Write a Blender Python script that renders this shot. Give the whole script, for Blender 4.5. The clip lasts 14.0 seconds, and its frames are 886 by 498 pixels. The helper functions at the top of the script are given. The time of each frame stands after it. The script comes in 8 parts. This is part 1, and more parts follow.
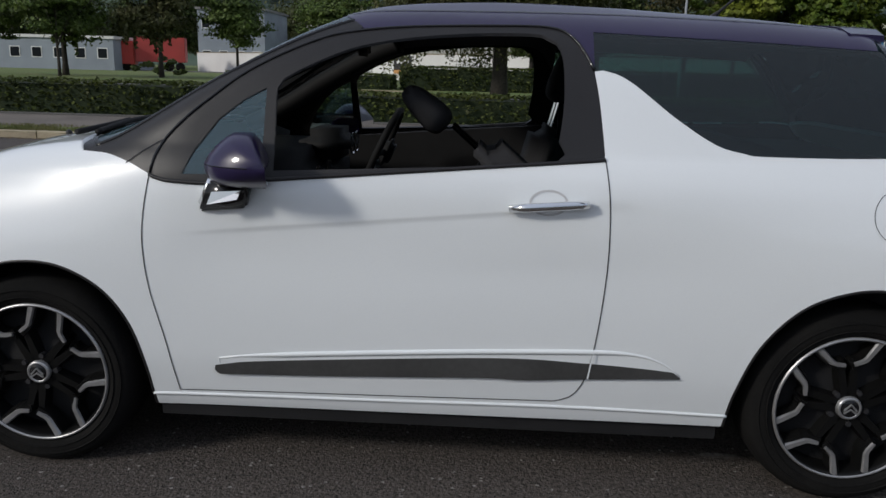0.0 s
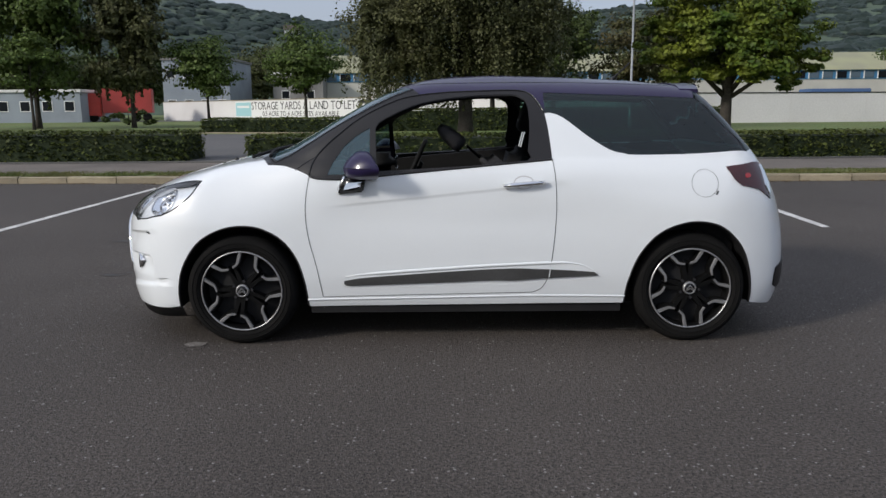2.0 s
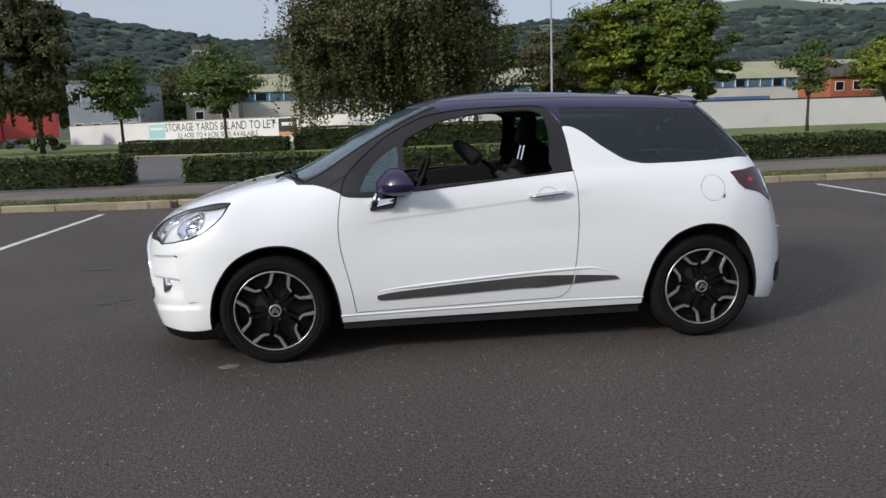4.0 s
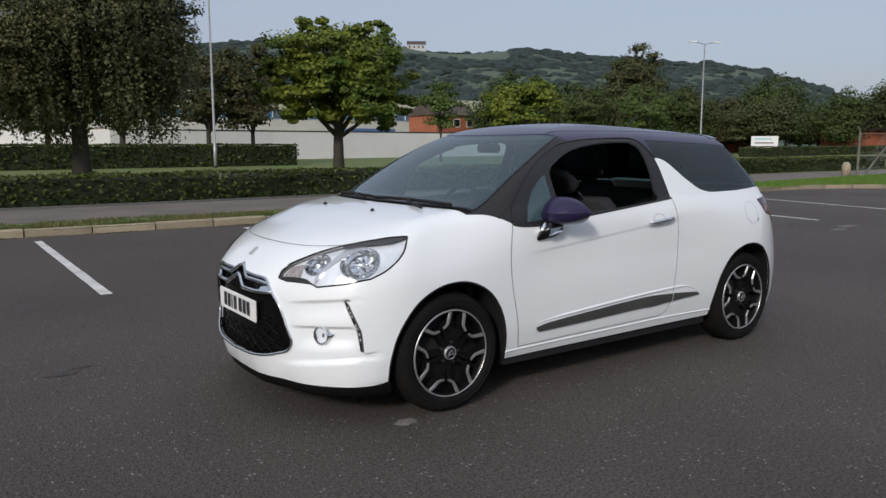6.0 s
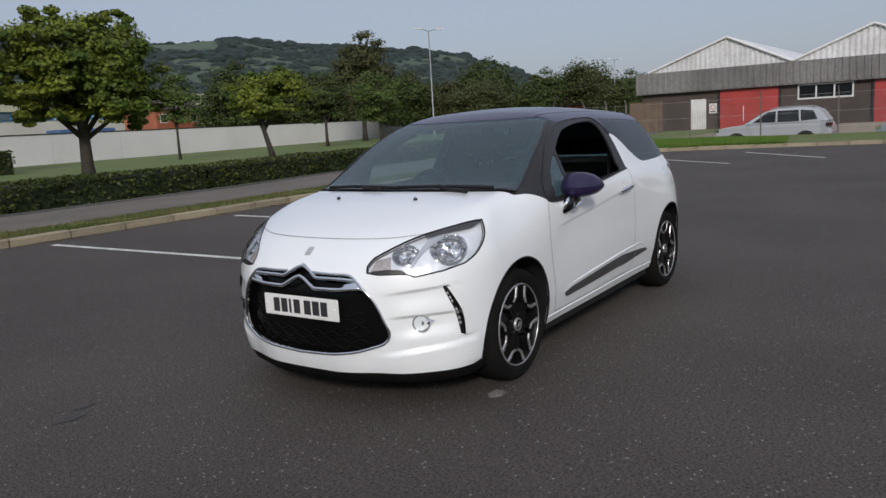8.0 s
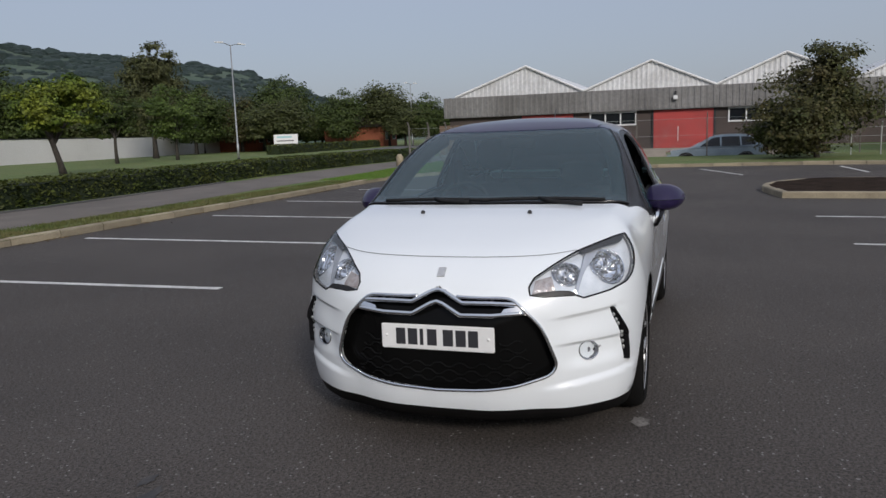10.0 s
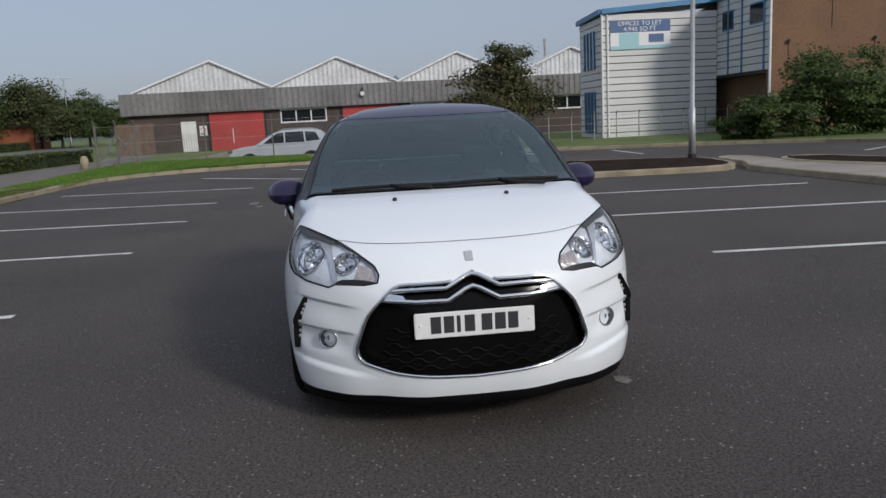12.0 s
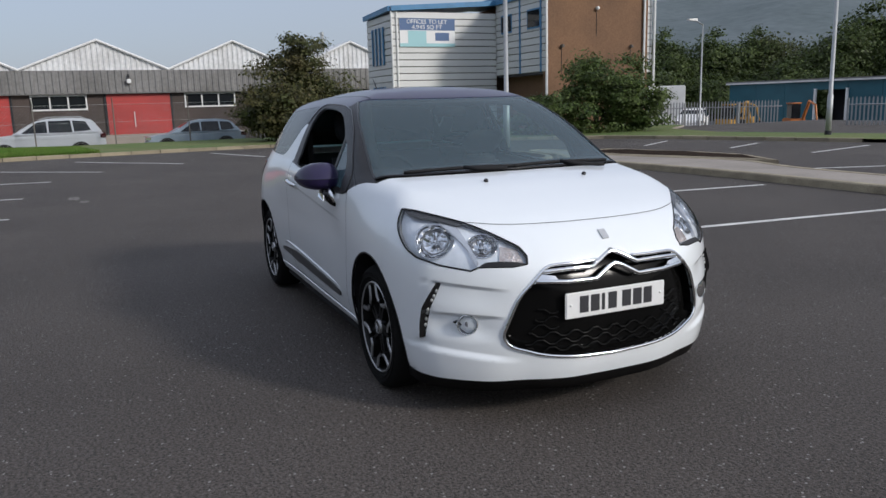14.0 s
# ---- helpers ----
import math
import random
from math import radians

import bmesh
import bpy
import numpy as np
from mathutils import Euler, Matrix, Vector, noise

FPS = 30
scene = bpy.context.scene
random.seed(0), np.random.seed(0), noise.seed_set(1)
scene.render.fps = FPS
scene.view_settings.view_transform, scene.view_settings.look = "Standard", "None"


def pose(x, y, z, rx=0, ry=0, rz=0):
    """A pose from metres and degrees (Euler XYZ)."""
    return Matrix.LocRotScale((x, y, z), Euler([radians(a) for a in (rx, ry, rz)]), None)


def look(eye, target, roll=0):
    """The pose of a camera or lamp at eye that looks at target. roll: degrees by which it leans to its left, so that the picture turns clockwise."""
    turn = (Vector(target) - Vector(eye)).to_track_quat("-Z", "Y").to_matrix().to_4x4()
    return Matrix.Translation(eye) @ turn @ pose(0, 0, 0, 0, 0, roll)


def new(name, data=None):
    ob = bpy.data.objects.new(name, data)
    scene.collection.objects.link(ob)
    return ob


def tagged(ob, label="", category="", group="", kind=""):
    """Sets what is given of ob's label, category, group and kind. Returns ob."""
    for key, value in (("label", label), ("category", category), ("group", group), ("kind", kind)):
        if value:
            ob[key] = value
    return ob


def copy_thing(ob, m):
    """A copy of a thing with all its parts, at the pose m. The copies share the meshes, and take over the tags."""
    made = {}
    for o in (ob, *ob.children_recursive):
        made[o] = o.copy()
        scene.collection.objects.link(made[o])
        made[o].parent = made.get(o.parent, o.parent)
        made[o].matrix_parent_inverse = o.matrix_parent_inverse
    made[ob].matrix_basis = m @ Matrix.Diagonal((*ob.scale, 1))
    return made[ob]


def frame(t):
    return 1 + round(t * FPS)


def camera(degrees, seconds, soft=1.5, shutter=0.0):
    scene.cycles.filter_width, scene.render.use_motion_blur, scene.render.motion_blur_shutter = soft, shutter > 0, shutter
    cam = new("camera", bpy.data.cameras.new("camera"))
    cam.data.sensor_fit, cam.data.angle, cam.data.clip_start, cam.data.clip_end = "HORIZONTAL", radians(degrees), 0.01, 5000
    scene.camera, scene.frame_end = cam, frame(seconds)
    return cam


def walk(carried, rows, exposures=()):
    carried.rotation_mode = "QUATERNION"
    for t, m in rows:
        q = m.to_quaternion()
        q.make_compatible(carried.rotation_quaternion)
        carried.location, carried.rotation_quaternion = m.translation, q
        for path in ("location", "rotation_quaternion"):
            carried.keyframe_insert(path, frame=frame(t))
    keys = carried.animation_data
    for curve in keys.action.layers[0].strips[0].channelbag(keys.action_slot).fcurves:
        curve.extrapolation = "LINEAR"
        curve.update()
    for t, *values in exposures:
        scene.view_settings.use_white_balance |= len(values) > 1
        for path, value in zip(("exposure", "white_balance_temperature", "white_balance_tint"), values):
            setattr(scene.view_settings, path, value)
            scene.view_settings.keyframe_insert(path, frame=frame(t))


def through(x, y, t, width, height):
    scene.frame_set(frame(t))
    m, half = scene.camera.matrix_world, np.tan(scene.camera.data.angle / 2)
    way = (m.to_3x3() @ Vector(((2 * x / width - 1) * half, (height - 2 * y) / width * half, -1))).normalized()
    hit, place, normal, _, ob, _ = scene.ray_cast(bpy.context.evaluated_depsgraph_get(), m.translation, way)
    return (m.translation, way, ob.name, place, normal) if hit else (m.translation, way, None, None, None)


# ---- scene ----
cam = camera(60.6, 14.0)
PATH = [
    (0, (0.113, -2.957, 1.254), (0.024, -1.014, 0.79), 1.5),
    (0.5, (0.039, -3.498, 1.286), (0.019, -1.55, 0.83), 0.8),
    (1, (-0.055, -4.037, 1.299), (-0.058, -2.074, 0.914), 0.9),
    (1.5, (-0.094, -4.522, 1.293), (-0.106, -2.553, 0.941), 0.4),
    (2, (-0.118, -4.887, 1.282), (-0.121, -2.92, 0.919), -0.4),
    (2.5, (-0.127, -5.116, 1.288), (-0.123, -3.144, 0.956), -0.9),
    (3, (-0.153, -5.173, 1.307), (-0.135, -3.201, 0.975), -1.1),
    (3.2, (-0.184, -5.172, 1.281), (-0.147, -3.198, 0.96), -1.3),
    (5.3, (-2.485, -4.299, 1.336), (-1.674, -2.502, 1.004), -0.15),
    (5.5, (-2.775, -4.188, 1.319), (-1.842, -2.44, 1.047), 0.05),
    (6, (-3.392, -3.841, 1.351), (-2.256, -2.219, 1.075), -0.07),
    (6.5, (-3.919, -3.488, 1.381), (-2.596, -2.012, 1.118), -1.0),
    (7, (-4.304, -3.159, 1.375), (-2.828, -1.841, 1.088), -2.15),
    (7.5, (-4.556, -2.904, 1.395), (-3.02, -1.664, 1.077), -2.75),
    (8, (-4.721, -2.774, 1.398), (-3.099, -1.65, 1.072), -3.38),
    (8.2, (-4.761, -2.748, 1.389), (-3.123, -1.644, 1.074), -3.6),
    (10.3, (-5.139, -0.72, 1.392), (-3.221, -0.251, 1.075), -1.8),
    (10.5, (-5.172, -0.511, 1.388), (-3.23, -0.166, 1.056), -1.7),
    (11, (-5.13, -0.068, 1.364), (-3.159, -0.028, 1.028), -1.9),
    (11.5, (-5.098, 0.242, 1.382), (-3.132, 0.151, 1.03), -2.5),
    (12, (-5.141, 0.43, 1.384), (-3.18, 0.235, 1.043), -3.0),
    (12.5, (-5.093, 0.691, 1.371), (-3.143, 0.379, 1.057), -2.4),
    (13, (-4.954, 1.136, 1.392), (-3.031, 0.714, 1.042), -2.2),
    (13.5, (-4.818, 1.596, 1.385), (-2.961, 0.97, 0.985), -1.5),
    (14, (-4.64, 1.969, 1.369), (-2.844, 1.175, 0.992), -1.6),
]
walk(cam, [(t, look(eye, target, roll)) for t, eye, target, roll in PATH], [(0.0, 0.50, 6450, 9), (1.0, 0.72, 6500, 9), (2.0, 0.92, 6550, 10), (3.2, 1.07, 6650, 10), (6.5, 0.77, 6600, 11), (11.0, 0.64, 6480, 11), (12.5, 0.68, 6400, 10), (14.0, 0.91, 6400, 10)])

# ---- world and sun ----
SUN_EL, SUN_AZ = radians(27), math.atan2(-0.17, -0.25)  # azimuth of the sun, counter-clockwise from +x
world = bpy.data.worlds.new("world")
scene.world = world
world.use_nodes = True
wn, wl = world.node_tree.nodes, world.node_tree.links
sky = wn.new("ShaderNodeTexSky")
sky.sky_type, sky.sun_disc = "NISHITA", False
sky.sun_elevation, sky.sun_rotation = SUN_EL, radians(90) - SUN_AZ
sky.altitude, sky.air_density, sky.dust_density, sky.ozone_density = 100, 1.0, 2.5, 3.8
# thin haze over the blue, brighter towards the zenith as under high cloud
up_z, lift, glow = wn.new("ShaderNodeSeparateXYZ"), wn.new("ShaderNodeMath"), wn.new("ShaderNodeVectorMath")
lift.operation, glow.operation = "MULTIPLY_ADD", "SCALE"
floor_z = wn.new("ShaderNodeMath")
floor_z.operation, floor_z.inputs[1].default_value = "MAXIMUM", 0.0
lift.inputs[1].default_value, lift.inputs[2].default_value = 0.75, 0.92
glow.inputs[0].default_value = (1.40, 1.50, 1.76)
wl.new(wn.new("ShaderNodeTexCoord").outputs["Generated"], up_z.inputs[0]), wl.new(up_z.outputs[2], floor_z.inputs[0])
wl.new(floor_z.outputs[0], lift.inputs[0]), wl.new(lift.outputs[0], glow.inputs["Scale"])
veil = wn.new("ShaderNodeMix")
veil.data_type = "RGBA"
veil.inputs[0].default_value = 0.85
wl.new(glow.outputs[0], veil.inputs[7]), wl.new(sky.outputs[0], veil.inputs[6]), wl.new(veil.outputs[2], wn["Background"].inputs[0])
wn["Background"].inputs[1].default_value = 0.148
sun_data = bpy.data.lights.new("sun", "SUN")
sun_data.energy, sun_data.angle, sun_data.color = 1.25, radians(8.0), (1.0, 0.95, 0.88)
sun = new("sun", sun_data)
sun.matrix_world = look((-math.cos(SUN_EL) * -math.cos(SUN_AZ) * 50, math.cos(SUN_EL) * math.sin(SUN_AZ) * 50, math.sin(SUN_EL) * 50), (0, 0, 0))

# ---- materials ----
MATS = {}


def mat(name, color, rough=0.6, metal=0.0, color2=None, big=1.0, fine=0.0, fine_scale=60.0, bump=0.0, bump_scale=80.0,
        coat=0.0, random=0.0, island=0.0, spec=0.5, rough2=None):
    """A procedural surface: two colours by large stains, fine grain, relief, and variation from piece to piece."""
    if name in MATS:
        return MATS[name]
    m = bpy.data.materials.new(name)
    m.use_nodes = True
    n, l = m.node_tree.nodes, m.node_tree.links
    b = n["Principled BSDF"]
    b.inputs["Roughness"].default_value, b.inputs["Metallic"].default_value = rough, metal
    b.inputs["Coat Weight"].default_value, b.inputs["Coat Roughness"].default_value = coat, 0.03
    b.inputs["Specular IOR Level"].default_value = spec
    co = n.new("ShaderNodeTexCoord").outputs["Object"]
    col = n.new("ShaderNodeRGB").outputs[0]
    col.default_value = (*color, 1)

    def noise_tex(scale, detail=4.0):
        t = n.new("ShaderNodeTexNoise")
        t.inputs["Scale"].default_value, t.inputs["Detail"].default_value = scale, detail
        l.new(co, t.inputs["Vector"])
        return t.outputs["Fac"]

    def ramp(fac, lo, hi):
        r = n.new("ShaderNodeMapRange")
        r.inputs[1].default_value, r.inputs[2].default_value = lo, hi
        l.new(fac, r.inputs[0])
        return r.outputs[0]

    def scaled(c, fac, lo, hi):
        r = n.new("ShaderNodeMapRange")
        r.inputs[3].default_value, r.inputs[4].default_value = lo, hi
        l.new(fac, r.inputs[0])
        h = n.new("ShaderNodeHueSaturation")
        l.new(c, h.inputs["Color"]), l.new(r.outputs[0], h.inputs["Value"])
        return h.outputs[0]

    if color2:
        x = n.new("ShaderNodeMix")
        x.data_type = "RGBA"
        x.inputs[7].default_value = (*color2, 1)
        big_fac = ramp(noise_tex(big), 0.35, 0.65)
        l.new(big_fac, x.inputs[0]), l.new(col, x.inputs[6])
        col = x.outputs[2]
        if rough2 is not None:
            r = n.new("ShaderNodeMapRange")
            r.inputs[3].default_value, r.inputs[4].default_value = rough, rough2
            l.new(big_fac, r.inputs[0]), l.new(r.outputs[0], b.inputs["Roughness"])
    if fine:
        col = scaled(col, ramp(noise_tex(fine_scale, 6.0), 0.3, 0.7), 1 - fine, 1 + fine)
    if random:
        col = scaled(col, n.new("ShaderNodeObjectInfo").outputs["Random"], 1 - random, 1 + random)
    if island:
        col = scaled(col, n.new("ShaderNodeNewGeometry").outputs["Random Per Island"], 1 - island, 1 + island)
    l.new(col, b.inputs["Base Color"])
    if bump:
        p = n.new("ShaderNodeBump")
        p.inputs["Strength"].default_value, p.inputs["Distance"].default_value = bump, 0.01
        l.new(noise_tex(bump_scale, 6.0), p.inputs["Height"]), l.new(p.outputs[0], b.inputs["Normal"])
    MATS[name] = m
    return m


def glass(name, tint, rough=0.0, through=0.5, ior=1.55, sky_sheen=0.0):
    """A window pane: a clear tinted pane with a mirror-like face."""
    if name in MATS:
        return MATS[name]
    m = bpy.data.materials.new(name)
    m.use_nodes = True
    n, l = m.node_tree.nodes, m.node_tree.links
    n.remove(n["Principled BSDF"])
    out = n["Material Output"]
    t, g, x, f = n.new("ShaderNodeBsdfTransparent"), n.new("ShaderNodeBsdfGlossy"), n.new("ShaderNodeMixShader"), n.new("ShaderNodeFresnel")
    t.inputs[0].default_value = (*[c * through for c in tint], 1)
    g.inputs["Roughness"].default_value = rough
    f.inputs["IOR"].default_value = ior
    l.new(f.outputs[0], x.inputs[0]), l.new(t.outputs[0], x.inputs[1]), l.new(g.outputs[0], x.inputs[2])
    last = x.outputs[0]
    # sky reflection put into the pane as an even bluish matt film
    if sky_sheen:
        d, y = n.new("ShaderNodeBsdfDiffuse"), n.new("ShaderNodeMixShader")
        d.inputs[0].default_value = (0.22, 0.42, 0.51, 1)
        y.inputs[0].default_value = sky_sheen
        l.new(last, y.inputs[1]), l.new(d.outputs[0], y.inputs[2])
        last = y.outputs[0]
    l.new(last, out.inputs[0])
    MATS[name] = m
    return m


def leaf_mat(name, color, color2, island=0.35, glow=0.25):
    """Foliage: each leaf its own tone, some light let through."""
    if name in MATS:
        return MATS[name]
    m = mat(name, color, 0.55, color2=color2, big=0.9, island=island, spec=0.25)
    n, l = m.node_tree.nodes, m.node_tree.links
    b = n["Principled BSDF"]
    t, x = n.new("ShaderNodeBsdfTranslucent"), n.new("ShaderNodeMixShader")
    l.new(b.inputs["Base Color"].links[0].from_socket, t.inputs[0])
    x.inputs[0].default_value = glow
    l.new(b.outputs[0], x.inputs[1]), l.new(t.outputs[0], x.inputs[2]), l.new(x.outputs[0], n["Material Output"].inputs[0])
    return m


ASPHALT = mat("asphalt", (0.061, 0.052, 0.046), 0.8, color2=(0.082, 0.070, 0.062), big=0.45, fine=0.65, fine_scale=70, bump=1.0, bump_scale=110, spec=0.35)


def chips(m, scale, share, tone):
    """Adds pale stone chips and a coarse grain to a tarmac surface."""
    n, l = m.node_tree.nodes, m.node_tree.links
    b = n["Principled BSDF"]
    col = b.inputs["Base Color"].links[0].from_socket
    co = n.new("ShaderNodeTexCoord").outputs["Object"]
    for sc, sh, tn in ((scale, share, tone), (scale * 2.6, share * 3.5, tone * 0.55), (scale * 1.7, share * 5, 0.012)):
        v = n.new("ShaderNodeTexVoronoi")
        v.inputs["Scale"].default_value = sc
        l.new(co, v.inputs["Vector"])
        d = n.new("ShaderNodeMath")
        d.operation, d.inputs[1].default_value = "LESS_THAN", 0.26
        l.new(v.outputs["Distance"], d.inputs[0])
        sep = n.new("ShaderNodeSeparateColor")
        l.new(v.outputs["Color"], sep.inputs[0])
        k = n.new("ShaderNodeMath")
        k.operation, k.inputs[1].default_value = "LESS_THAN", sh
        l.new(sep.outputs[0], k.inputs[0])
        a = n.new("ShaderNodeMath")
        a.operation = "MULTIPLY"
        l.new(d.outputs[0], a.inputs[0]), l.new(k.outputs[0], a.inputs[1])
        x = n.new("ShaderNodeMix")
        x.data_type = "RGBA"
        x.inputs[7].default_value = (tn, tn * 0.95, tn * 0.9, 1)
        l.new(a.outputs[0], x.inputs[0]), l.new(col, x.inputs[6])
        col = x.outputs[2]
    l.new(col, b.inputs["Base Color"])


chips(ASPHALT, 46, 0.09, 0.27)
ROAD = mat("road_asphalt", (0.09, 0.088, 0.088), 0.85, color2=(0.12, 0.115, 0.11), big=0.3, fine=0.25, fine_scale=60, bump=0.4)
PAVE = mat("footpath", (0.165, 0.142, 0.122), 0.9, color2=(0.120, 0.104, 0.090), big=0.8, fine=0.2, bump=0.4)
LINE = mat("line_paint", (0.72, 0.71, 0.68), 0.7, color2=(0.5, 0.49, 0.47), big=3.0, fine=0.25, fine_scale=70, bump=0.5, bump_scale=170)
KERB = mat("kerb_concrete", (0.34, 0.29, 0.20), 0.9, color2=(0.22, 0.185, 0.13), big=2.2, fine=0.2, bump=0.5, random=0.18)
CONCRETE = mat("island_concrete", (0.33, 0.29, 0.25), 0.9, color2=(0.25, 0.22, 0.19), big=0.9, fine=0.16, bump=0.4)
SOIL = mat("bark_mulch", (0.022, 0.015, 0.011), 1.0, color2=(0.040, 0.028, 0.021), big=4, fine=0.5, fine_scale=40, bump=1.0, bump_scale=30, spec=0.04)
TURF = mat("turf", (0.085, 0.140, 0.028), 0.95, color2=(0.135, 0.150, 0.046), big=0.5, fine=0.35, fine_scale=30, bump=0.8, bump_scale=60)
BLADE = leaf_mat("grass_blade", (0.095, 0.20, 0.028), (0.145, 0.215, 0.045))
BLADE_DRY = leaf_mat("worn_grass_blade", (0.085, 0.115, 0.03), (0.16, 0.145, 0.06))
LEAF_HEDGE = leaf_mat("hedge_leaf", (0.046, 0.066, 0.015), (0.085, 0.100, 0.025), 0.55)
LEAF_DARK = leaf_mat("dark_leaf", (0.044, 0.066, 0.018), (0.070, 0.096, 0.025), 0.45)
LEAF_BIRCH = leaf_mat("birch_leaf", (0.062, 0.072, 0.028), (0.125, 0.128, 0.056), 0.55, 0.35)
LEAF_LIME = leaf_mat("maple_leaf", (0.055, 0.100, 0.014), (0.185, 0.215, 0.030), 0.5, 0.25)
LEAF_MID = leaf_mat("tree_leaf", (0.066, 0.106, 0.024), (0.10, 0.14, 0.034), 0.45)
LEAF_OLIVE = leaf_mat("olive_leaf", (0.058, 0.072, 0.024), (0.084, 0.094, 0.036), 0.45)
LEAF_SHRUB = leaf_mat("shrub_leaf", (0.050, 0.082, 0.020), (0.085, 0.115, 0.032), 0.5)
LEAF_RUST = leaf_mat("rusty_leaf", (0.09, 0.075, 0.03), (0.06, 0.075, 0.025), 0.4)
# inside of the hedge: near-black stands in for shade between the leaves
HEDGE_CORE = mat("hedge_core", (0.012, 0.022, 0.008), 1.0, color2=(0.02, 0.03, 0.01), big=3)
BARK = mat("bark", (0.035, 0.029, 0.024), 0.95, color2=(0.055, 0.048, 0.04), big=4, fine=0.4, fine_scale=25, bump=1.0, bump_scale=25)
WALL_WHITE = mat("white_render", (0.70, 0.69, 0.68), 0.85, color2=(0.60, 0.59, 0.58), big=0.15, fine=0.06, fine_scale=8, bump=0.15)
BRICK_DARK = mat("dark_brick", (0.085, 0.065, 0.058), 0.9, color2=(0.065, 0.052, 0.047), big=0.7, fine=0.3, fine_scale=18, bump=0.5)
BRICK_BROWN = mat("brown_brick", (0.195, 0.108, 0.060), 0.9, color2=(0.150, 0.085, 0.050), big=0.5, fine=0.14, fine_scale=14, bump=0.3)
BRICK_RED = mat("red_brick", (0.36, 0.12, 0.065), 0.9, color2=(0.28, 0.09, 0.05), big=0.5, fine=0.2, fine_scale=10)
TILE_DARK = mat("roof_tiles", (0.06, 0.048, 0.045), 0.9, color2=(0.09, 0.07, 0.06), big=1, fine=0.3, fine_scale=6)
SHEET_GREY = mat("grey_cladding", (0.22, 0.215, 0.21), 0.5, color2=(0.15, 0.145, 0.14), big=0.4, fine=0.15, fine_scale=6, random=0.1)
SHEET_WHITE = mat("white_cladding", (0.66, 0.66, 0.65), 0.55, color2=(0.58, 0.58, 0.57), big=0.4, fine=0.05, random=0.05)
SHEET_DIRTY = mat("weathered_white_sheet", (0.70, 0.71, 0.72), 0.6, color2=(0.57, 0.57, 0.57), big=0.8, fine=0.12, fine_scale=5, random=0.06)
BLUE_TRIM = mat("blue_trim", (0.06, 0.21, 0.40), 0.45, color2=(0.05, 0.18, 0.34), big=2)
BLUE_SHEET = mat("blue_cladding", (0.018, 0.115, 0.155), 0.5, color2=(0.015, 0.095, 0.13), big=0.8, random=0.05)
RED_DOOR = mat("red_shutter", (0.44, 0.055, 0.05), 0.55, color2=(0.36, 0.05, 0.045), big=0.7, random=0.05)
DARK_GLASS = mat("dark_window", (0.012, 0.014, 0.017), 0.1, spec=0.3)
PALE_GLASS = mat("pale_window", (0.10, 0.14, 0.18), 0.12, spec=0.6)
WHITE_PAINT = mat("white_paint", (0.78, 0.78, 0.77), 0.5, color2=(0.70, 0.70, 0.69), big=2)
GALV = mat("galvanised_steel", (0.42, 0.43, 0.43), 0.5, 0.6, color2=(0.34, 0.35, 0.35), big=3, fine=0.1)
POST_GREY = mat("old_concrete_post", (0.17, 0.155, 0.14), 0.95, color2=(0.12, 0.11, 0.10), big=3, fine=0.2)
DARK_METAL = mat("dark_metal", (0.03, 0.03, 0.033), 0.5, 0.3)


# ---- mesh helpers ----
def mesh_of(name, verts, faces, material=None, smooth=False):
    me = bpy.data.meshes.new(name)
    me.from_pydata([tuple(v) for v in verts], [], [tuple(f) for f in faces])
    if material:
        me.materials.append(material)
    if smooth:
        me.polygons.foreach_set("use_smooth", [True] * len(me.polygons))
    return me


def obj(name, verts, faces, material, parent=None, label="", smooth=False, at=None):
    o = new(name, mesh_of(name, verts, faces, material, smooth))
    if parent:
        o.parent = parent
    if at is not None:
        o.matrix_basis = at
    if label:
        o["label"] = label
    return o


def thing(name, label, category, group="", kind="", at=None):
    o = new(name)
    o.empty_display_size = 0.2
    if at is not None:
        o.matrix_basis = at
    return tagged(o, label, category, group, kind)


def part(name, bm, material, parent=None, label="", smooth=False):
    me = bpy.data.meshes.new(name)
    bm.to_mesh(me)
    bm.free()
    me.materials.append(material)
    if smooth:
        me.polygons.foreach_set("use_smooth", [True] * len(me.polygons))
    o = new(name, me)
    o.parent = parent
    if label:
        o["label"] = label
    return o


def box_vf(x0, x1, y0, y1, z0, z1):
    v = [(x, y, z) for z in (z0, z1) for y in (y0, y1) for x in (x0, x1)]
    return v, [(0, 2, 3, 1), (4, 5, 7, 6), (0, 1, 5, 4), (2, 6, 7, 3), (0, 4, 6, 2), (1, 3, 7, 5)]


def box(name, x0, x1, y0, y1, z0, z1, material, parent=None, label="", bevel=0.0):
    v, f = box_vf(min(x0, x1), max(x0, x1), min(y0, y1), max(y0, y1), min(z0, z1), max(z0, z1))
    if not bevel:
        return obj(name, v, f, material, parent, label)
    bm = bmesh.new()
    bm.from_mesh(mesh_of(name, v, f))
    bmesh.ops.bevel(bm, geom=bm.edges[:], offset=bevel, segments=2, affect="EDGES")
    return part(name, bm, material, parent, label)


def joined(pieces):
    verts, faces = [], []
    for v, f in pieces:
        k = len(verts)
        verts += list(v)
        faces += [tuple(i + k for i in g) for g in f]
    return verts, faces


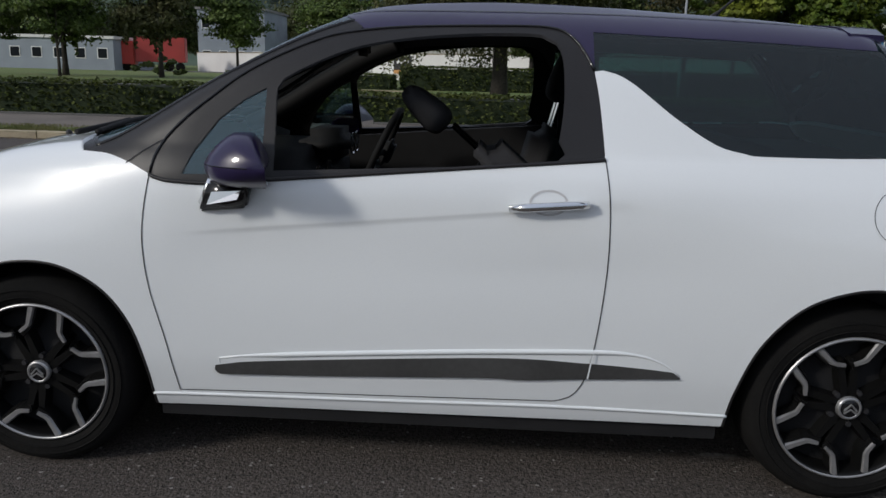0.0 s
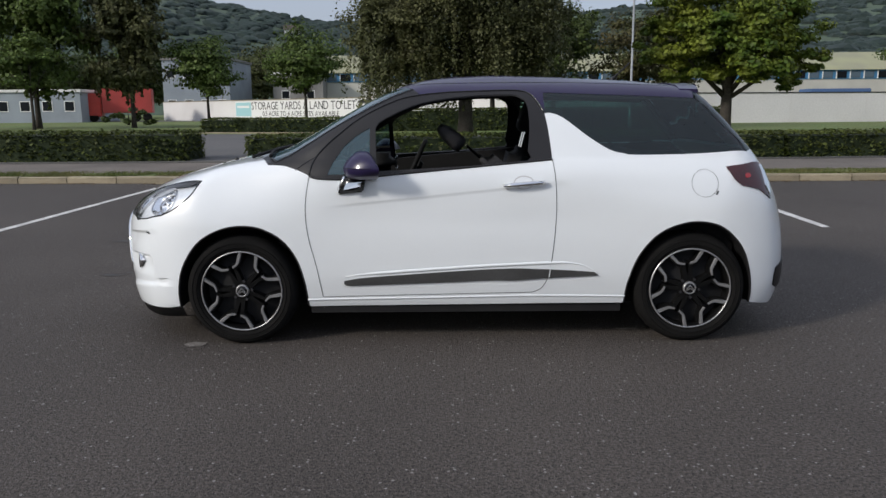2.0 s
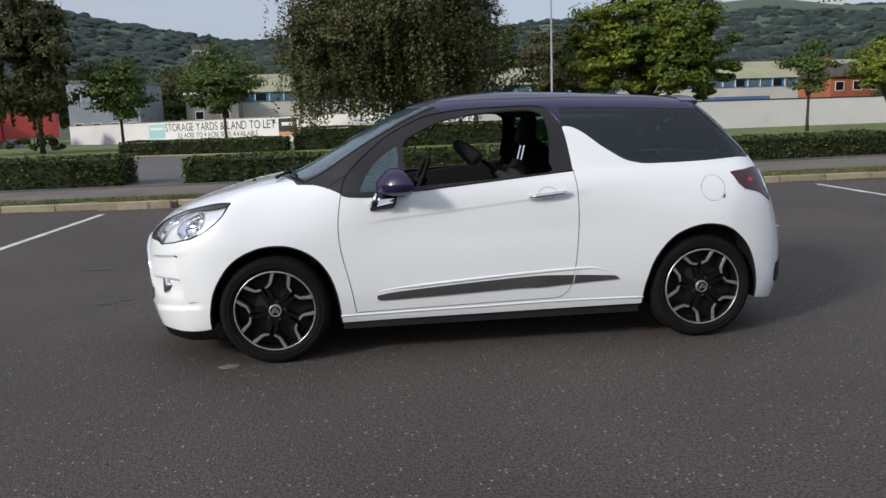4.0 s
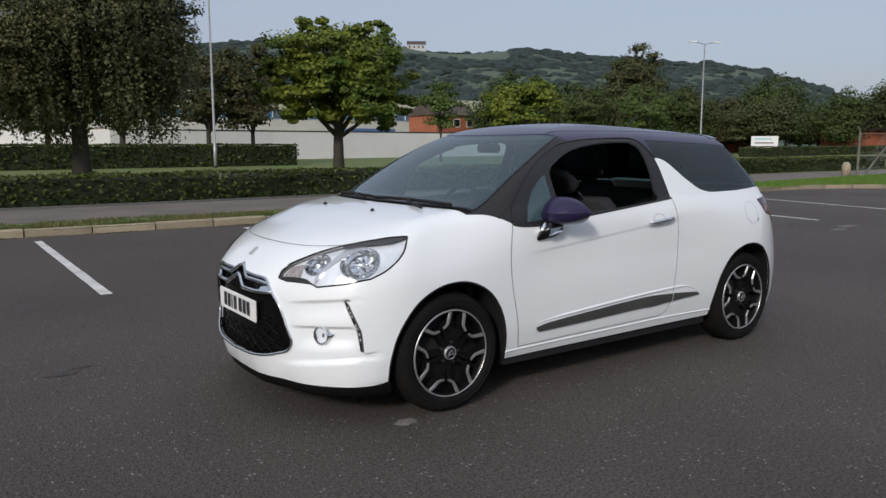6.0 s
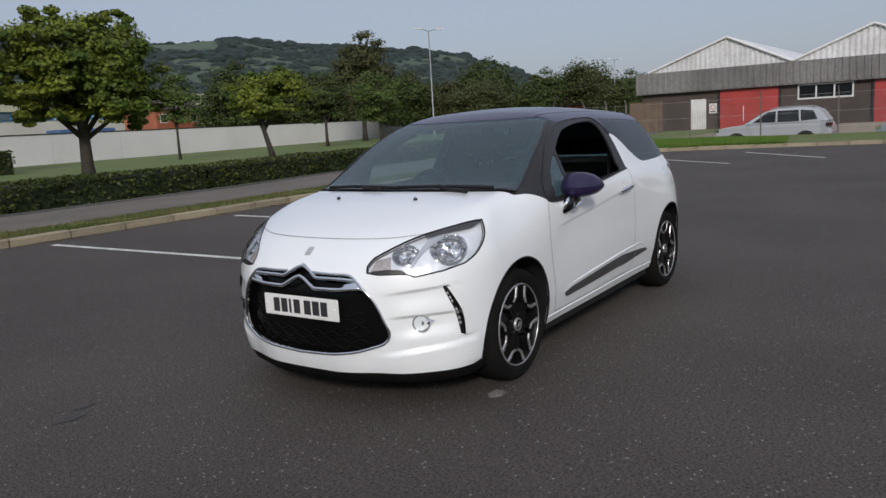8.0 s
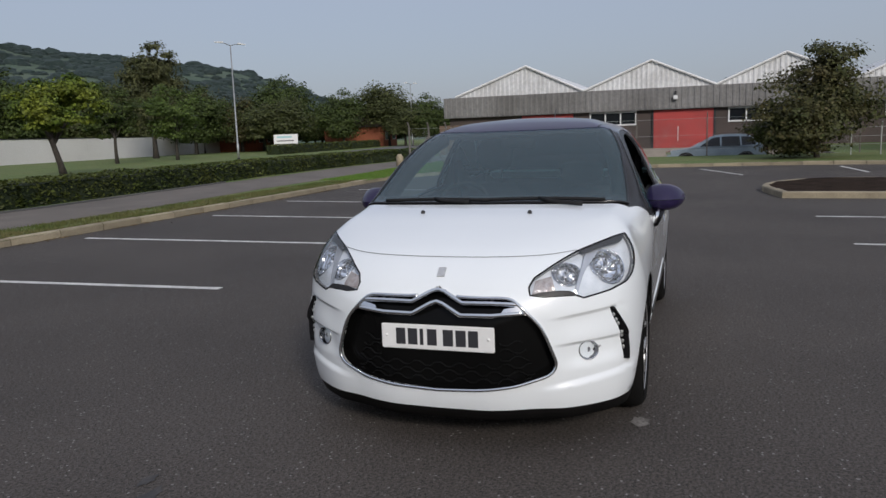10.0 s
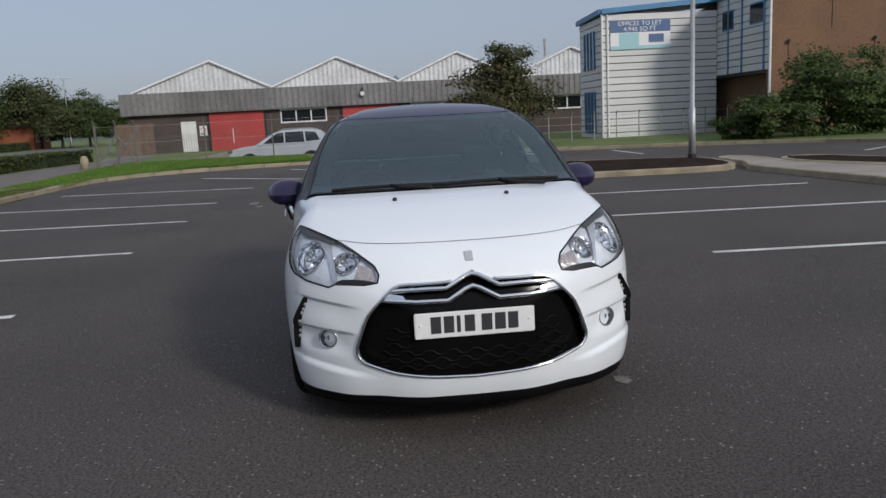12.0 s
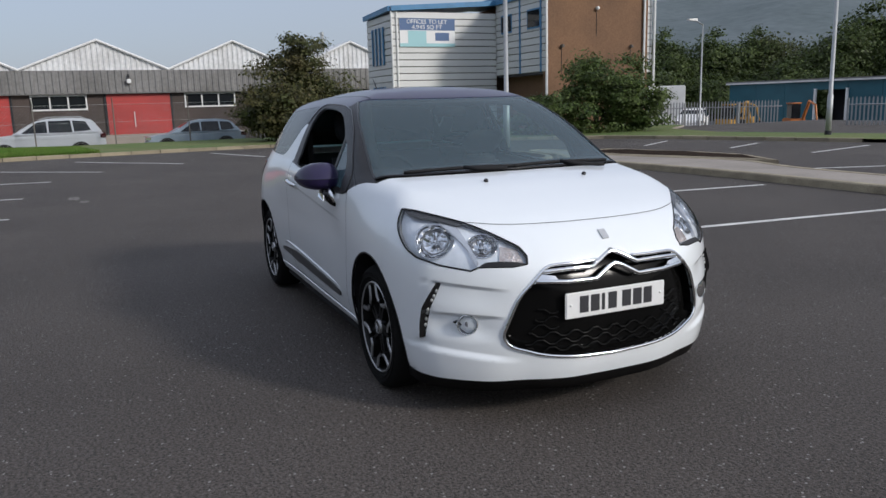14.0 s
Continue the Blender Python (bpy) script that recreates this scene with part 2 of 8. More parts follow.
def prism(poly, z0, z1):
    """A flat polygon (counter-clockwise) raised from z0 to z1."""
    n = len(poly)
    v = [(x, y, z0) for x, y in poly] + [(x, y, z1) for x, y in poly]
    return v, [tuple(range(n, 2 * n)), tuple(range(n - 1, -1, -1))] + [(i, (i + 1) % n, n + (i + 1) % n, n + i) for i in range(n)]


def tube(points, radii, sides=10, caps=True):
    """A tapered tube through points."""
    verts, faces, n = [], [], len(points)
    pts = [Vector(p) for p in points]
    if not hasattr(radii, "__len__"):
        radii = [radii] * n
    ref = None
    for i, p in enumerate(pts):
        d = (pts[min(i + 1, n - 1)] - pts[max(i - 1, 0)]).normalized()
        if ref is None:
            ref = d.orthogonal().normalized()
        ref = (ref - d * ref.dot(d)).normalized()
        s = d.cross(ref)
        for k in range(sides):
            a = 2 * math.pi * k / sides
            verts.append(tuple(p + (ref * math.cos(a) + s * math.sin(a)) * radii[i]))
    for i in range(n - 1):
        for k in range(sides):
            a, b = i * sides + k, i * sides + (k + 1) % sides
            faces.append((a, b, b + sides, a + sides))
    if caps:
        faces += [tuple(range(sides - 1, -1, -1)), tuple(range((n - 1) * sides, n * sides))]
    return verts, faces


def leaves(rng, pts, size, facing=None, jitter=0.5, droop=0.0):
    """One small leaf at each point, turned at random or more or less outwards."""
    n = len(pts)
    a = rng.uniform(0, 2 * np.pi, n)
    tilt = rng.normal(0, 0.9, n)
    d1 = np.stack([np.cos(a), np.sin(a), rng.normal(-droop, 0.45, n)], 1)
    d1 /= np.linalg.norm(d1, axis=1)[:, None]
    side = np.cross(d1, np.stack([np.sin(tilt) * np.cos(a * 3), np.sin(tilt) * np.sin(a * 3), np.cos(tilt)], 1))
    side /= np.linalg.norm(side, axis=1)[:, None] + 1e-6
    if facing is not None:
        up = np.asarray(facing) / (np.linalg.norm(facing, axis=1)[:, None] + 1e-6) + rng.normal(size=(n, 3)) * 0.42
        up /= np.linalg.norm(up, axis=1)[:, None] + 1e-6
        d1 = d1 - up * (d1 * up).sum(1)[:, None]
        d1 /= np.linalg.norm(d1, axis=1)[:, None] + 1e-6
        side = np.cross(up, d1)
    s = size * rng.uniform(1 - jitter, 1 + jitter, n)[:, None]
    c = np.asarray(pts)
    v = np.stack([c - d1 * s * 0.5, c + side * s * 0.33, c + d1 * s * 0.55, c - side * s * 0.33], 1).reshape(-1, 3)
    me = bpy.data.meshes.new("leaves")
    me.vertices.add(4 * n), me.loops.add(4 * n), me.polygons.add(n)
    me.vertices.foreach_set("co", v.astype(np.float32).ravel())
    me.loops.foreach_set("vertex_index", np.arange(4 * n, dtype=np.int32))
    me.polygons.foreach_set("loop_start", np.arange(0, 4 * n, 4, dtype=np.int32))
    me.update(calc_edges=True)
    return me


def leaf_part(name, me, material, parent, label=""):
    me.materials.append(material)
    o = new(name, me)
    o.parent = parent
    if label:
        o["label"] = label
    return o


# ---- the ground: car park, kerbs, verge, paths ----
from mathutils import geometry

PARK = [(-70, 11.9), (-10, 8.98), (-5, 8.72), (0, 8.52), (6, 8.42), (12, 8.42), (16.5, 8.5), (18.8, 8.2), (20.4, 7.2), (21.3, 5.6), (21.9, 3.0), (22.3, 0.0), (22.4, -3.2), (21.9, -6.0),
        (20.6, -9.0), (19.2, -11.8), (17.8, -13.8), (15.5, -15.2), (9.7, -17.2), (0, -20), (-30, -27), (-70, -30)]


def smooth_path(pts, step):
    """Points at even steps along a rounded polyline."""
    p = [Vector((*q, 0)) for q in pts]
    out = []
    for i in range(len(p) - 1):
        a, b, c, d = p[max(i - 1, 0)], p[i], p[i + 1], p[min(i + 2, len(p) - 1)]
        for k in range(24):
            t = k / 24
            if (c - b).length > 12:
                out.append(b.lerp(c, t))
                continue
            out.append(0.5 * (2 * b + (c - a) * t + (2 * a - 5 * b + 4 * c - d) * t * t + (3 * b - a - 3 * c + d) * t ** 3))
    out.append(p[-1])
    res, left = [out[0]], step
    for a, b in zip(out, out[1:]):
        while (b - a).length >= left:
            a = a + (b - a).normalized() * left
            res.append(a)
            left = step
        left -= (b - a).length
    return [(v.x, v.y) for v in res]


KERB_LINE = smooth_path(PARK[:19], 0.915)
park_poly = KERB_LINE + PARK[19:]


def sheet(name, loops, z, material, label, category="ground"):
    """A level sheet with holes: the first loop is its rim."""
    verts, edges = [], []
    for lp in loops:
        k = len(verts)
        verts += [Vector(q) for q in lp]
        edges += [(k + i, k + (i + 1) % len(lp)) for i in range(len(lp))]
    vs, _, fs, *_ = geometry.delaunay_2d_cdt(verts, edges, [], 1, 1e-5)

    def inside(c, lp):
        hit = False
        for (x0, y0), (x1, y1) in zip(lp, lp[1:] + lp[:1]):
            if (y0 > c.y) != (y1 > c.y) and c.x < x0 + (c.y - y0) / (y1 - y0) * (x1 - x0):
                hit = not hit
        return hit

    keep = [f for f in fs if not any(inside((vs[f[0]] + vs[f[1]] + vs[f[2]]) / 3, lp) for lp in loops[1:])]
    o = obj(name, [(v.x, v.y, z) for v in vs], keep, material)
    return tagged(o, label, category, kind="structure")


# the warehouse yard lies a little lower than the car park
YARD = [(29.6, -6.5), (43.9, -6.5), (43.9, 8.2), (29.6, 8.2)]
YARD_LOW = [(-10, -110), (90, -110), (90, -40), (60, -24), (34, -23), (23, -22.5), (20.5, -19.6), (16.5, -18.3), (12.2, -19.6), (8, -20.8), (-10, -26)]
LOW = -0.8
sheet("ground", [[(-3000, -3000), (3000, -3000), (3000, 3000), (-3000, 3000)], park_poly, YARD, YARD_LOW], 0.10, TURF, "rough mown grass land around the car park")
sheet("pavement_carpark", [[(-72, -32), (24, -32), (24, 11), (-72, 11)]], 0.0, ASPHALT, "dark worn tarmac of the car park with pale chips", "tarmac")

sheet("pavement_yard", [YARD], -0.5, ROAD, "grey tarmac yard before the warehouse", "tarmac")
yard_v = [(x, y, z) for z in (-0.55, 0.098) for x, y in YARD]
tagged(obj("wall_yard", yard_v, [(i, (i + 1) % 4, 4 + (i + 1) % 4, 4 + i) for i in range(4)], CONCRETE), "low concrete retaining wall round the yard", "wall", kind="structure")

sheet("pavement_plant_yard", [YARD_LOW], LOW, ROAD, "grey tarmac yard for machines, lower than the car park", "tarmac")
n_y = len(YARD_LOW)
low_v = [(x, y, z) for z in (LOW - 0.05, 0.098) for x, y in YARD_LOW]
tagged(obj("wall_plant_yard", low_v, [(i, (i + 1) % n_y, n_y + (i + 1) % n_y, n_y + i) for i in range(n_y)], CONCRETE), "low concrete retaining wall round the plant yard", "wall", kind="structure")

# white bay lines
LINES = [((-5.0, 3.2), (-4.96, 7.9)), ((-2.02, 3.42), (-2.0, 8.0)), ((1.05, 3.27), (1.0, 8.0)), ((4.0, 3.2), (4.25, 7.9)), ((6.9, 3.2), (7.4, 7.8)),
         ((9.65, 3.25), (10.4, 7.9)), ((12.85, 3.0), (13.75, 7.6)), ((14.94, 2.03), (17.6, 5.1)), ((16.4, 0.08), (19.6, 2.7)), ((17.5, -2.3), (20.9, -1.2)),
         ((17.85, -5.47), (21.2, -5.3)), ((16.98, -7.95), (20.2, -8.05)), ((1.6, -2.8), (1.22, -7.3)), ((4.46, -2.78), (4.0, -7.3)), ((7.26, -2.76), (6.75, -6.9)),
         ((8.13, -13.2), (8.95, -16.2)), ((10.7, -13.2), (11.75, -15.3)), ((5.2, -12.4), (5.9, -16.5)), ((13.2, -12.4), (14.6, -14.4)), ((5.4, -9.95), (4.3, -13.0))]
for (xa, ya), (xb, yb) in LINES:
    d = Vector((xb - xa, yb - ya, 0))
    u, s = d.normalized(), Vector((-d.y, d.x, 0)).normalized() * 0.05
    n = max(2, int(d.length / 0.25))
    v, f = [], []
    rng_l = random.Random(int(xa * 100))
    for i in range(n + 1):
        p = Vector((xa, ya, 0.004)) + u * d.length * i / n
        w = 1 + rng_l.uniform(-0.08, 0.08)
        v += [tuple(p + s * w), tuple(p - s * w)]
    for i in range(n):
        f.append((2 * i, 2 * i + 1, 2 * i + 3, 2 * i + 2))
    tagged(obj("bay_line", v, f, LINE), "white painted parking bay line on tarmac", "road marking", "parking bay lines", "structure")

# kerb stones along the edge
kerb = thing("kerb", "row of weathered concrete kerb stones round the car park", "kerb", kind="structure")
kv = [(-0.447, 0, -0.05), (0.447, 0, -0.05), (0.447, 0, 0.085), (-0.447, 0, 0.085), (0.447, 0.03, 0.115), (-0.447, 0.03, 0.115), (0.447, 0.15, 0.115), (-0.447, 0.15, 0.115), (0.447, 0.15, -0.05), (-0.447, 0.15, -0.05)]
kf = [(0, 1, 2, 3), (3, 2, 4, 5), (5, 4, 6, 7), (7, 6, 8, 9), (1, 8, 6, 4, 2), (9, 0, 3, 5, 7)]
kerb_mesh = mesh_of("kerb_stone", kv, kf, KERB)
rng_k = random.Random(3)
for (xa, ya), (xb, yb) in zip(KERB_LINE, KERB_LINE[1:]):
    if xa < -22:
        continue
    o = new("kerb_stone", kerb_mesh)
    o.parent = kerb
    o.matrix_basis = pose((xa + xb) / 2, (ya + yb) / 2, rng_k.uniform(-0.008, 0.008), 0, rng_k.uniform(-0.4, 0.4), math.degrees(math.atan2(yb - ya, xb - xa)) + rng_k.uniform(-0.6, 0.6))

# small marks on the tarmac
MARK_PALE = mat("pale_scuff", (0.20, 0.185, 0.17), 0.9, color2=(0.10, 0.088, 0.08), big=14, fine=0.4, fine_scale=80)
MARK_DARK = mat("oil_stain", (0.028, 0.025, 0.024), 0.6, color2=(0.06, 0.052, 0.047), big=10, fine=0.3, fine_scale=60)
for n_m, (x, y, rx, ry, m_) in enumerate(((-1.50, -0.83, 0.07, 0.05, MARK_PALE), (0.96, -0.58, 0.09, 0.02, MARK_PALE), (9.1, 2.47, 0.30, 0.12, MARK_PALE), (8.5, 2.30, 0.2, 0.08, MARK_PALE),
                                          (-2.76, 1.0, 0.12, 0.04, MARK_DARK), (-2.62, 1.1, 0.07, 0.03, MARK_DARK), (-3.3, 2.6, 0.16, 0.06, MARK_DARK), (-2.9, -2.3, 0.05, 0.03, MARK_PALE))):
    rng_m = random.Random(40 + n_m)
    ring = [(x + rx * math.cos(a) * rng_m.uniform(0.6, 1.15), y + ry * math.sin(a) * rng_m.uniform(0.6, 1.15), 0.004) for a in np.linspace(0, 2 * math.pi, 17)[:-1]]
    tagged(obj("stain", ring, [tuple(range(16))], m_), "small uneven scuff on the tarmac" if m_ is MARK_PALE else "small dark oil stain on the tarmac", "stain", "marks on the tarmac", "structure")


# ---- footpath, roads and islands ----
def strip(name, poly, z, material, label, category):
    v, f = prism(poly, z - 0.05, z)
    return tagged(obj(name, v, f, material), label, category, kind="structure")


strip("footpath", [(-70, 13.2), (-10, 10.0), (0, 9.65), (8, 9.7), (13, 10.2), (20, 10.4), (26, 10.9), (36, 11.5), (60, 16), (90, 25), (90, 28), (60, 19), (40, 14.2), (34, 13.4), (26, 13.9), (16, 13.3), (8, 12.45), (-10, 12.45), (-70, 15.6)], 0.112, PAVE, "grey worn tarmac footpath beside the hedge", "footpath")
strip("edging", [(-40, 12.47), (8, 12.47), (16, 13.32), (16, 13.42), (8, 12.57), (-40, 12.57)], 0.15, ROAD, "low concrete edging along the footpath", "edging")
strip("road_beyond_hedge", [(-90, 40), (-40, 34), (-10, 27), (12, 21.6), (30, 20.5), (90, 31), (90, 37), (30, 26), (12, 28), (-10, 33.5), (-40, 41), (-90, 47)], 0.106, ROAD, "grey tarmac road behind the hedge", "road")
strip("road_entrance", [(-6.15, 12.6), (-4.85, 12.6), (-4.8, 25.9), (-14.5, 28.2)], 0.110, ROAD, "tarmac way through the hedge", "road")
strip("road_yard", [(-70, 84), (-24, 82), (-26, 92), (-70, 97)], 0.108, ROAD, "tarmac yard entrance by the white wall", "road")
strip("road_kerb", [(-40, 41.05), (-10, 33.55), (-3, 31.75), (-3, 31.9), (-10, 33.7), (-40, 41.2)], 0.2, KERB, "pale kerb of the far road", "kerb")


def island(name, poly, top, material, label, category):
    """A kerbed island: an even stone rim round a bed that is a little uneven."""
    rim = smooth_path(poly + poly[:1], 0.45)[:-1]
    base = thing(name, label, category, kind="structure")
    n = len(rim)
    area = sum(rim[i][0] * rim[(i + 1) % n][1] - rim[(i + 1) % n][0] * rim[i][1] for i in range(n))

    def inset(q):
        out = []
        for i in range(n):
            d = (Vector(rim[(i + 1) % n]) - Vector(rim[i - 1])).normalized() * math.copysign(1, area)
            out.append((rim[i][0] - d.y * q, rim[i][1] + d.x * q))
        return out

    rings = [(rim, 0.0), (rim, 0.10), (inset(0.02), 0.12), (inset(0.14), 0.12), (inset(0.14), 0.04)]
    v = [(x, y, z) for ring, z in rings for x, y in ring]
    f = [(r * n + i, r * n + (i + 1) % n, (r + 1) * n + (i + 1) % n, (r + 1) * n + i) for r in range(4) for i in range(n)]
    obj("rim", v, f, KERB, base)
    edge = [Vector(q) for q in inset(0.139)]
    xs, ys = [q.x for q in edge], [q.y for q in edge]
    step = 0.3
    inner = [Vector((x, y)) for x in np.arange(min(xs), max(xs), step) for y in np.arange(min(ys), max(ys), step)]
    vs, _, fs, *_ = geometry.delaunay_2d_cdt(edge + inner, [(i, (i + 1) % n) for i in range(n)], [], 1, 1e-5)
    rough = 0.03 if material is SOIL else 0.004
    obj("bed", [(q.x, q.y, top + rough * noise.noise(Vector((q.x * 3, q.y * 3, 1)))) for q in vs], fs, material, base, smooth=True)
    return base


island("planting_island", [(10.3, -2.6), (10.05, -4.5), (9.85, -6.6), (10.1, -7.3), (10.9, -7.65), (12.6, -7.75), (13.4, -6.6), (14.2, -4.6), (13.8, -3.2), (12.3, -2.4)], 0.12, SOIL, "kerbed island filled with dark bark mulch", "island")
island("paved_island", [(-8, -7.3), (2.2, -7.57), (5.0, -7.67), (7.5, -7.55), (9.6, -7.42), (10.7, -7.85), (12.4, -8.05), (12.6, -8.7), (11.0, -8.75), (9.9, -8.55), (8.1, -9.15), (6.6, -9.55), (5.2, -9.15), (3.2, -8.95), (-8, -8.7)], 0.112, CONCRETE, "long pale paved island with concrete kerbs", "island")
island("planting_island", [(6.15, -9.95), (8.1, -9.35), (9.9, -8.75), (11.2, -8.95), (11.4, -9.9), (9.6, -10.5), (7.8, -10.65)], 0.12, SOIL, "kerbed island filled with dark soil", "island")

# ---- hedges ----
def hedge(name, path, width, z0, z1, per_m2, label, seed, size=0.085):
    """A clipped hedge along a path: a core darkened for inner shade under a skin of leaves, a little uneven."""
    rng = np.random.default_rng(seed)
    base = thing(name, label, "hedge")
    pts = [Vector((*p, 0)) for p in path]
    core_v, core_f, skin = [], [], []
    for k, (a, b) in enumerate(zip(pts, pts[1:])):
        u = (b - a).normalized()
        s = Vector((-u.y, u.x, 0))
        L = (b - a).length
        i = len(core_v)
        w = width / 2 - 0.07
        for p in (a + u * 0.05, b - u * 0.05):
            for q, z in ((-w, z0), (w, z0), (w * 0.95, z1 - 0.09), (-w * 0.95, z1 - 0.09)):
                core_v.append((p.x + s.x * q, p.y + s.y * q, z))
        core_f += [(i, i + 4, i + 7, i + 3), (i + 1, i + 2, i + 6, i + 5), (i + 3, i + 7, i + 6, i + 2), (i, i + 3, i + 2, i + 1), (i + 4, i + 5, i + 6, i + 7)]
        h = z1 - z0
        for area, kind in ((L * h, 0), (L * h * 0.5, 1), (L * width, 2), (width * h, 3), (width * h, 4)):
            n = int(area * per_m2)
            t, r = rng.uniform(0, 1, n), rng.uniform(0, 1, n)
            along = {0: t * L, 1: t * L, 2: t * L, 3: np.zeros(n), 4: np.full(n, L)}[kind]
            across = {0: np.full(n, -width / 2), 1: np.full(n, width / 2), 2: (r - 0.5) * width, 3: (t - 0.5) * width, 4: (t - 0.5) * width}[kind]
            up = np.full(n, z1) if kind == 2 else z0 + r * h
            wob = np.array([noise.noise(Vector((a.x + x * 0.7, y * 2, z * 1.5 + seed))) for x, y, z in zip(along, across, up)]) * 0.11
            out = wob + rng.normal(0, 0.025, n) - 0.02
            if kind == 2:
                up = up + out * 0.6
            elif kind in (0, 1):
                across = across + np.sign(across) * out
            else:
                along = along + (out if kind == 4 else -out)
            skin.append(np.stack([a.x + u.x * along + s.x * across, a.y + u.y * along + s.y * across, up], 1))
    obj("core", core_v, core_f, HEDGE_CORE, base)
    o = leaf_part("foliage", leaves(rng, np.concatenate(skin), size), LEAF_HEDGE, base)
    o["kind"] = "stuff"
    return base


hedge("hedge", [(-40, 15.5), (-32, 14.9), (-20, 14.1), (-6.2, 13.85)], 1.5, 0.1, 0.80, 330, "clipped dark green hedge ending at a gap", 1)
hedge("hedge", [(-4.8, 13.85), (8, 13.9), (20, 14.95), (27, 15.15), (35, 14.6)], 1.5, 0.1, 0.69, 330, "long clipped dark green hedge beside the footpath", 2)
hedge("hedge", [(-4.2, 38.2), (15.2, 38.5)], 2.2, 0.1, 1.30, 110, "tall clipped hedge on the grass behind the road", 4, 0.14)
hedge("hedge", [(-13.2, 38.0), (-4.6, 38.0)], 3.2, 0.1, 0.85, 90, "low rounded shrub bed on the grass", 5, 0.14)
hedge("hedge", [(58, 36.6), (90, 40)], 1.5, 0.1, 1.0, 60, "clipped hedge across the road", 6, 0.16)

# ---- trees ----
def crown_points(rng, blobs, per, loose=1.0):
    """Points for leaves: rounded clumps on the shells of a few ellipsoids, with gaps between them."""
    out, face = [], []
    for (cx, cy, cz, rx, ry, rz, share) in blobs:
        n = int(per * share)
        clumps = max(9, n // 210)
        d = rng.normal(size=(clumps, 3))
        d /= np.linalg.norm(d, axis=1)[:, None]
        r = np.where(rng.uniform(0, 1, clumps) < 0.62, rng.uniform(0.80, 1.08, clumps), rng.uniform(0.30, 0.8, clumps))[:, None]
        c = d * r * np.array([rx, ry, rz]) + np.array([cx, cy, cz])
        i = rng.integers(0, clumps, n)
        s = min(rx, rz) * 0.17 * loose * rng.uniform(0.75, 1.3, clumps)[i][:, None]
        off = rng.normal(size=(n, 3))
        off *= np.minimum(1.0, 2.5 / (np.linalg.norm(off, axis=1)[:, None] + 1e-6))
        off[:, 2] = np.where(off[:, 2] < -0.6, off[:, 2] * 0.5, off[:, 2])
        out.append(c[i] + off * s * np.array([1.1, 1.1, 0.72]))
        face.append(d[i] * 0.45 + off * 0.45 + np.array([0, 0, 0.55]))
    return np.concatenate(out), np.concatenate(face)


def tree(name, x, y, trunk_top, radius, blobs, per, leaf, size, label, seed, droop=0.0, lean=0.0, loose=1.0, bark=None, limbs=7):
    """A tree: a tapered trunk that forks into limbs, under a crown of small leaves. Blobs are placed from its foot."""
    rng = np.random.default_rng(seed)
    base = thing(name, label, "tree", at=pose(x, y, 0.08))
    top = max(b[2] + b[5] * 0.5 for b in blobs)
    spine = [(0, 0, -0.1), (lean * 0.2, 0.02, trunk_top * 0.4), (lean * 0.6, 0, trunk_top), (lean * 1.0, 0.05, (trunk_top + top) / 2), (lean * 1.1, 0, top)]
    pieces = [tube(spine, [radius * 1.35, radius * 0.95, radius * 0.8, radius * 0.4, radius * 0.08], 9)]
    for k in range(limbs):
        b = blobs[k % len(blobs)]
        a = 2 * math.pi * k / limbs + rng.uniform(-0.3, 0.3)
        s = Vector((lean * 0.6, 0, trunk_top * rng.uniform(0.85, 1.15)))
        e = Vector((b[0] + b[3] * 0.75 * math.cos(a), b[1] + b[4] * 0.75 * math.sin(a), b[2] + b[5] * rng.uniform(-0.3, 0.5)))
        m = s.lerp(e, 0.5) + Vector((0, 0, 0.12 * (e - s).length))
        pieces.append(tube([s, m, e], [radius * 0.45, radius * 0.28, radius * 0.06], 6))
    obj("trunk", *joined(pieces), bark or BARK, base, smooth=True)
    pts, face = crown_points(rng, blobs, per, loose)
    if droop:
        n = len(pts)
        roots = rng.integers(0, n, n // 46)
        k = int(n * 0.9)
        hang = rng.integers(0, len(roots), k)
        length = droop * rng.uniform(0.25, 1.0, len(roots)) ** 1.4
        lean_s = rng.normal(0, 0.10, (len(roots), 2))
        drop = rng.uniform(0, 1, k) ** 0.9 * length[hang]
        strands = pts[roots[hang]] + rng.normal(size=(k, 3)) * 0.05
        strands[:, :2] += lean_s[hang] * drop[:, None]
        strands[:, 2] -= drop
        pts, face = np.concatenate([pts, strands]), np.concatenate([face, face[roots[hang]]])
        low = pts[:, 2] > (1.35 if droop > 1.9 else 0.6) + 0.35 * np.sin(pts[:, 0] * 2.3 + pts[:, 1])
        pts, face = pts[low], face[low]
    leaf_part("crown", leaves(rng, pts, size, face, droop=0.6 if droop else 0.1), leaf, base)
    return base


def sized(blobs, kxy, kz):
    return [(x * kxy, y * kxy, z * kz, rx * kxy, ry * kxy, rz * kz, w) for x, y, z, rx, ry, rz, w in blobs]


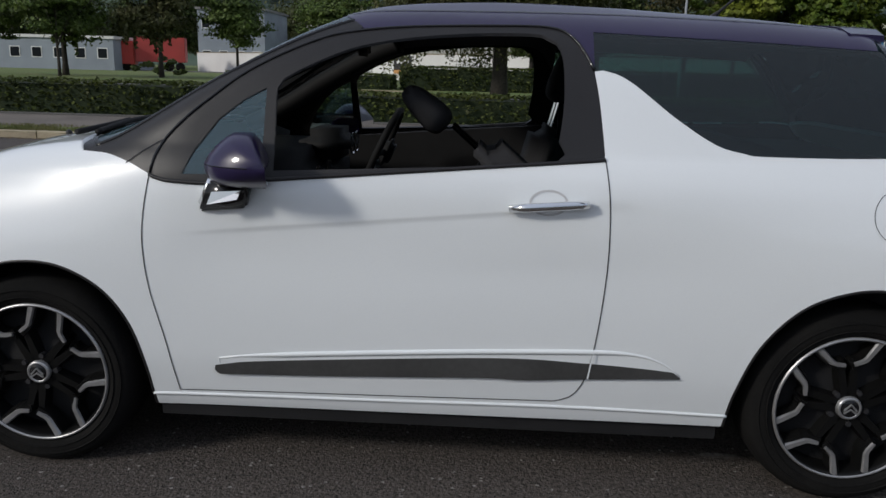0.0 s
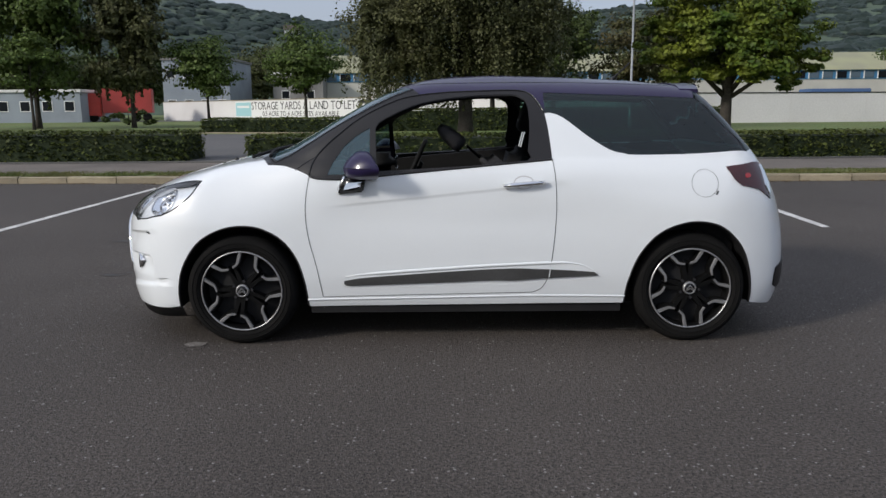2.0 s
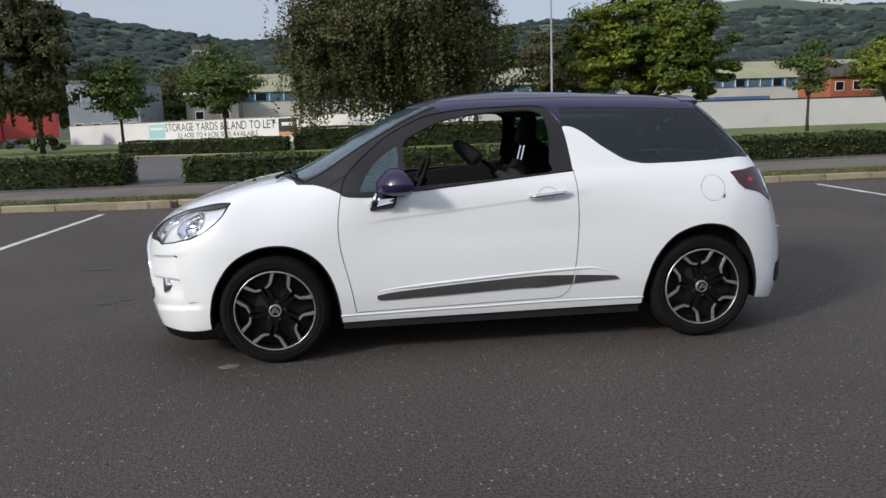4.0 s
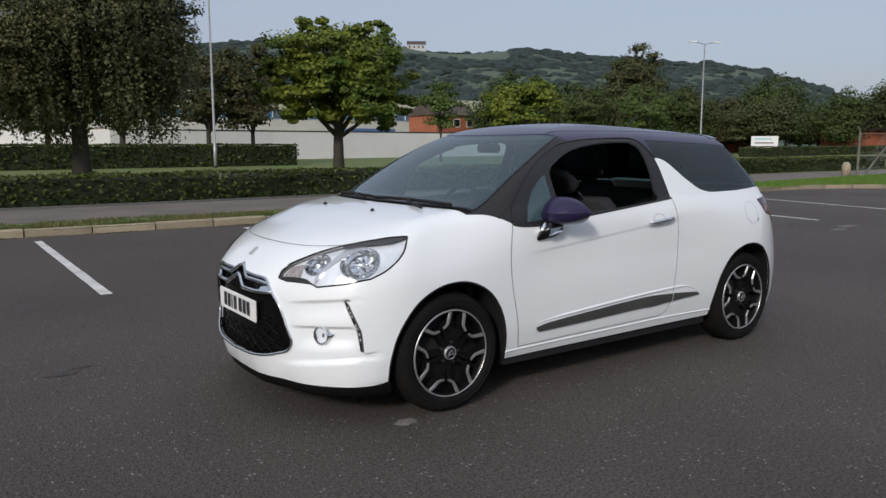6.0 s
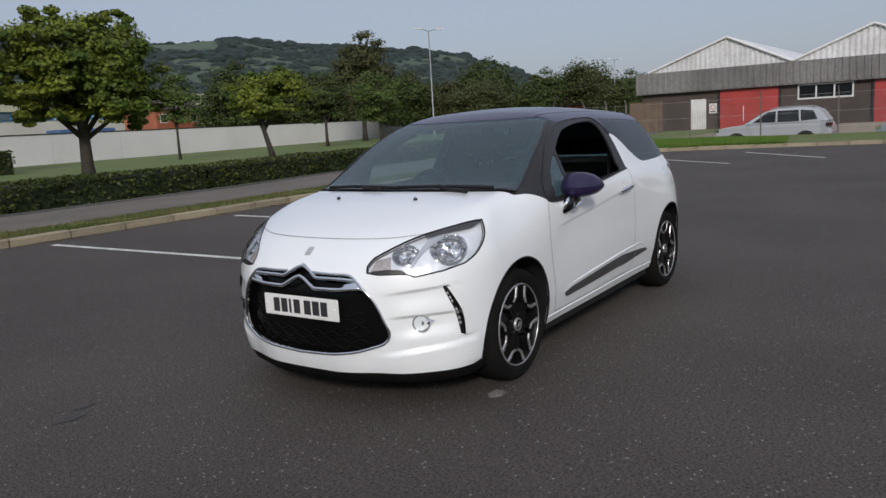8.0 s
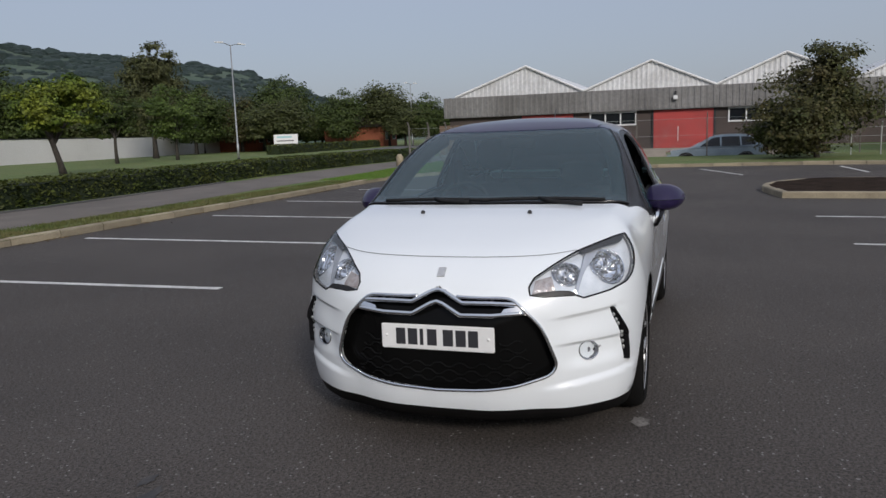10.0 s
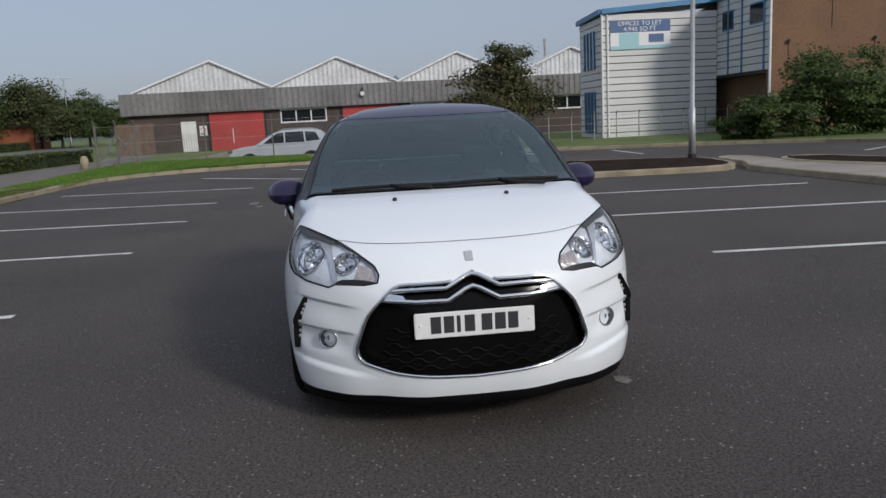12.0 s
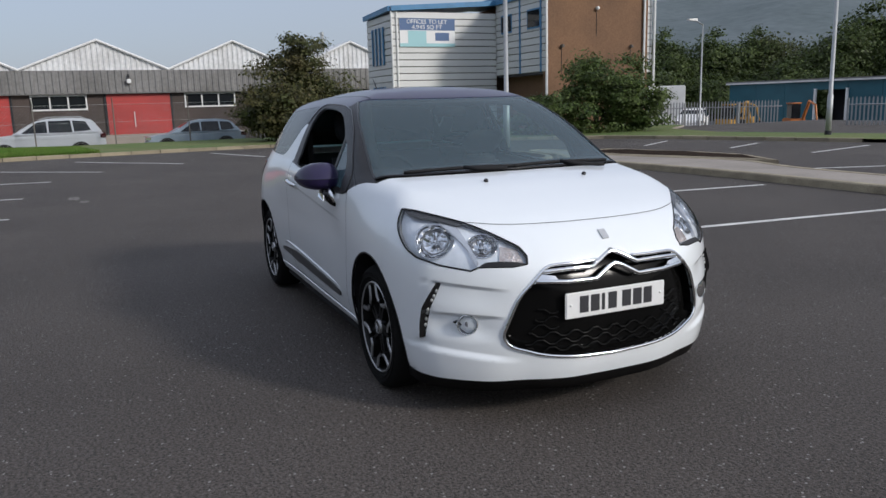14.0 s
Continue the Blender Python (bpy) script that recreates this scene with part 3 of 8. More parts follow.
# weeping birch just behind the hedge
tree("birch_tree", 0.58, 19.45, 2.3, 0.24, sized([(-0.2, 0, 5.4, 3.6, 3.2, 2.4, 1.0), (-1.4, 0, 7.2, 3.0, 2.8, 2.6, 0.8), (0.9, 0, 7.4, 2.8, 2.8, 2.8, 0.8), (-0.2, 0, 9.6, 2.6, 2.4, 2.2, 0.5), (-2.9, 0, 4.6, 1.6, 1.9, 1.6, 0.35), (2.2, 0, 4.6, 1.5, 1.9, 1.6, 0.35), (3.3, 0.3, 5.2, 1.1, 1.3, 1.8, 0.25), (-3.8, 0.2, 4.6, 1.1, 1.6, 1.5, 0.3), (-2.6, -1.5, 4.4, 1.6, 1.4, 1.6, 0.3), (1.8, -1.5, 4.4, 1.6, 1.4, 1.6, 0.3), (2.4, 0, 8.2, 1.8, 1.8, 1.6, 0.4), (3.0, 0.2, 6.6, 1.3, 1.4, 1.4, 0.25), (-1.8, 0, 3.8, 2.2, 2.2, 1.0, 0.4), (1.6, 0, 3.8, 2.1, 2.0, 1.0, 0.4)], 0.76, 0.80), 16000, LEAF_BIRCH, 0.080, "large weeping birch with drooping olive leaves", 11, droop=2.4, loose=1.05)
# the yellow-green maple
tree("maple_tree", 9.32, 20.85, 1.6, 0.21, [(0, 0, 3.8, 1.6, 1.6, 1.3, 0.9), (-1.3, 0, 4.3, 1.1, 1.1, 0.85, 0.42), (1.2, 0.2, 4.55, 1.1, 1.1, 0.85, 0.42), (0.1, 0, 5.0, 0.9, 0.9, 0.5, 0.26), (-1.9, 0, 3.1, 1.0, 1.0, 0.65, 0.32), (2.0, -0.2, 3.3, 1.0, 1.0, 0.75, 0.36), (1.9, 0, 2.3, 0.75, 0.7, 0.5, 0.2), (-1.5, -0.3, 2.35, 0.8, 0.8, 0.4, 0.2), (-2.5, 0.1, 3.7, 0.55, 0.6, 0.4, 0.12), (-1.0, 0, 5.2, 0.5, 0.5, 0.4, 0.11), (1.6, 0, 5.3, 0.45, 0.5, 0.35, 0.09), (0.4, -1.4, 2.9, 1.2, 0.8, 0.8, 0.4), (0.9, -1.2, 4.1, 0.9, 0.7, 0.7, 0.25), (-0.8, -1.2, 3.6, 0.9, 0.7, 0.7, 0.25), (2.75, 0, 2.8, 0.5, 0.5, 0.4, 0.1), (0, -0.2, 2.55, 1.7, 1.4, 0.5, 0.45)], 12500, LEAF_LIME, 0.125, "round maple with sunlit yellow-green leaves", 12, loose=1.15)
tree("tree", 6.4, 41.0, 1.9, 0.18, [(0, 0, 4.3, 2.5, 2.3, 2.2, 1.0), (0.6, 0, 5.6, 1.9, 1.7, 1.5, 0.5), (-1.5, 0, 3.4, 1.4, 1.3, 1.1, 0.3)], 9000, LEAF_DARK, 0.17, "dark green tree behind the clipped hedge", 13)
tree("tree", 2.9, 42.5, 1.9, 0.18, [(0, 0, 4.4, 2.3, 2.2, 2.4, 1.0), (-1.2, 0, 3.2, 1.5, 1.4, 1.1, 0.3), (1.3, 0, 3.4, 1.4, 1.4, 1.2, 0.3)], 8000, LEAF_DARK, 0.17, "dark green tree behind the weeping birch", 33)
tree("tree", 13.9, 41.0, 2.0, 0.14, [(0, 0, 4.6, 1.8, 1.7, 2.2, 1.0), (-0.5, 0, 3.0, 1.5, 1.4, 0.9, 0.35), (0.6, 0, 6.2, 1.1, 1.1, 1.0, 0.3)], 9000, LEAF_RUST, 0.16, "upright dark tree before the white wall", 31)
tree("tree", 11.2, 41.0, 1.9, 0.16, [(0, 0, 4.2, 2.5, 2.2, 2.1, 1.0), (0.8, 0, 5.4, 1.6, 1.5, 1.3, 0.4)], 9000, LEAF_RUST, 0.17, "olive tree behind the lamp post", 14)
tree("young_tree", 26.3, 38.8, 2.0, 0.09, [(0, 0, 3.6, 1.4, 1.3, 1.5, 1.0)], 6000, LEAF_MID, 0.16, "slim young tree with a narrow stem", 15)
tree("tree", 23.6, 27.4, 1.5, 0.15, [(0, 0, 3.2, 2.0, 1.8, 1.2, 1.0), (-0.9, 0, 2.7, 1.2, 1.2, 0.9, 0.3), (0.9, 0, 3.9, 1.2, 1.2, 0.8, 0.4)], 9000, LEAF_LIME, 0.15, "small spreading tree with a slanting trunk", 16, lean=-0.8)
tree("tree", 42.0, 40.5, 2.0, 0.13, [(0, 0, 4.0, 1.9, 1.9, 2.0, 1.0)], 7000, LEAF_DARK, 0.18, "round dark tree before the white wall", 17)
tree("tree", 48.5, 40.0, 2.0, 0.13, [(0, 0, 4.0, 2.2, 2.0, 2.0, 1.0)], 7000, LEAF_MID, 0.18, "round green tree before the white wall", 18)
tree("tall_birch", 57.0, 49.0, 3.0, 0.25, [(0, 0, 6.6, 2.7, 2.6, 2.8, 1.0), (0.5, 0, 9.4, 1.9, 1.8, 1.9, 0.5), (-1.8, 0, 5.2, 2.0, 2, 1.9, 0.35), (1.5, 0, 8.4, 1.2, 1.2, 1.2, 0.2)], 9000, LEAF_BIRCH, 0.2, "tall feathery birch behind the white wall", 19, droop=2.0)
tree("young_tree", -17.6, 52.5, 2.3, 0.11, [(0, 0, 4.6, 2.2, 2.0, 2.1, 1.0), (0, 0, 4.2, 1.4, 1.3, 1.5, 0.5)], 10000, LEAF_MID, 0.2, "young street tree on two slim stems", 20)
tree("young_tree", -10.5, 53.5, 2.3, 0.12, [(0, 0, 5.0, 2.6, 2.2, 2.3, 1.0), (0, 0, 4.6, 1.6, 1.5, 1.6, 0.5)], 10500, LEAF_MID, 0.2, "young street tree in full leaf", 21)
tree("tree", -29.0, 50.0, 2.2, 0.2, [(0, 0, 6.5, 4.0, 3.2, 4.0, 1.0), (0.5, 0, 9.5, 3.0, 2.6, 3.0, 0.6)], 11000, LEAF_MID, 0.28, "tall dark birch by the road", 22, droop=1.2)
tree("tree", -22.6, 51.0, 2.2, 0.16, [(0, 0, 6.0, 2.6, 2.4, 3.6, 1.0), (0, 0, 9.0, 1.9, 1.9, 2.4, 0.5)], 9000, LEAF_BIRCH, 0.26, "tall slim birch by the road", 23, droop=1.6)
tree("young_tree", -33.5, 49.0, 2.2, 0.12, [(0, 0, 4.0, 1.6, 1.6, 2.0, 1.0)], 6000, LEAF_MID, 0.2, "young street tree on a slim stem", 24)
tree("young_tree", -27.5, 46.5, 2.2, 0.10, [(0, 0, 4.2, 1.8, 1.6, 1.9, 1.0)], 6000, LEAF_MID, 0.2, "young street tree on a slim stem", 25)
tree("shrub", -27.5, 62.0, 0.3, 0.12, [(0, 0, 0.8, 2.6, 1.6, 0.8, 1.0)], 1600, LEAF_DARK, 0.3, "low dark shrub by the yard entrance", 26, limbs=3)
# shrubs round the offices
tree("shrub", 25.6, -5.25, 0.4, 0.10, [(0, 0, 1.7, 2.1, 1.9, 1.6, 1.0), (0.3, -0.2, 3.0, 1.3, 1.3, 1.0, 0.5), (-0.2, 0.8, 1.2, 1.4, 1.6, 1.0, 0.5)], 15000, LEAF_RUST, 0.11, "big loose shrub with olive and rusty leaves", 27, loose=1.3)
tree("shrub", 20.6, -16.0, 0.3, 0.12, [(0, -0.6, 1.5, 1.9, 2.0, 1.5, 1.0), (-0.2, 1.9, 0.85, 1.5, 1.5, 0.85, 0.6), (0.2, 2.9, 0.6, 1.1, 0.9, 0.6, 0.3), (0, -1.8, 1.0, 1.6, 1.2, 1.0, 0.5)], 17000, LEAF_SHRUB, 0.11, "broad rounded green shrub before the brown block", 28)

# ---- lamp posts ----
def lamp_post(x, y, h, arms, label, base_collar=True, turn=0.0, z=0.1, slim=1.0):
    t = thing("street_lamp", label, "street lamp", at=pose(x, y, z, 0, 0, turn))
    obj("pole", *tube([(0, 0, -0.1), (0, 0, 1.2), (0, 0, 1.22), (0, 0, h)], [0.085 * slim, 0.085 * slim, 0.062 * slim, 0.04 * slim], 10), GALV, t, smooth=True)
    if base_collar:
        obj("collar", *tube([(0, 0, -0.05), (0, 0, 0.12)], [0.10, 0.10], 10), DARK_METAL, t)
    for a in arms:
        c, s = math.cos(radians(a)), math.sin(radians(a))
        arm = obj("arm", *tube([(0, 0, h - 0.05), (c * 0.35, s * 0.35, h + 0.05), (c * 0.8, s * 0.8, h + 0.12)], [0.03, 0.028, 0.025], 6), GALV, t)
        v, f = box_vf(0.7, 1.35, -0.11, 0.11, h + 0.09, h + 0.2)
        v = [(p[0], p[1] * (0.6 if p[0] > 1 else 1), p[2] - (0.05 if p[2] > h + 0.15 and p[0] > 1 else 0)) for p in v]
        obj("lantern", [(c * p[0] - s * p[1], s * p[0] + c * p[1], p[2]) for p in v], f, WHITE_PAINT, arm)
    return t


lamp_post(9.6, 35.2, 9.5, [], "tall galvanised lamp post on the grass behind the hedge")
lamp_post(12.46, -7.45, 8.5, [90], "galvanised lamp post in the planting island")
lamp_post(44.8, 31.7, 8.4, [-20, 160], "tall street lamp with two lanterns beside the road")
lamp_post(90.0, 34.6, 8.0, [-20, 160], "far street lamp with two lanterns")
lamp_post(23.2, -23.6, 5.4, [110], "slim street lamp with one lantern before the palisade fence", z=LOW, slim=0.75)
lamp_post(12.04, -18.46, 8.6, [], "galvanised lamp post beside the palisade fence")

# ---- white boundary wall with the letting sign ----
def wall_run(name, a, b, h, material, label, thick=0.25, cap=True):
    a, b = Vector((*a, 0)), Vector((*b, 0))
    u = (b - a).normalized()
    t = thing(name, label, "wall", kind="structure", at=pose(a.x, a.y, 0.05, 0, 0, math.degrees(math.atan2(u.y, u.x))))
    L = (b - a).length
    n = max(1, round(L / 6))
    for i in range(n):
        box("panel", L * i / n + 0.006, L * (i + 1) / n - 0.006, 0, thick, 0, h, material, t)
    if cap:
        box("coping", -0.02, L + 0.02, -0.04, thick + 0.04, h, h + 0.08, DARK_METAL if cap == 2 else KERB, t)
    return t


wall_run("wall_boundary_east", (8, 52), (100, 62), 2.25, WALL_WHITE, "long white rendered boundary wall with dark coping", cap=2)
wall_run("wall_boundary_west", (-36, 94), (8.1, 52), 2.3, WALL_WHITE, "long white boundary wall carrying a letting sign", cap=1)


def text_mesh(body, size, extrude):
    c = bpy.data.curves.new("text", "FONT")
    c.body, c.size, c.align_x, c.align_y, c.extrude = body, size, "LEFT", "CENTER", extrude
    tmp = bpy.data.objects.new("tmp", c)
    scene.collection.objects.link(tmp)
    bpy.context.view_layer.update()
    me = bpy.data.meshes.new_from_object(tmp.evaluated_get(bpy.context.evaluated_depsgraph_get()))
    bpy.data.objects.remove(tmp)
    return me


def words(name, body, size, m, material, parent=None, extrude=0.004, width=None):
    """Lettering, one mesh a letter, centred on its place, facing -y of its frame."""
    metrics, x = [], 0.0
    for ch in body:
        if ch == " ":
            x += 0.30 * size
            continue
        me = text_mesh(ch, size, extrude)
        xs = [v.co.x for v in me.vertices]
        metrics.append((me, x - min(xs)))
        x += max(xs) - min(xs) + 0.075 * size
    total = x - 0.075 * size
    k = (width or total) / total
    for me, at in metrics:
        for v in me.vertices:
            v.co.x = (v.co.x + at - total / 2) * k
        me.materials.clear()
        me.materials.append(material)
        o = new(name, me)
        o.parent = parent
        o.matrix_basis = m @ pose(0, 0, 0, 90, 0, 0)


SIGN_WHITE = mat("sign_white", (0.75, 0.75, 0.75), 0.5)
SIGN_DARK = mat("sign_dark", (0.03, 0.03, 0.035), 0.5)
SIGN_AQUA = mat("sign_aqua", (0.33, 0.57, 0.61), 0.5)
SIGN_BLUE = mat("sign_blue", (0.07, 0.13, 0.27), 0.5)
SIGN_ORANGE = mat("sign_orange", (0.55, 0.28, 0.10), 0.5)
# the board runs along the western wall, read from the car park
u = Vector((8.1 + 36, 52 - 94, 0)).normalized()
a0 = Vector((-24.2, 82.75, 0)) - Vector((-36, 94, 0))
s0 = a0.dot(u)
board = thing("letting_sign", "long white letting banner with black capitals on the wall", "sign", at=pose(-36, 94, 0.05, 0, 0, math.degrees(math.atan2(u.y, u.x))) @ Matrix.Translation((s0 + 0.9, 0, 0)) @ Matrix.Diagonal((1.07, 1, 1, 1)))
box("board", 0, 22.6, -0.03, -0.003, 0.45, 2.2, SIGN_WHITE, board)
box("logo_panel", 0.1, 3.0, -0.04, -0.031, 0.6, 2.1, SIGN_AQUA, board)
box("logo_bar", 0.4, 2.7, -0.046, -0.041, 1.5, 1.75, SIGN_WHITE, board)
box("agent_panel", 20.1, 22.4, -0.04, -0.031, 0.6, 2.15, SIGN_DARK, board)
box("agent_bar", 20.5, 22.0, -0.046, -0.041, 1.5, 1.8, SIGN_WHITE, board)
box("agent_strip", 20.1, 22.4, -0.046, -0.041, 0.62, 0.95, SIGN_ORANGE, board)
words("letter", "STORAGE YARDS & LAND TO LET", 1.15, Matrix.Translation((11.4, -0.04, 1.66)), SIGN_DARK, board, width=16.6)
words("letter", "0.5 ACRE TO 4 ACRE SITES AVAILABLE", 0.7, Matrix.Translation((11.2, -0.04, 0.85)), SIGN_DARK, board, width=12.2)

# ---- grass bank and longer grass along the kerbs ----
inner_edge = [(x, y) for x, y in KERB_LINE if x > 17 and 1.2 < y < 6.9]
bank_v, bank_f = [], []
prof = [(0.16, 0.105), (0.7, 0.13), (1.8, 0.20), (3.2, 0.27), (4.6, 0.24), (6.0, 0.15), (7.0, 0.09)]
for i, (x, y) in enumerate(inner_edge):
    a, b = inner_edge[max(i - 1, 0)], inner_edge[min(i + 1, len(inner_edge) - 1)]
    d = Vector((b[0] - a[0], b[1] - a[1], 0)).normalized()
    nrm_ = Vector((-d.y, d.x, 0))
    k_ = min(1.0, i / 5, (len(inner_edge) - 1 - i) / 5)
    for q, z in prof:
        zz = 0.105 + (z - 0.105) * k_ + 0.03 * k_ * noise.noise(Vector((x, y, q)))
        bank_v.append((x + nrm_.x * q, y + nrm_.y * q, zz))
m_ = len(prof)
bank_f = [(i * m_ + k, (i + 1) * m_ + k, (i + 1) * m_ + k + 1, i * m_ + k + 1) for i in range(len(inner_edge) - 1) for k in range(m_ - 1)]
tagged(obj("ground_bank", bank_v, bank_f, TURF, smooth=True), "low mown grass bank behind the kerb", "grass", kind="structure")


def blades(name, pts, h, label, seed, material=BLADE):
    """Upright grass blades, one thin triangle each."""
    rng = np.random.default_rng(seed)
    n = len(pts)
    a = rng.uniform(0, 2 * np.pi, n)
    hh = h * rng.uniform(0.4, 1.3, n)
    w = np.stack([np.cos(a), np.sin(a), np.zeros(n)], 1) * (0.006 + 0.004 * rng.uniform(0, 1, n))[:, None] * (1 + h * 4)
    tip = pts + np.stack([rng.normal(0, 0.4, n) * hh, rng.normal(0, 0.4, n) * hh, hh], 1)
    v = np.stack([pts - w, pts + w, tip], 1).reshape(-1, 3)
    me = bpy.data.meshes.new(name)
    me.vertices.add(3 * n), me.loops.add(3 * n), me.polygons.add(n)
    me.vertices.foreach_set("co", v.astype(np.float32).ravel())
    me.loops.foreach_set("vertex_index", np.arange(3 * n, dtype=np.int32))
    me.polygons.foreach_set("loop_start", np.arange(0, 3 * n, 3, dtype=np.int32))
    me.update(calc_edges=True)
    return tagged(leaf_part(name, me, material, None), label, "grass", kind="stuff")


g_rng = np.random.default_rng(9)
n_g = 52000
gx = g_rng.uniform(-14, 16, n_g)
gy = np.interp(gx, [-14, -10, -5, 0, 6, 16], [9.35, 9.13, 8.87, 8.67, 8.57, 8.6]) + 1.1 * g_rng.uniform(0, 1, n_g) ** 1.3
tuft = np.array([noise.noise(Vector((x * 1.7, y * 2.2, 0))) for x, y in zip(gx, gy)])
keep = tuft > g_rng.uniform(-0.55, 0.25, n_g)
blades("verge_grass", np.stack([gx, gy, np.full(n_g, 0.1)], 1)[keep], 0.045, "short worn olive grass on the verge", 1, BLADE_DRY)
bp = np.array(bank_v).reshape(len(inner_edge), m_, 3)
n_b = 60000
ii, kk = g_rng.integers(0, len(inner_edge) - 1, n_b), g_rng.integers(0, 4, n_b)
u_, w_ = g_rng.uniform(0, 1, (n_b, 1)), g_rng.uniform(0, 1, (n_b, 1))
pb = (bp[ii, kk] * (1 - u_) + bp[ii + 1, kk] * u_) * (1 - w_) + (bp[ii, kk + 1] * (1 - u_) + bp[ii + 1, kk + 1] * u_) * w_
blades("bank_grass", pb, 0.10, "long bright grass on the bank", 2)

n_w = 60000
wx, wy = g_rng.uniform(16, 30, n_w), g_rng.uniform(5.5, 11, n_w)
kerb_x = np.interp(wy, [q[1] for q in sorted(((x, y) for x, y in KERB_LINE if x > 12 and y > 4), key=lambda q: q[1])], [q[0] for q in sorted(((x, y) for x, y in KERB_LINE if x > 12 and y > 4), key=lambda q: q[1])])
lawn = (wx > kerb_x + 0.25) & (wy < np.interp(wx, [8, 13, 20, 26], [9.6, 10.1, 10.3, 10.8]))
blades("lawn_grass", np.stack([wx, wy, np.full(n_w, 0.1)], 1)[lawn], 0.06, "mown green grass between kerb and footpath", 3)

# fallen leaves and grit along the kerb
l_rng = np.random.default_rng(21)
n_l = 2600
lx = l_rng.uniform(-14, 14, n_l)
ly = np.interp(lx, [-14, -10, -5, 0, 6, 14], [9.17, 8.97, 8.71, 8.51, 8.41, 8.42]) - np.abs(l_rng.normal(0, 0.07, n_l)) * (1 + 1.5 * (l_rng.uniform(0, 1, n_l) < 0.15))
clump = np.array([noise.noise(Vector((x * 1.1, 0, 4.0))) for x in lx]) > l_rng.uniform(-0.5, 0.4, n_l)
flat_up = np.tile(np.array([[0.0, 0.0, 3.0]]), (int(clump.sum()), 1))
litter = leaves(l_rng, np.stack([lx, ly, np.full(n_l, 0.008)], 1)[clump], 0.035, flat_up)
tagged(leaf_part("leaf_litter", litter, leaf_mat("dead_leaf", (0.085, 0.055, 0.03), (0.16, 0.11, 0.05), 0.5, 0.0), None), "brown fallen leaves and grit along the kerb", "leaves", kind="stuff")


# ---- the hatchback: its outer skin as one smooth solid ----
def curve1(xs, ys):
    """A smooth curve through a few points, without overshoot."""
    xs, ys = np.array(xs, float), np.array(ys, float)
    h, d = np.diff(xs), np.diff(ys) / np.diff(xs)
    m = np.zeros(len(xs))
    m[0], m[-1] = d[0], d[-1]
    for i in range(1, len(xs) - 1):
        if d[i - 1] * d[i] > 0:
            w1, w2 = 2 * h[i] + h[i - 1], h[i] + 2 * h[i - 1]
            m[i] = (w1 + w2) / (w1 / d[i - 1] + w2 / d[i])
    t = np.linspace(xs[0], xs[-1], 400)
    i = np.clip(np.searchsorted(xs, t) - 1, 0, len(h) - 1)
    s = (t - xs[i]) / h[i]
    v = (2 * s**3 - 3 * s**2 + 1) * ys[i] + (s**3 - 2 * s**2 + s) * h[i] * m[i] + (3 * s**2 - 2 * s**3) * ys[i + 1] + (s**3 - s**2) * h[i] * m[i + 1]
    return lambda q: np.interp(q, t, v)


TOP = curve1([-2.2, -2.06, -2.03, -1.98, -1.9, -1.8, -1.7, -1.57, -1.42, -1.3, -1.2, -1.1, -0.95, -0.716, -0.484, -0.331, -0.217, -0.03, 0.16, 0.5, 0.73, 0.96, 1.226, 1.4, 1.5, 2.2],
             [0.45, 0.62, 0.69, 0.76, 0.822, 0.87, 0.905, 0.945, 0.984, 1.006, 1.022, 1.05, 1.125, 1.258, 1.374, 1.43, 1.457, 1.476, 1.483, 1.474, 1.462, 1.45, 1.426, 1.40, 1.38, 1.30])
BOW = curve1([-2.2, -1.9, -1.4, -1.2, -1.0, -0.5, 0.0, 2.0], [0.0, 0.05, 0.12, 0.20, 0.22, 0.18, 0.05, 0.0])
CROWN = curve1([-2.2, -1.6, -1.2, -0.8, -0.3, 0.1, 1.0, 2.0], [0.02, 0.05, 0.02, 0.03, 0.07, 0.12, 0.13, 0.13])
ZS = [0.05, 0.15, 0.22, 0.30, 0.40, 0.55, 0.65, 0.72, 0.80, 0.86, 0.91, 0.95, 0.985, 1.02, 1.06, 1.12, 1.225, 1.30, 1.36, 1.41, 1.45, 1.6]
SECT_F = curve1(ZS, [0.70, 0.77, 0.82, 0.842, 0.856, 0.860, 0.856, 0.846, 0.823, 0.797, 0.768, 0.742, 0.715, 0.688, 0.655, 0.61, 0.53, 0.48, 0.44, 0.41, 0.38, 0.30])
SECT_M = curve1(ZS, [0.70, 0.765, 0.808, 0.830, 0.846, 0.853, 0.855, 0.855, 0.853, 0.849, 0.843, 0.833, 0.817, 0.795, 0.777, 0.751, 0.703, 0.659, 0.611, 0.548, 0.46, 0.25])
SECT_R = curve1(ZS, [0.70, 0.77, 0.815, 0.838, 0.856, 0.868, 0.868, 0.864, 0.852, 0.836, 0.818, 0.798, 0.777, 0.755, 0.735, 0.706, 0.65, 0.603, 0.56, 0.50, 0.42, 0.25])
PLAN = curve1([-2.3, -1.8, -1.5, -1.232, -0.8, 0.0, 0.8, 1.232, 1.5, 1.7, 1.9, 2.2], [0.96, 0.975, 0.99, 0.998, 0.995, 1.0, 1.0, 1.003, 0.98, 0.94, 0.88, 0.78])
NOSE = curve1([0, 0.2, 0.3, 0.4, 0.5, 0.6, 0.7, 0.78, 0.83, 0.87, 0.95], [0, 0.008, 0.026, 0.060, 0.105, 0.168, 0.252, 0.345, 0.44, 0.58, 0.95])
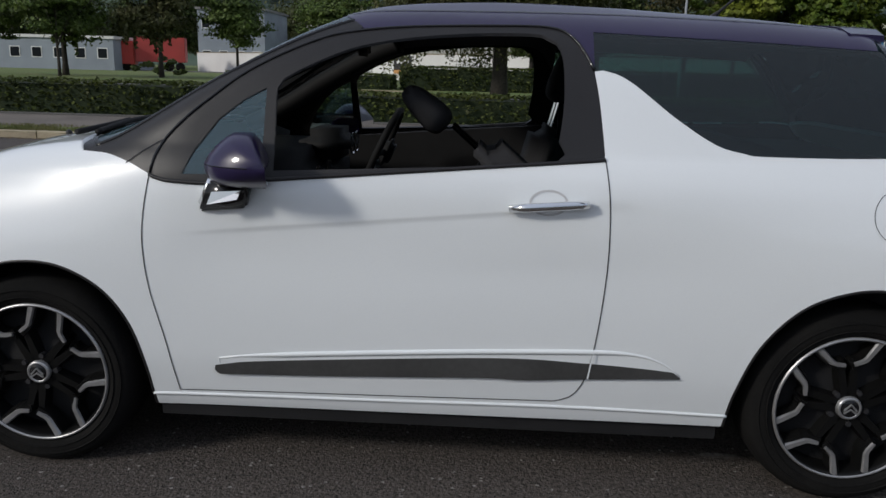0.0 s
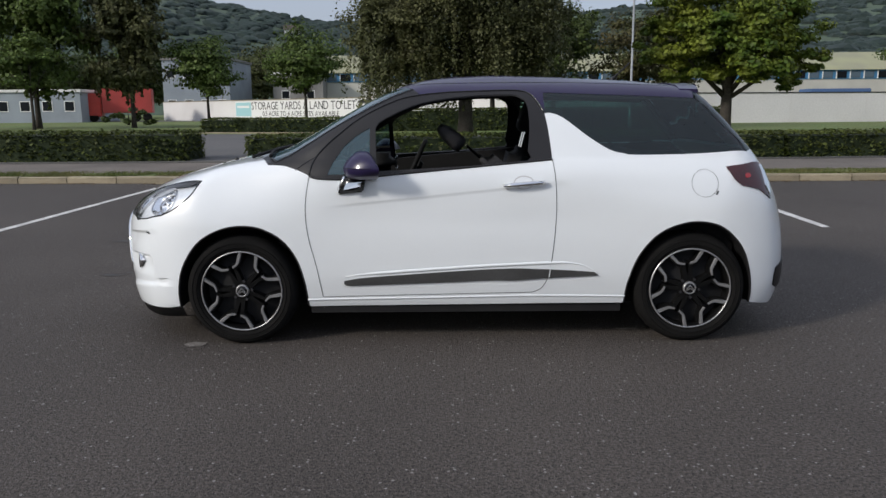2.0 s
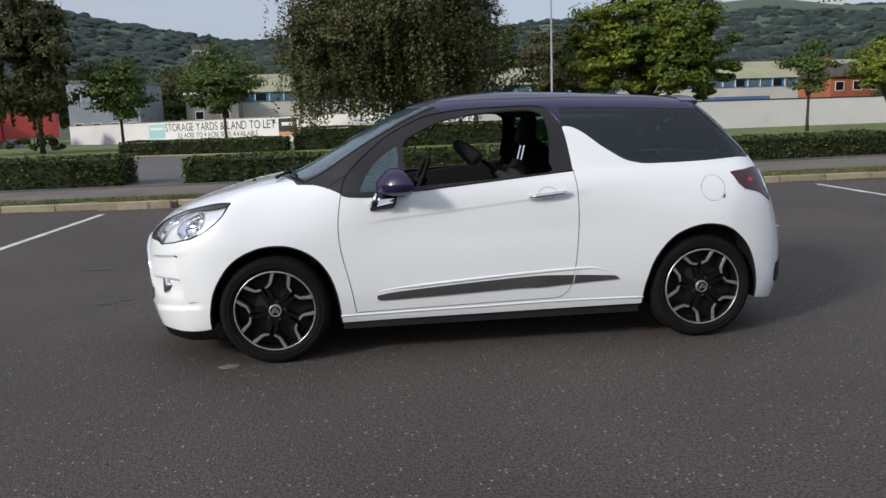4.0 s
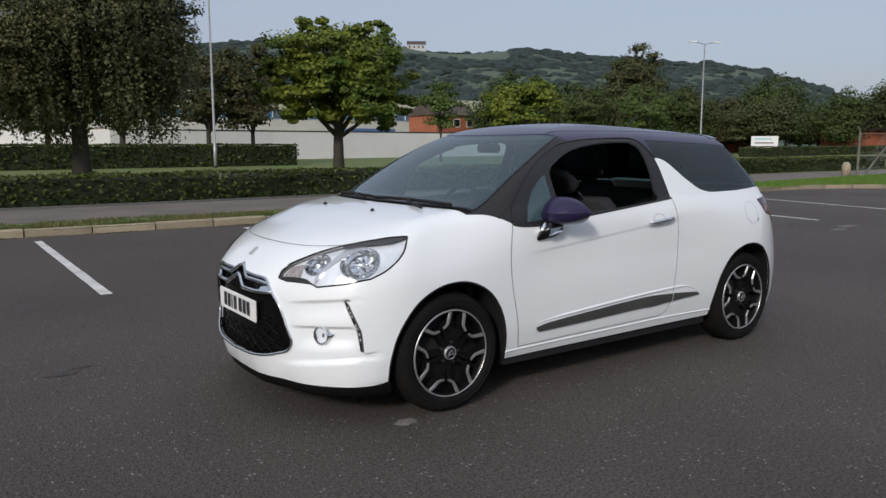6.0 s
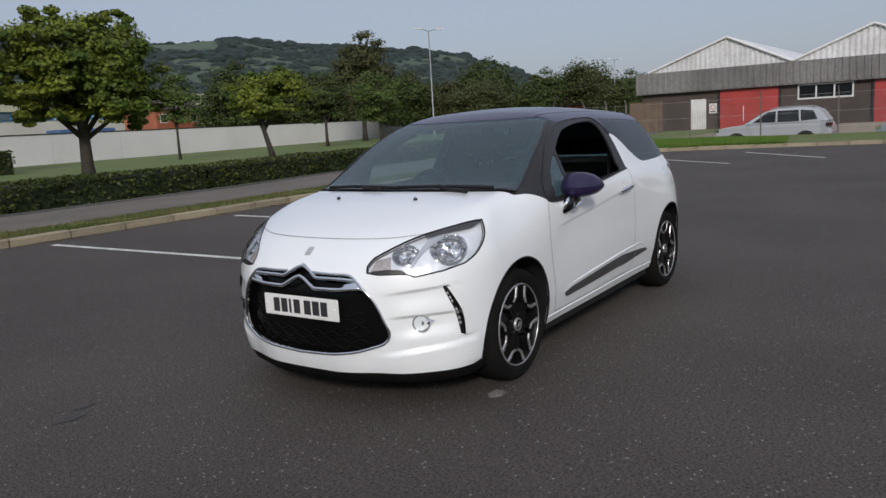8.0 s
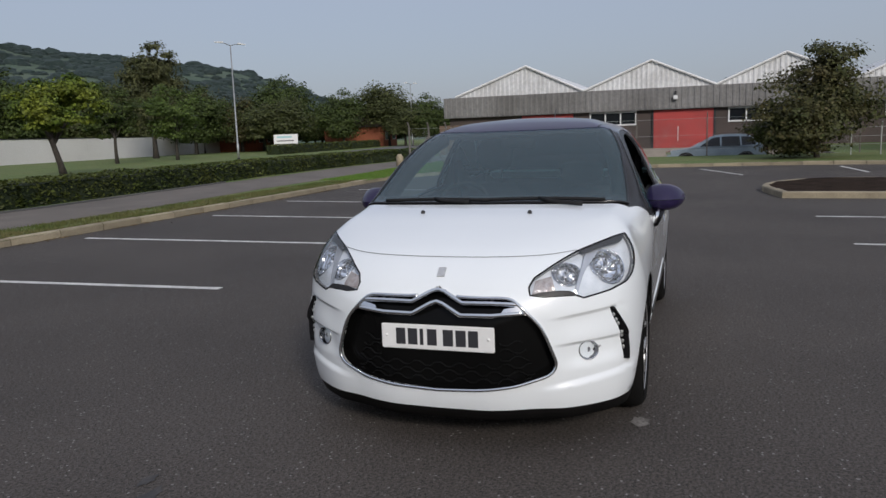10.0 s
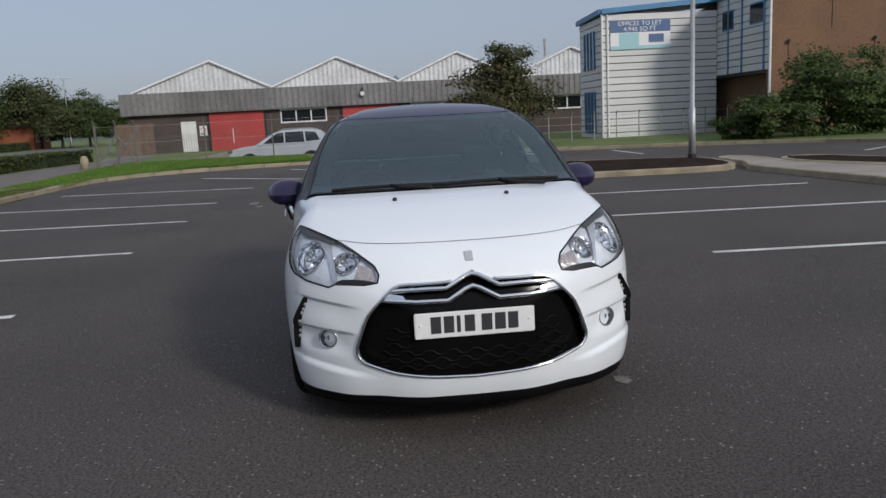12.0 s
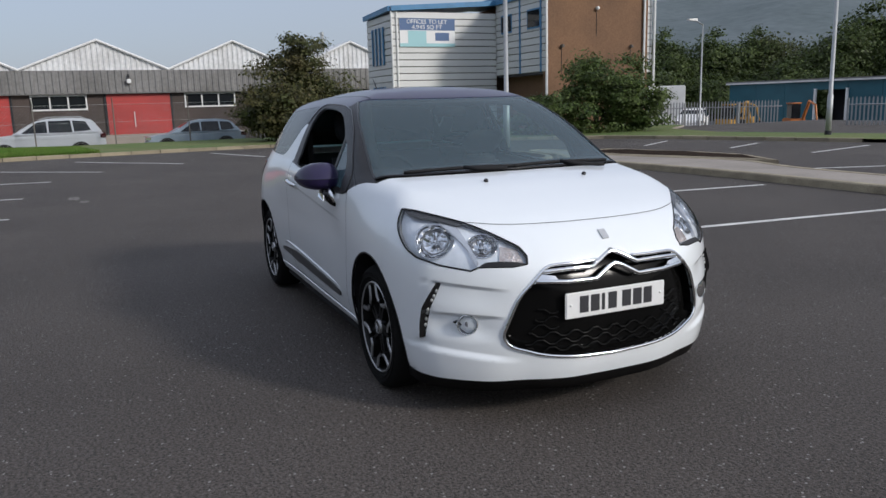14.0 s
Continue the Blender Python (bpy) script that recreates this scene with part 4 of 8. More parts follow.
LEAN = curve1([0.0, 0.15, 0.25, 0.35, 0.45, 0.6, 0.68, 0.74, 0.80, 0.86, 1.0, 1.6], [0.12, 0.055, 0.022, 0.006, 0.0, 0.006, 0.022, 0.05, 0.10, 0.17, 0.45, 1.6])
TAIL = curve1([0.0, 0.2, 0.35, 0.45, 0.6, 0.75, 0.85, 0.95, 1.04, 1.2, 1.33, 1.40, 1.6], [1.78, 1.86, 1.90, 1.90, 1.885, 1.85, 1.81, 1.755, 1.69, 1.54, 1.415, 1.36, 1.2])
REAR = curve1([0, 0.3, 0.5, 0.65, 0.75, 0.82, 0.9], [0, 0.012, 0.045, 0.10, 0.18, 0.30, 0.55])


def smax(a, b, k):
    h = np.maximum(k - np.abs(a - b), 0) / k
    return np.maximum(a, b) + h * h * k * 0.25


def step01(x, a, b):
    t = np.clip((x - a) / (b - a), 0, 1)
    return t * t * (3 - 2 * t)


def skin(p):
    """Below nought inside the car's body, above nought outside."""
    x, y, z = p[..., 0], np.abs(p[..., 1]), p[..., 2]
    wf, wr = 1 - step01(x, -1.35, -0.72), step01(x, 0.45, 1.5)
    w = SECT_F(z) * wf + SECT_M(z) * (1 - wf - wr) + SECT_R(z) * wr
    side = y - w * PLAN(x)
    # a soft crease under the windows and a light hollow along the door
    side = side + 0.006 * np.exp(-((z - 0.70) / 0.10) ** 2) * step01(x, -0.9, -0.5) * (1 - step01(x, 0.4, 1.0))
    # the soft line along the door under the belt, hollow below it
    sc = z - (0.867 + 0.097 * (x - 0.2))
    side = side + 0.0032 * (1 - step01(sc, -0.016, 0.002)) * step01(sc, -0.15, -0.02) * step01(x, -0.82, -0.55) * (1 - step01(x, 0.35, 0.75))
    top = z - (TOP(x - BOW(x) * y * y) - CROWN(x) * y * y)
    front = (-2.06 + NOSE(y) + LEAN(z)) - x
    back = x - (TAIL(z) - REAR(y))
    # two hollows in the front bumper's corners, each under a crease
    fore = 1 - step01(x, -1.66, -1.58)
    s1, s2 = 0.604 + 0.116 * (y - 0.517) - z, 0.488 + 0.05 * (y - 0.55) - z
    h1 = 0.011 * step01(s1, -0.004, 0.014) * (1 - step01(s1, 0.02, 0.12)) * step01(y, 0.46, 0.60) * (1 - step01(y, 0.74, 0.79))
    h2 = 0.020 * step01(s2, -0.004, 0.016) * (1 - step01(s2, 0.05, 0.13)) * step01(y, 0.48, 0.61) * (1 - step01(y, 0.72, 0.80))
    # the lower lip stands proud at the corners
    s3 = 0.325 + 0.14 * (y - 0.60) - z
    h3 = 0.015 * step01(s3, -0.004, 0.028) * step01(y, 0.40, 0.60)
    return smax(smax(smax(side, top * 0.9, 0.06), front * 0.8, 0.10), back * 0.9, 0.08) + (h1 + h2 - h3) * fore


def grad(p):
    e = 1e-4
    g = np.stack([(skin(p + e * v) - skin(p - e * v)) / (2 * e) for v in np.eye(3)], -1)
    return g / (np.linalg.norm(g, axis=-1, keepdims=True) + 1e-9)


def snap(p, lift=0.0):
    """The nearest points of the skin, lifted off it."""
    p = np.array(p, float)
    for _ in range(14):
        p = p - grad(p) * np.clip(skin(p), -0.05, 0.05)[..., None] * 0.9
    return p + grad(p) * lift


def cast(p, way):
    """From far outside along way, the first points of the skin."""
    p, way = np.array(p, float), np.array(way, float)
    way = way / np.linalg.norm(way)
    t = np.linspace(0, 3.2, 321)
    start = p - way * 1.6
    vals = skin(start[:, None, :] + way * t[None, :, None])
    k = np.argmax(vals < 0, axis=1)
    none = ~(vals < 0).any(axis=1)
    lo, hi = t[np.maximum(k - 1, 0)], t[k]
    for _ in range(18):
        mid = (lo + hi) / 2
        inside = skin(start + way * mid[:, None]) < 0
        hi, lo = np.where(inside, mid, hi), np.where(inside, lo, mid)
    q = start + way * hi[:, None]
    q[none] = snap(p[none]) if none.any() else q[none]
    return q


def line3(pts, step=0.02, sharp=False):
    """A rounded (or straight-sided) line through rough points, laid on the skin."""
    p = [np.array(q, float) for q in pts]
    out = []
    for i in range(len(p) - 1):
        a, b, c, d = p[max(i - 1, 0)], p[i], p[i + 1], p[min(i + 2, len(p) - 1)]
        n = max(1, int(np.linalg.norm(c - b) / step))
        for k in range(n):
            t = k / n
            out.append(b + (c - b) * t if sharp else 0.5 * (2 * b + (c - a) * t + (2 * a - 5 * b + 4 * c - d) * t * t + (3 * b - a - 3 * c + d) * t**3))
    out.append(p[-1])
    return snap(np.array(out))


def S(*xz):
    """Points on the car's flank from length and height."""
    xz = np.array(xz, float)
    q = cast(np.stack([xz[:, 0], np.full(len(xz), 0.8), xz[:, 1]], 1), (0, -1, 0))
    return [tuple(v) for v in q]


def T(*xy):
    """Points on the car's top from length and width."""
    xy = np.array(xy, float)
    q = cast(np.stack([xy[:, 0], xy[:, 1], np.full(len(xy), 1.0)], 1), (0, 0, -1))
    return [tuple(v) for v in q]


def flip(c):
    return np.array(c) * np.array([1, -1, 1])


def panel_mesh(loop, way, grid=0.025, holes=(), lift=0.0, flange=0.012, side=1, creases=()):
    """A sheet of the skin inside a closed line, with its edge turned in."""
    loop = np.asarray(loop, float)
    way = np.array(way, float) / np.linalg.norm(way)
    up = np.array([0, 0, 1.0]) if abs(way[2]) < 0.8 else np.array([1.0, 0, 0])
    e1 = np.cross(up, way)
    e1 /= np.linalg.norm(e1)
    e2 = np.cross(way, e1)
    loops2, vin, ein = [], [], []
    for lp in (loop, *holes):
        q = np.stack([np.asarray(lp) @ e1, np.asarray(lp) @ e2], 1)
        keep = [0]
        for i in range(1, len(q)):
            if np.linalg.norm(q[i] - q[keep[-1]]) > 0.004 and np.linalg.norm(q[i] - q[0]) > 0.004:
                keep.append(i)
        q = q[keep]
        loops2.append((q, np.asarray(lp)[keep]))
        k = len(vin)
        vin += [Vector(v) for v in q]
        ein += [(k + i, k + (i + 1) % len(q)) for i in range(len(q))]
    ridge = []
    for lp in creases:
        q = np.stack([np.asarray(lp) @ e1, np.asarray(lp) @ e2], 1)
        k = len(vin)
        vin += [Vector(v) for v in q]
        ein += [(k + i, k + i + 1) for i in range(len(q) - 1)]
        ridge.append(q)

    def inside(pts, q):
        hit = np.zeros(len(pts), bool)
        for a, b in zip(q, np.roll(q, -1, 0)):
            c = (a[1] > pts[:, 1]) != (b[1] > pts[:, 1])
            hit ^= c & (pts[:, 0] < a[0] + (pts[:, 1] - a[1]) / (b[1] - a[1] + 1e-12) * (b[0] - a[0]))
        return hit

    q0 = loops2[0][0]
    gx, gy = np.meshgrid(np.arange(q0[:, 0].min(), q0[:, 0].max(), grid), np.arange(q0[:, 1].min(), q0[:, 1].max(), grid))
    g = np.stack([gx.ravel(), gy.ravel()], 1)
    g[:, 0] += (np.round(gy.ravel() / grid) % 2) * grid * 0.5
    ok = inside(g, q0)
    for q, _ in loops2[1:]:
        ok &= ~inside(g, q)
    allq = np.concatenate([q for q, _ in loops2] + ridge)
    g = g[ok]
    if len(g):
        near = np.sqrt(((g[:, None, :] - allq[None]) ** 2).sum(-1)).min(1)
        g = g[near > grid * 0.45]
    vin += [Vector(v) for v in g]
    vs, _, fs, ov, *_ = geometry.delaunay_2d_cdt(vin, ein, [], 1, 1e-6)
    v2 = np.array([(v.x, v.y) for v in vs])
    cent = np.array([v2[list(f)].mean(0) for f in fs])
    good = inside(cent, q0)
    for q, _ in loops2[1:]:
        good &= ~inside(cent, q)
    mid = loop.mean(0)
    flat = v2[:, :1] * e1 + v2[:, 1:] * e2 + way * (mid @ way)
    pts = cast(flat, way)
    known = np.concatenate([p for _, p in loops2])
    for i, src in enumerate(ov):
        for s in src:
            if s < len(known):
                pts[i] = known[s]
    nrm = grad(pts)
    pts = pts + nrm * lift
    faces = [f for f, k in zip(fs, good) if k]
    tri = []
    for f in faces:
        a, b, c = (pts[i] for i in f)
        n = np.cross(b - a, c - a)
        tri.append(tuple(f) if n @ nrm[f[0]] > 0 else tuple(reversed(f)))
    verts, normals = list(pts), list(nrm)
    if flange:
        count = {}
        for f in tri:
            for a, b in zip(f, f[1:] + f[:1]):
                count[(a, b)] = 1
        rim = [(a, b) for a, b in count if (b, a) not in count]
        inner = {}
        for a, b in rim:
            for i in (a, b):
                if i not in inner:
                    inner[i] = len(verts)
                    verts.append(pts[i] - nrm[i] * flange)
                    normals.append(nrm[i])
        tri += [(b, a, inner[a], inner[b]) for a, b in rim]
    verts, normals = np.array(verts), np.array(normals)
    if side < 0:
        verts, normals = verts * [1, -1, 1], normals * [1, -1, 1]
        tri = [tuple(reversed(f)) for f in tri]
    return verts, tri, normals


def panel(name, loop, way, material, parent, label="", smooth_normals=True, **more):
    v, f, n = panel_mesh(loop, way, **more)
    o = obj(name, v, f, material, parent, label, smooth=True)
    o.data.normals_split_custom_set_from_vertices([tuple(q) for q in n])
    return o


def ribbon(name, line, width, material, parent, lift=0.0015, label=""):
    """A thin dark joint line on the skin."""
    line = np.asarray(line)
    n = grad(line)
    d = np.gradient(line, axis=0)
    s = np.cross(n, d)
    s /= np.linalg.norm(s, axis=1)[:, None] + 1e-9
    v = np.concatenate([line + n * lift + s * width / 2, line + n * lift - s * width / 2])
    k = len(line)
    f = [(i, i + 1, k + i + 1, k + i) for i in range(k - 1)]
    return obj(name, v, f, material, parent, label)


def bead(name, line, radius, material, parent, lift=0.0, sides=8, label="", closed=False):
    """A round moulding laid along a line on the skin."""
    line = np.asarray(line)
    p = line + grad(line) * lift
    if closed:
        p = np.concatenate([p, p[:2]])
    v, f = tube([tuple(q) for q in p], radius, sides)
    return obj(name, v, f, material, parent, label, smooth=True)


PAINT_WHITE = mat("pearl_white_paint", (0.800, 0.832, 0.852), 0.32, coat=1.0, color2=(0.786, 0.818, 0.838), big=1.5, fine=0.012, fine_scale=300)
PAINT_BLUE = mat("dark_violet_paint", (0.019, 0.013, 0.054), 0.3, coat=0.5, color2=(0.017, 0.0115, 0.047), big=2, fine=0.2, fine_scale=500, spec=0.3)
PLASTIC = mat("satin_black_plastic", (0.015, 0.014, 0.015), 0.40, color2=(0.020, 0.019, 0.020), big=3, fine=0.1, fine_scale=200, bump=0.1, bump_scale=600, spec=0.4)
GLOSS_BLACK = mat("gloss_black", (0.006, 0.006, 0.007), 0.12, color2=(0.01, 0.01, 0.011), big=3)
GRILLE_BLACK = mat("grille_black", (0.004, 0.004, 0.004), 0.16, color2=(0.005, 0.005, 0.005), big=4, spec=0.12)
DARK_TRIM = mat("grey_rubbing_strip", (0.05, 0.05, 0.05), 0.35, color2=(0.07, 0.07, 0.07), big=3, fine=0.1)
SEAM = mat("joint_rubber", (0.045, 0.045, 0.048), 0.9, color2=(0.06, 0.06, 0.063), big=2)
CHROME = mat("chrome", (0.82, 0.83, 0.84), 0.06, 1.0, color2=(0.76, 0.77, 0.78), big=8)
SILVER = mat("machined_alloy", (0.60, 0.60, 0.60), 0.38, 0.6, color2=(0.52, 0.52, 0.52), big=12, fine=0.06)
RUBBER = mat("tyre_rubber", (0.007, 0.007, 0.007), 0.9, color2=(0.011, 0.0105, 0.010), big=5, fine=0.2, fine_scale=120, bump=0.3, bump_scale=200, spec=0.12)
TRIM_IN = mat("cabin_trim", (0.012, 0.012, 0.013), 0.7, color2=(0.017, 0.017, 0.018), big=5, bump=0.2, bump_scale=200, spec=0.2)
CLOTH = mat("seat_cloth", (0.016, 0.016, 0.018), 0.9, color2=(0.022, 0.022, 0.025), big=12, fine=0.2, fine_scale=200, bump=0.3, bump_scale=300)
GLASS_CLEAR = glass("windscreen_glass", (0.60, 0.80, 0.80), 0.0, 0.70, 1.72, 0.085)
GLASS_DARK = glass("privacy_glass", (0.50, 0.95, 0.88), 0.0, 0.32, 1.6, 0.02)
GLASS_QUARTER = glass("quarter_glass", (0.60, 0.80, 0.80), 0.0, 0.68, 1.85, 0.14)
LENS = glass("lamp_lens", (0.97, 0.985, 1.0), 0.0, 0.98, 1.28)
RED_LENS = mat("red_lens", (0.050, 0.0035, 0.006), 0.08, coat=0.6, color2=(0.036, 0.003, 0.005), big=12)
REFLECTOR = mat("lamp_reflector", (0.93, 0.94, 0.95), 0.10, 1.0, color2=(0.86, 0.87, 0.89), big=40)
LAMP_SILVER = mat("lamp_housing", (0.84, 0.87, 0.91), 0.2, 0.2, color2=(0.70, 0.74, 0.79), big=16, bump=0.25, bump_scale=30)
LAMP_GREY = mat("lamp_brow_grey", (0.13, 0.135, 0.15), 0.3, color2=(0.16, 0.165, 0.18), big=9)
AMBER = mat("amber_lens", (0.55, 0.47, 0.43), 0.12, 0.6, color2=(0.68, 0.62, 0.59), big=45, bump=0.6, bump_scale=60)
FOG_METAL = mat("fog_lamp_metal", (0.26, 0.26, 0.28), 0.04, 1.0, color2=(0.14, 0.14, 0.15), big=45)
PLATE_WHITE = mat("plate_white", (0.78, 0.78, 0.77), 0.35, color2=(0.74, 0.74, 0.73), big=20)

car = thing("hatchback_car", "white three-door hatchback with dark violet roof and mirrors, windows down", "car")

# shared lines of the left half, laid out with y positive, mirrored later
HL = [(-1.44, 0.755, 0.908), (-1.56, 0.68, 0.89), (-1.70, 0.575, 0.862), (-1.80, 0.50, 0.825), (-1.86, 0.455, 0.80), (-1.925, 0.418, 0.792), (-1.955, 0.398, 0.745), (-1.966, 0.404, 0.706),
      (-1.945, 0.46, 0.694), (-1.875, 0.584, 0.692), (-1.855, 0.613, 0.677), (-1.74, 0.70, 0.690), (-1.655, 0.766, 0.716), (-1.575, 0.792, 0.758), (-1.49, 0.79, 0.828)]
hl_top = line3(HL[:3], 0.015)
hl_in = line3(HL[2:8], 0.012, True)
hl_low = line3(HL[7:13], 0.012, True)
hl_out = line3(HL[12:] + HL[:1], 0.015)
hl_loop = np.concatenate([hl_top[:-1], hl_in[:-1], hl_low[:-1], hl_out[:-1]])
seam_bonnet = line3(T((-1.845, 0.0), (-1.838, 0.18), (-1.815, 0.33), (-1.77, 0.46)) + [HL[2]])
cowl_corner = T((-1.075, 0.742))[0]
edge_bonnet = line3([HL[0]] + T((-1.30, 0.735)) + [cowl_corner])
edge_hood_rear = line3(T((-1.215, 0.0), (-1.20, 0.25), (-1.165, 0.47), (-1.12, 0.64)) + [cowl_corner])
wing_front = line3([HL[12]] + S((-1.63, 0.62), (-1.61, 0.5), (-1.59, 0.35), (-1.582, 0.205)))
arch_f = line3(S((-1.582, 0.205), (-1.581, 0.312), (-1.545, 0.445), (-1.455, 0.576), (-1.34, 0.645), (-1.22, 0.668), (-1.105, 0.652), (-0.995, 0.588), (-0.92, 0.482), (-0.882, 0.348), (-0.869, 0.209)))
arch_r = line3(S((0.872, 0.222), (0.886, 0.344), (0.939, 0.494), (1.035, 0.609), (1.148, 0.664), (1.263, 0.678), (1.385, 0.645), (1.488, 0.55), (1.545, 0.432), (1.573, 0.30), (1.575, 0.215)))
door_front = line3(S((-0.786, 0.268), (-0.812, 0.432), (-0.85, 0.60), (-0.863, 0.731), (-0.856, 0.83), (-0.838, 0.935)))
door_low = line3(S((-0.786, 0.268), (-0.23, 0.279), (0.36, 0.289)))
door_rear = line3(S((0.36, 0.289), (0.405, 0.306), (0.435, 0.345), (0.454, 0.406), (0.47, 0.506), (0.486, 0.704), (0.482, 0.883), (0.466, 1.013)))
belt = line3(S((-0.838, 0.935), (-0.793, 0.921), (-0.639, 0.917), (-0.444, 0.935), (-0.056, 0.969), (0.397, 1.006), (0.466, 1.013)))
wing_top = line3(S((-0.838, 0.935), (-0.90, 0.963), (-0.95, 0.978), (-0.99, 0.986)) + [cowl_corner])
sill_low = line3(S((-0.869, 0.209), (-0.4, 0.215), (0.3, 0.22), (0.872, 0.222)))
b_edge = line3(S((0.466, 1.013), (0.460, 1.08), (0.448, 1.18), (0.434, 1.256)))
fin = line3(S((0.434, 1.256), (0.460, 1.259), (0.496, 1.25), (0.548, 1.222), (0.662, 1.134), (0.777, 1.062), (0.858, 1.04), (0.924, 1.033), (1.251, 1.036), (1.545, 1.042)))
LAMP = S((1.405, 0.965), (1.50, 0.975), (1.60, 0.985), (1.645, 0.96), (1.668, 0.87), (1.675, 0.785), (1.60, 0.838), (1.55, 0.853), (1.489, 0.865), (1.448, 0.898))
tail_edge = line3(S((1.545, 1.042), (1.60, 0.985)) + LAMP[3:6] + S((1.70, 0.60), (1.71, 0.45), (1.69, 0.26), (1.575, 0.215)), 0.02)
frame_top = line3(S((-0.838, 0.935), (-0.828, 0.985), (-0.802, 1.036), (-0.745, 1.098), (-0.685, 1.150), (-0.565, 1.240), (-0.381, 1.328), (-0.277, 1.354), (-0.111, 1.372), (0.15, 1.381), (0.30, 1.380), (0.365, 1.358), (0.412, 1.30), (0.434, 1.256)))
SCREEN = [(-1.030, 0.735, 1.006), (-0.92, 0.720, 1.058), (-0.70, 0.680, 1.192), (-0.545, 0.648, 1.276), (-0.383, 0.597, 1.353), (-0.285, 0.562, 1.388)]
screen_low = line3(T((-1.175, 0.0), (-1.155, 0.27), (-1.115, 0.50), (-1.07, 0.66)) + SCREEN[:1])
screen_side = line3(SCREEN)
screen_top = line3(SCREEN[-1:] + T((-0.335, 0.46), (-0.392, 0.25), (-0.415, 0.0)))
roof_side = line3(S((0.434, 1.37), (0.619, 1.363), (0.952, 1.351), (1.18, 1.34), (1.285, 1.333)))
roof_rear = line3(T((1.285, 0.53), (1.33, 0.3), (1.345, 0.0)))
glass_rear = line3(S((1.285, 1.333), (1.41, 1.199), (1.51, 1.098), (1.545, 1.042)))

drl_in = line3([(-1.776, 0.718, 0.622), (-1.760, 0.736, 0.564), (-1.732, 0.756, 0.484), (-1.719, 0.764, 0.411), (-1.716, 0.769, 0.376)], 0.02)
drl_out = line3([(-1.757, 0.739, 0.622), (-1.726, 0.767, 0.561), (-1.697, 0.786, 0.480), (-1.684, 0.793, 0.406), (-1.690, 0.788, 0.374)], 0.02)
m_ = min(len(drl_in), len(drl_out))
drl_in, drl_out = drl_in[np.linspace(0, len(drl_in) - 1, m_).round().astype(int)], drl_out[np.linspace(0, len(drl_out) - 1, m_).round().astype(int)]
drl_loop = np.concatenate([drl_in, drl_out[::-1]])

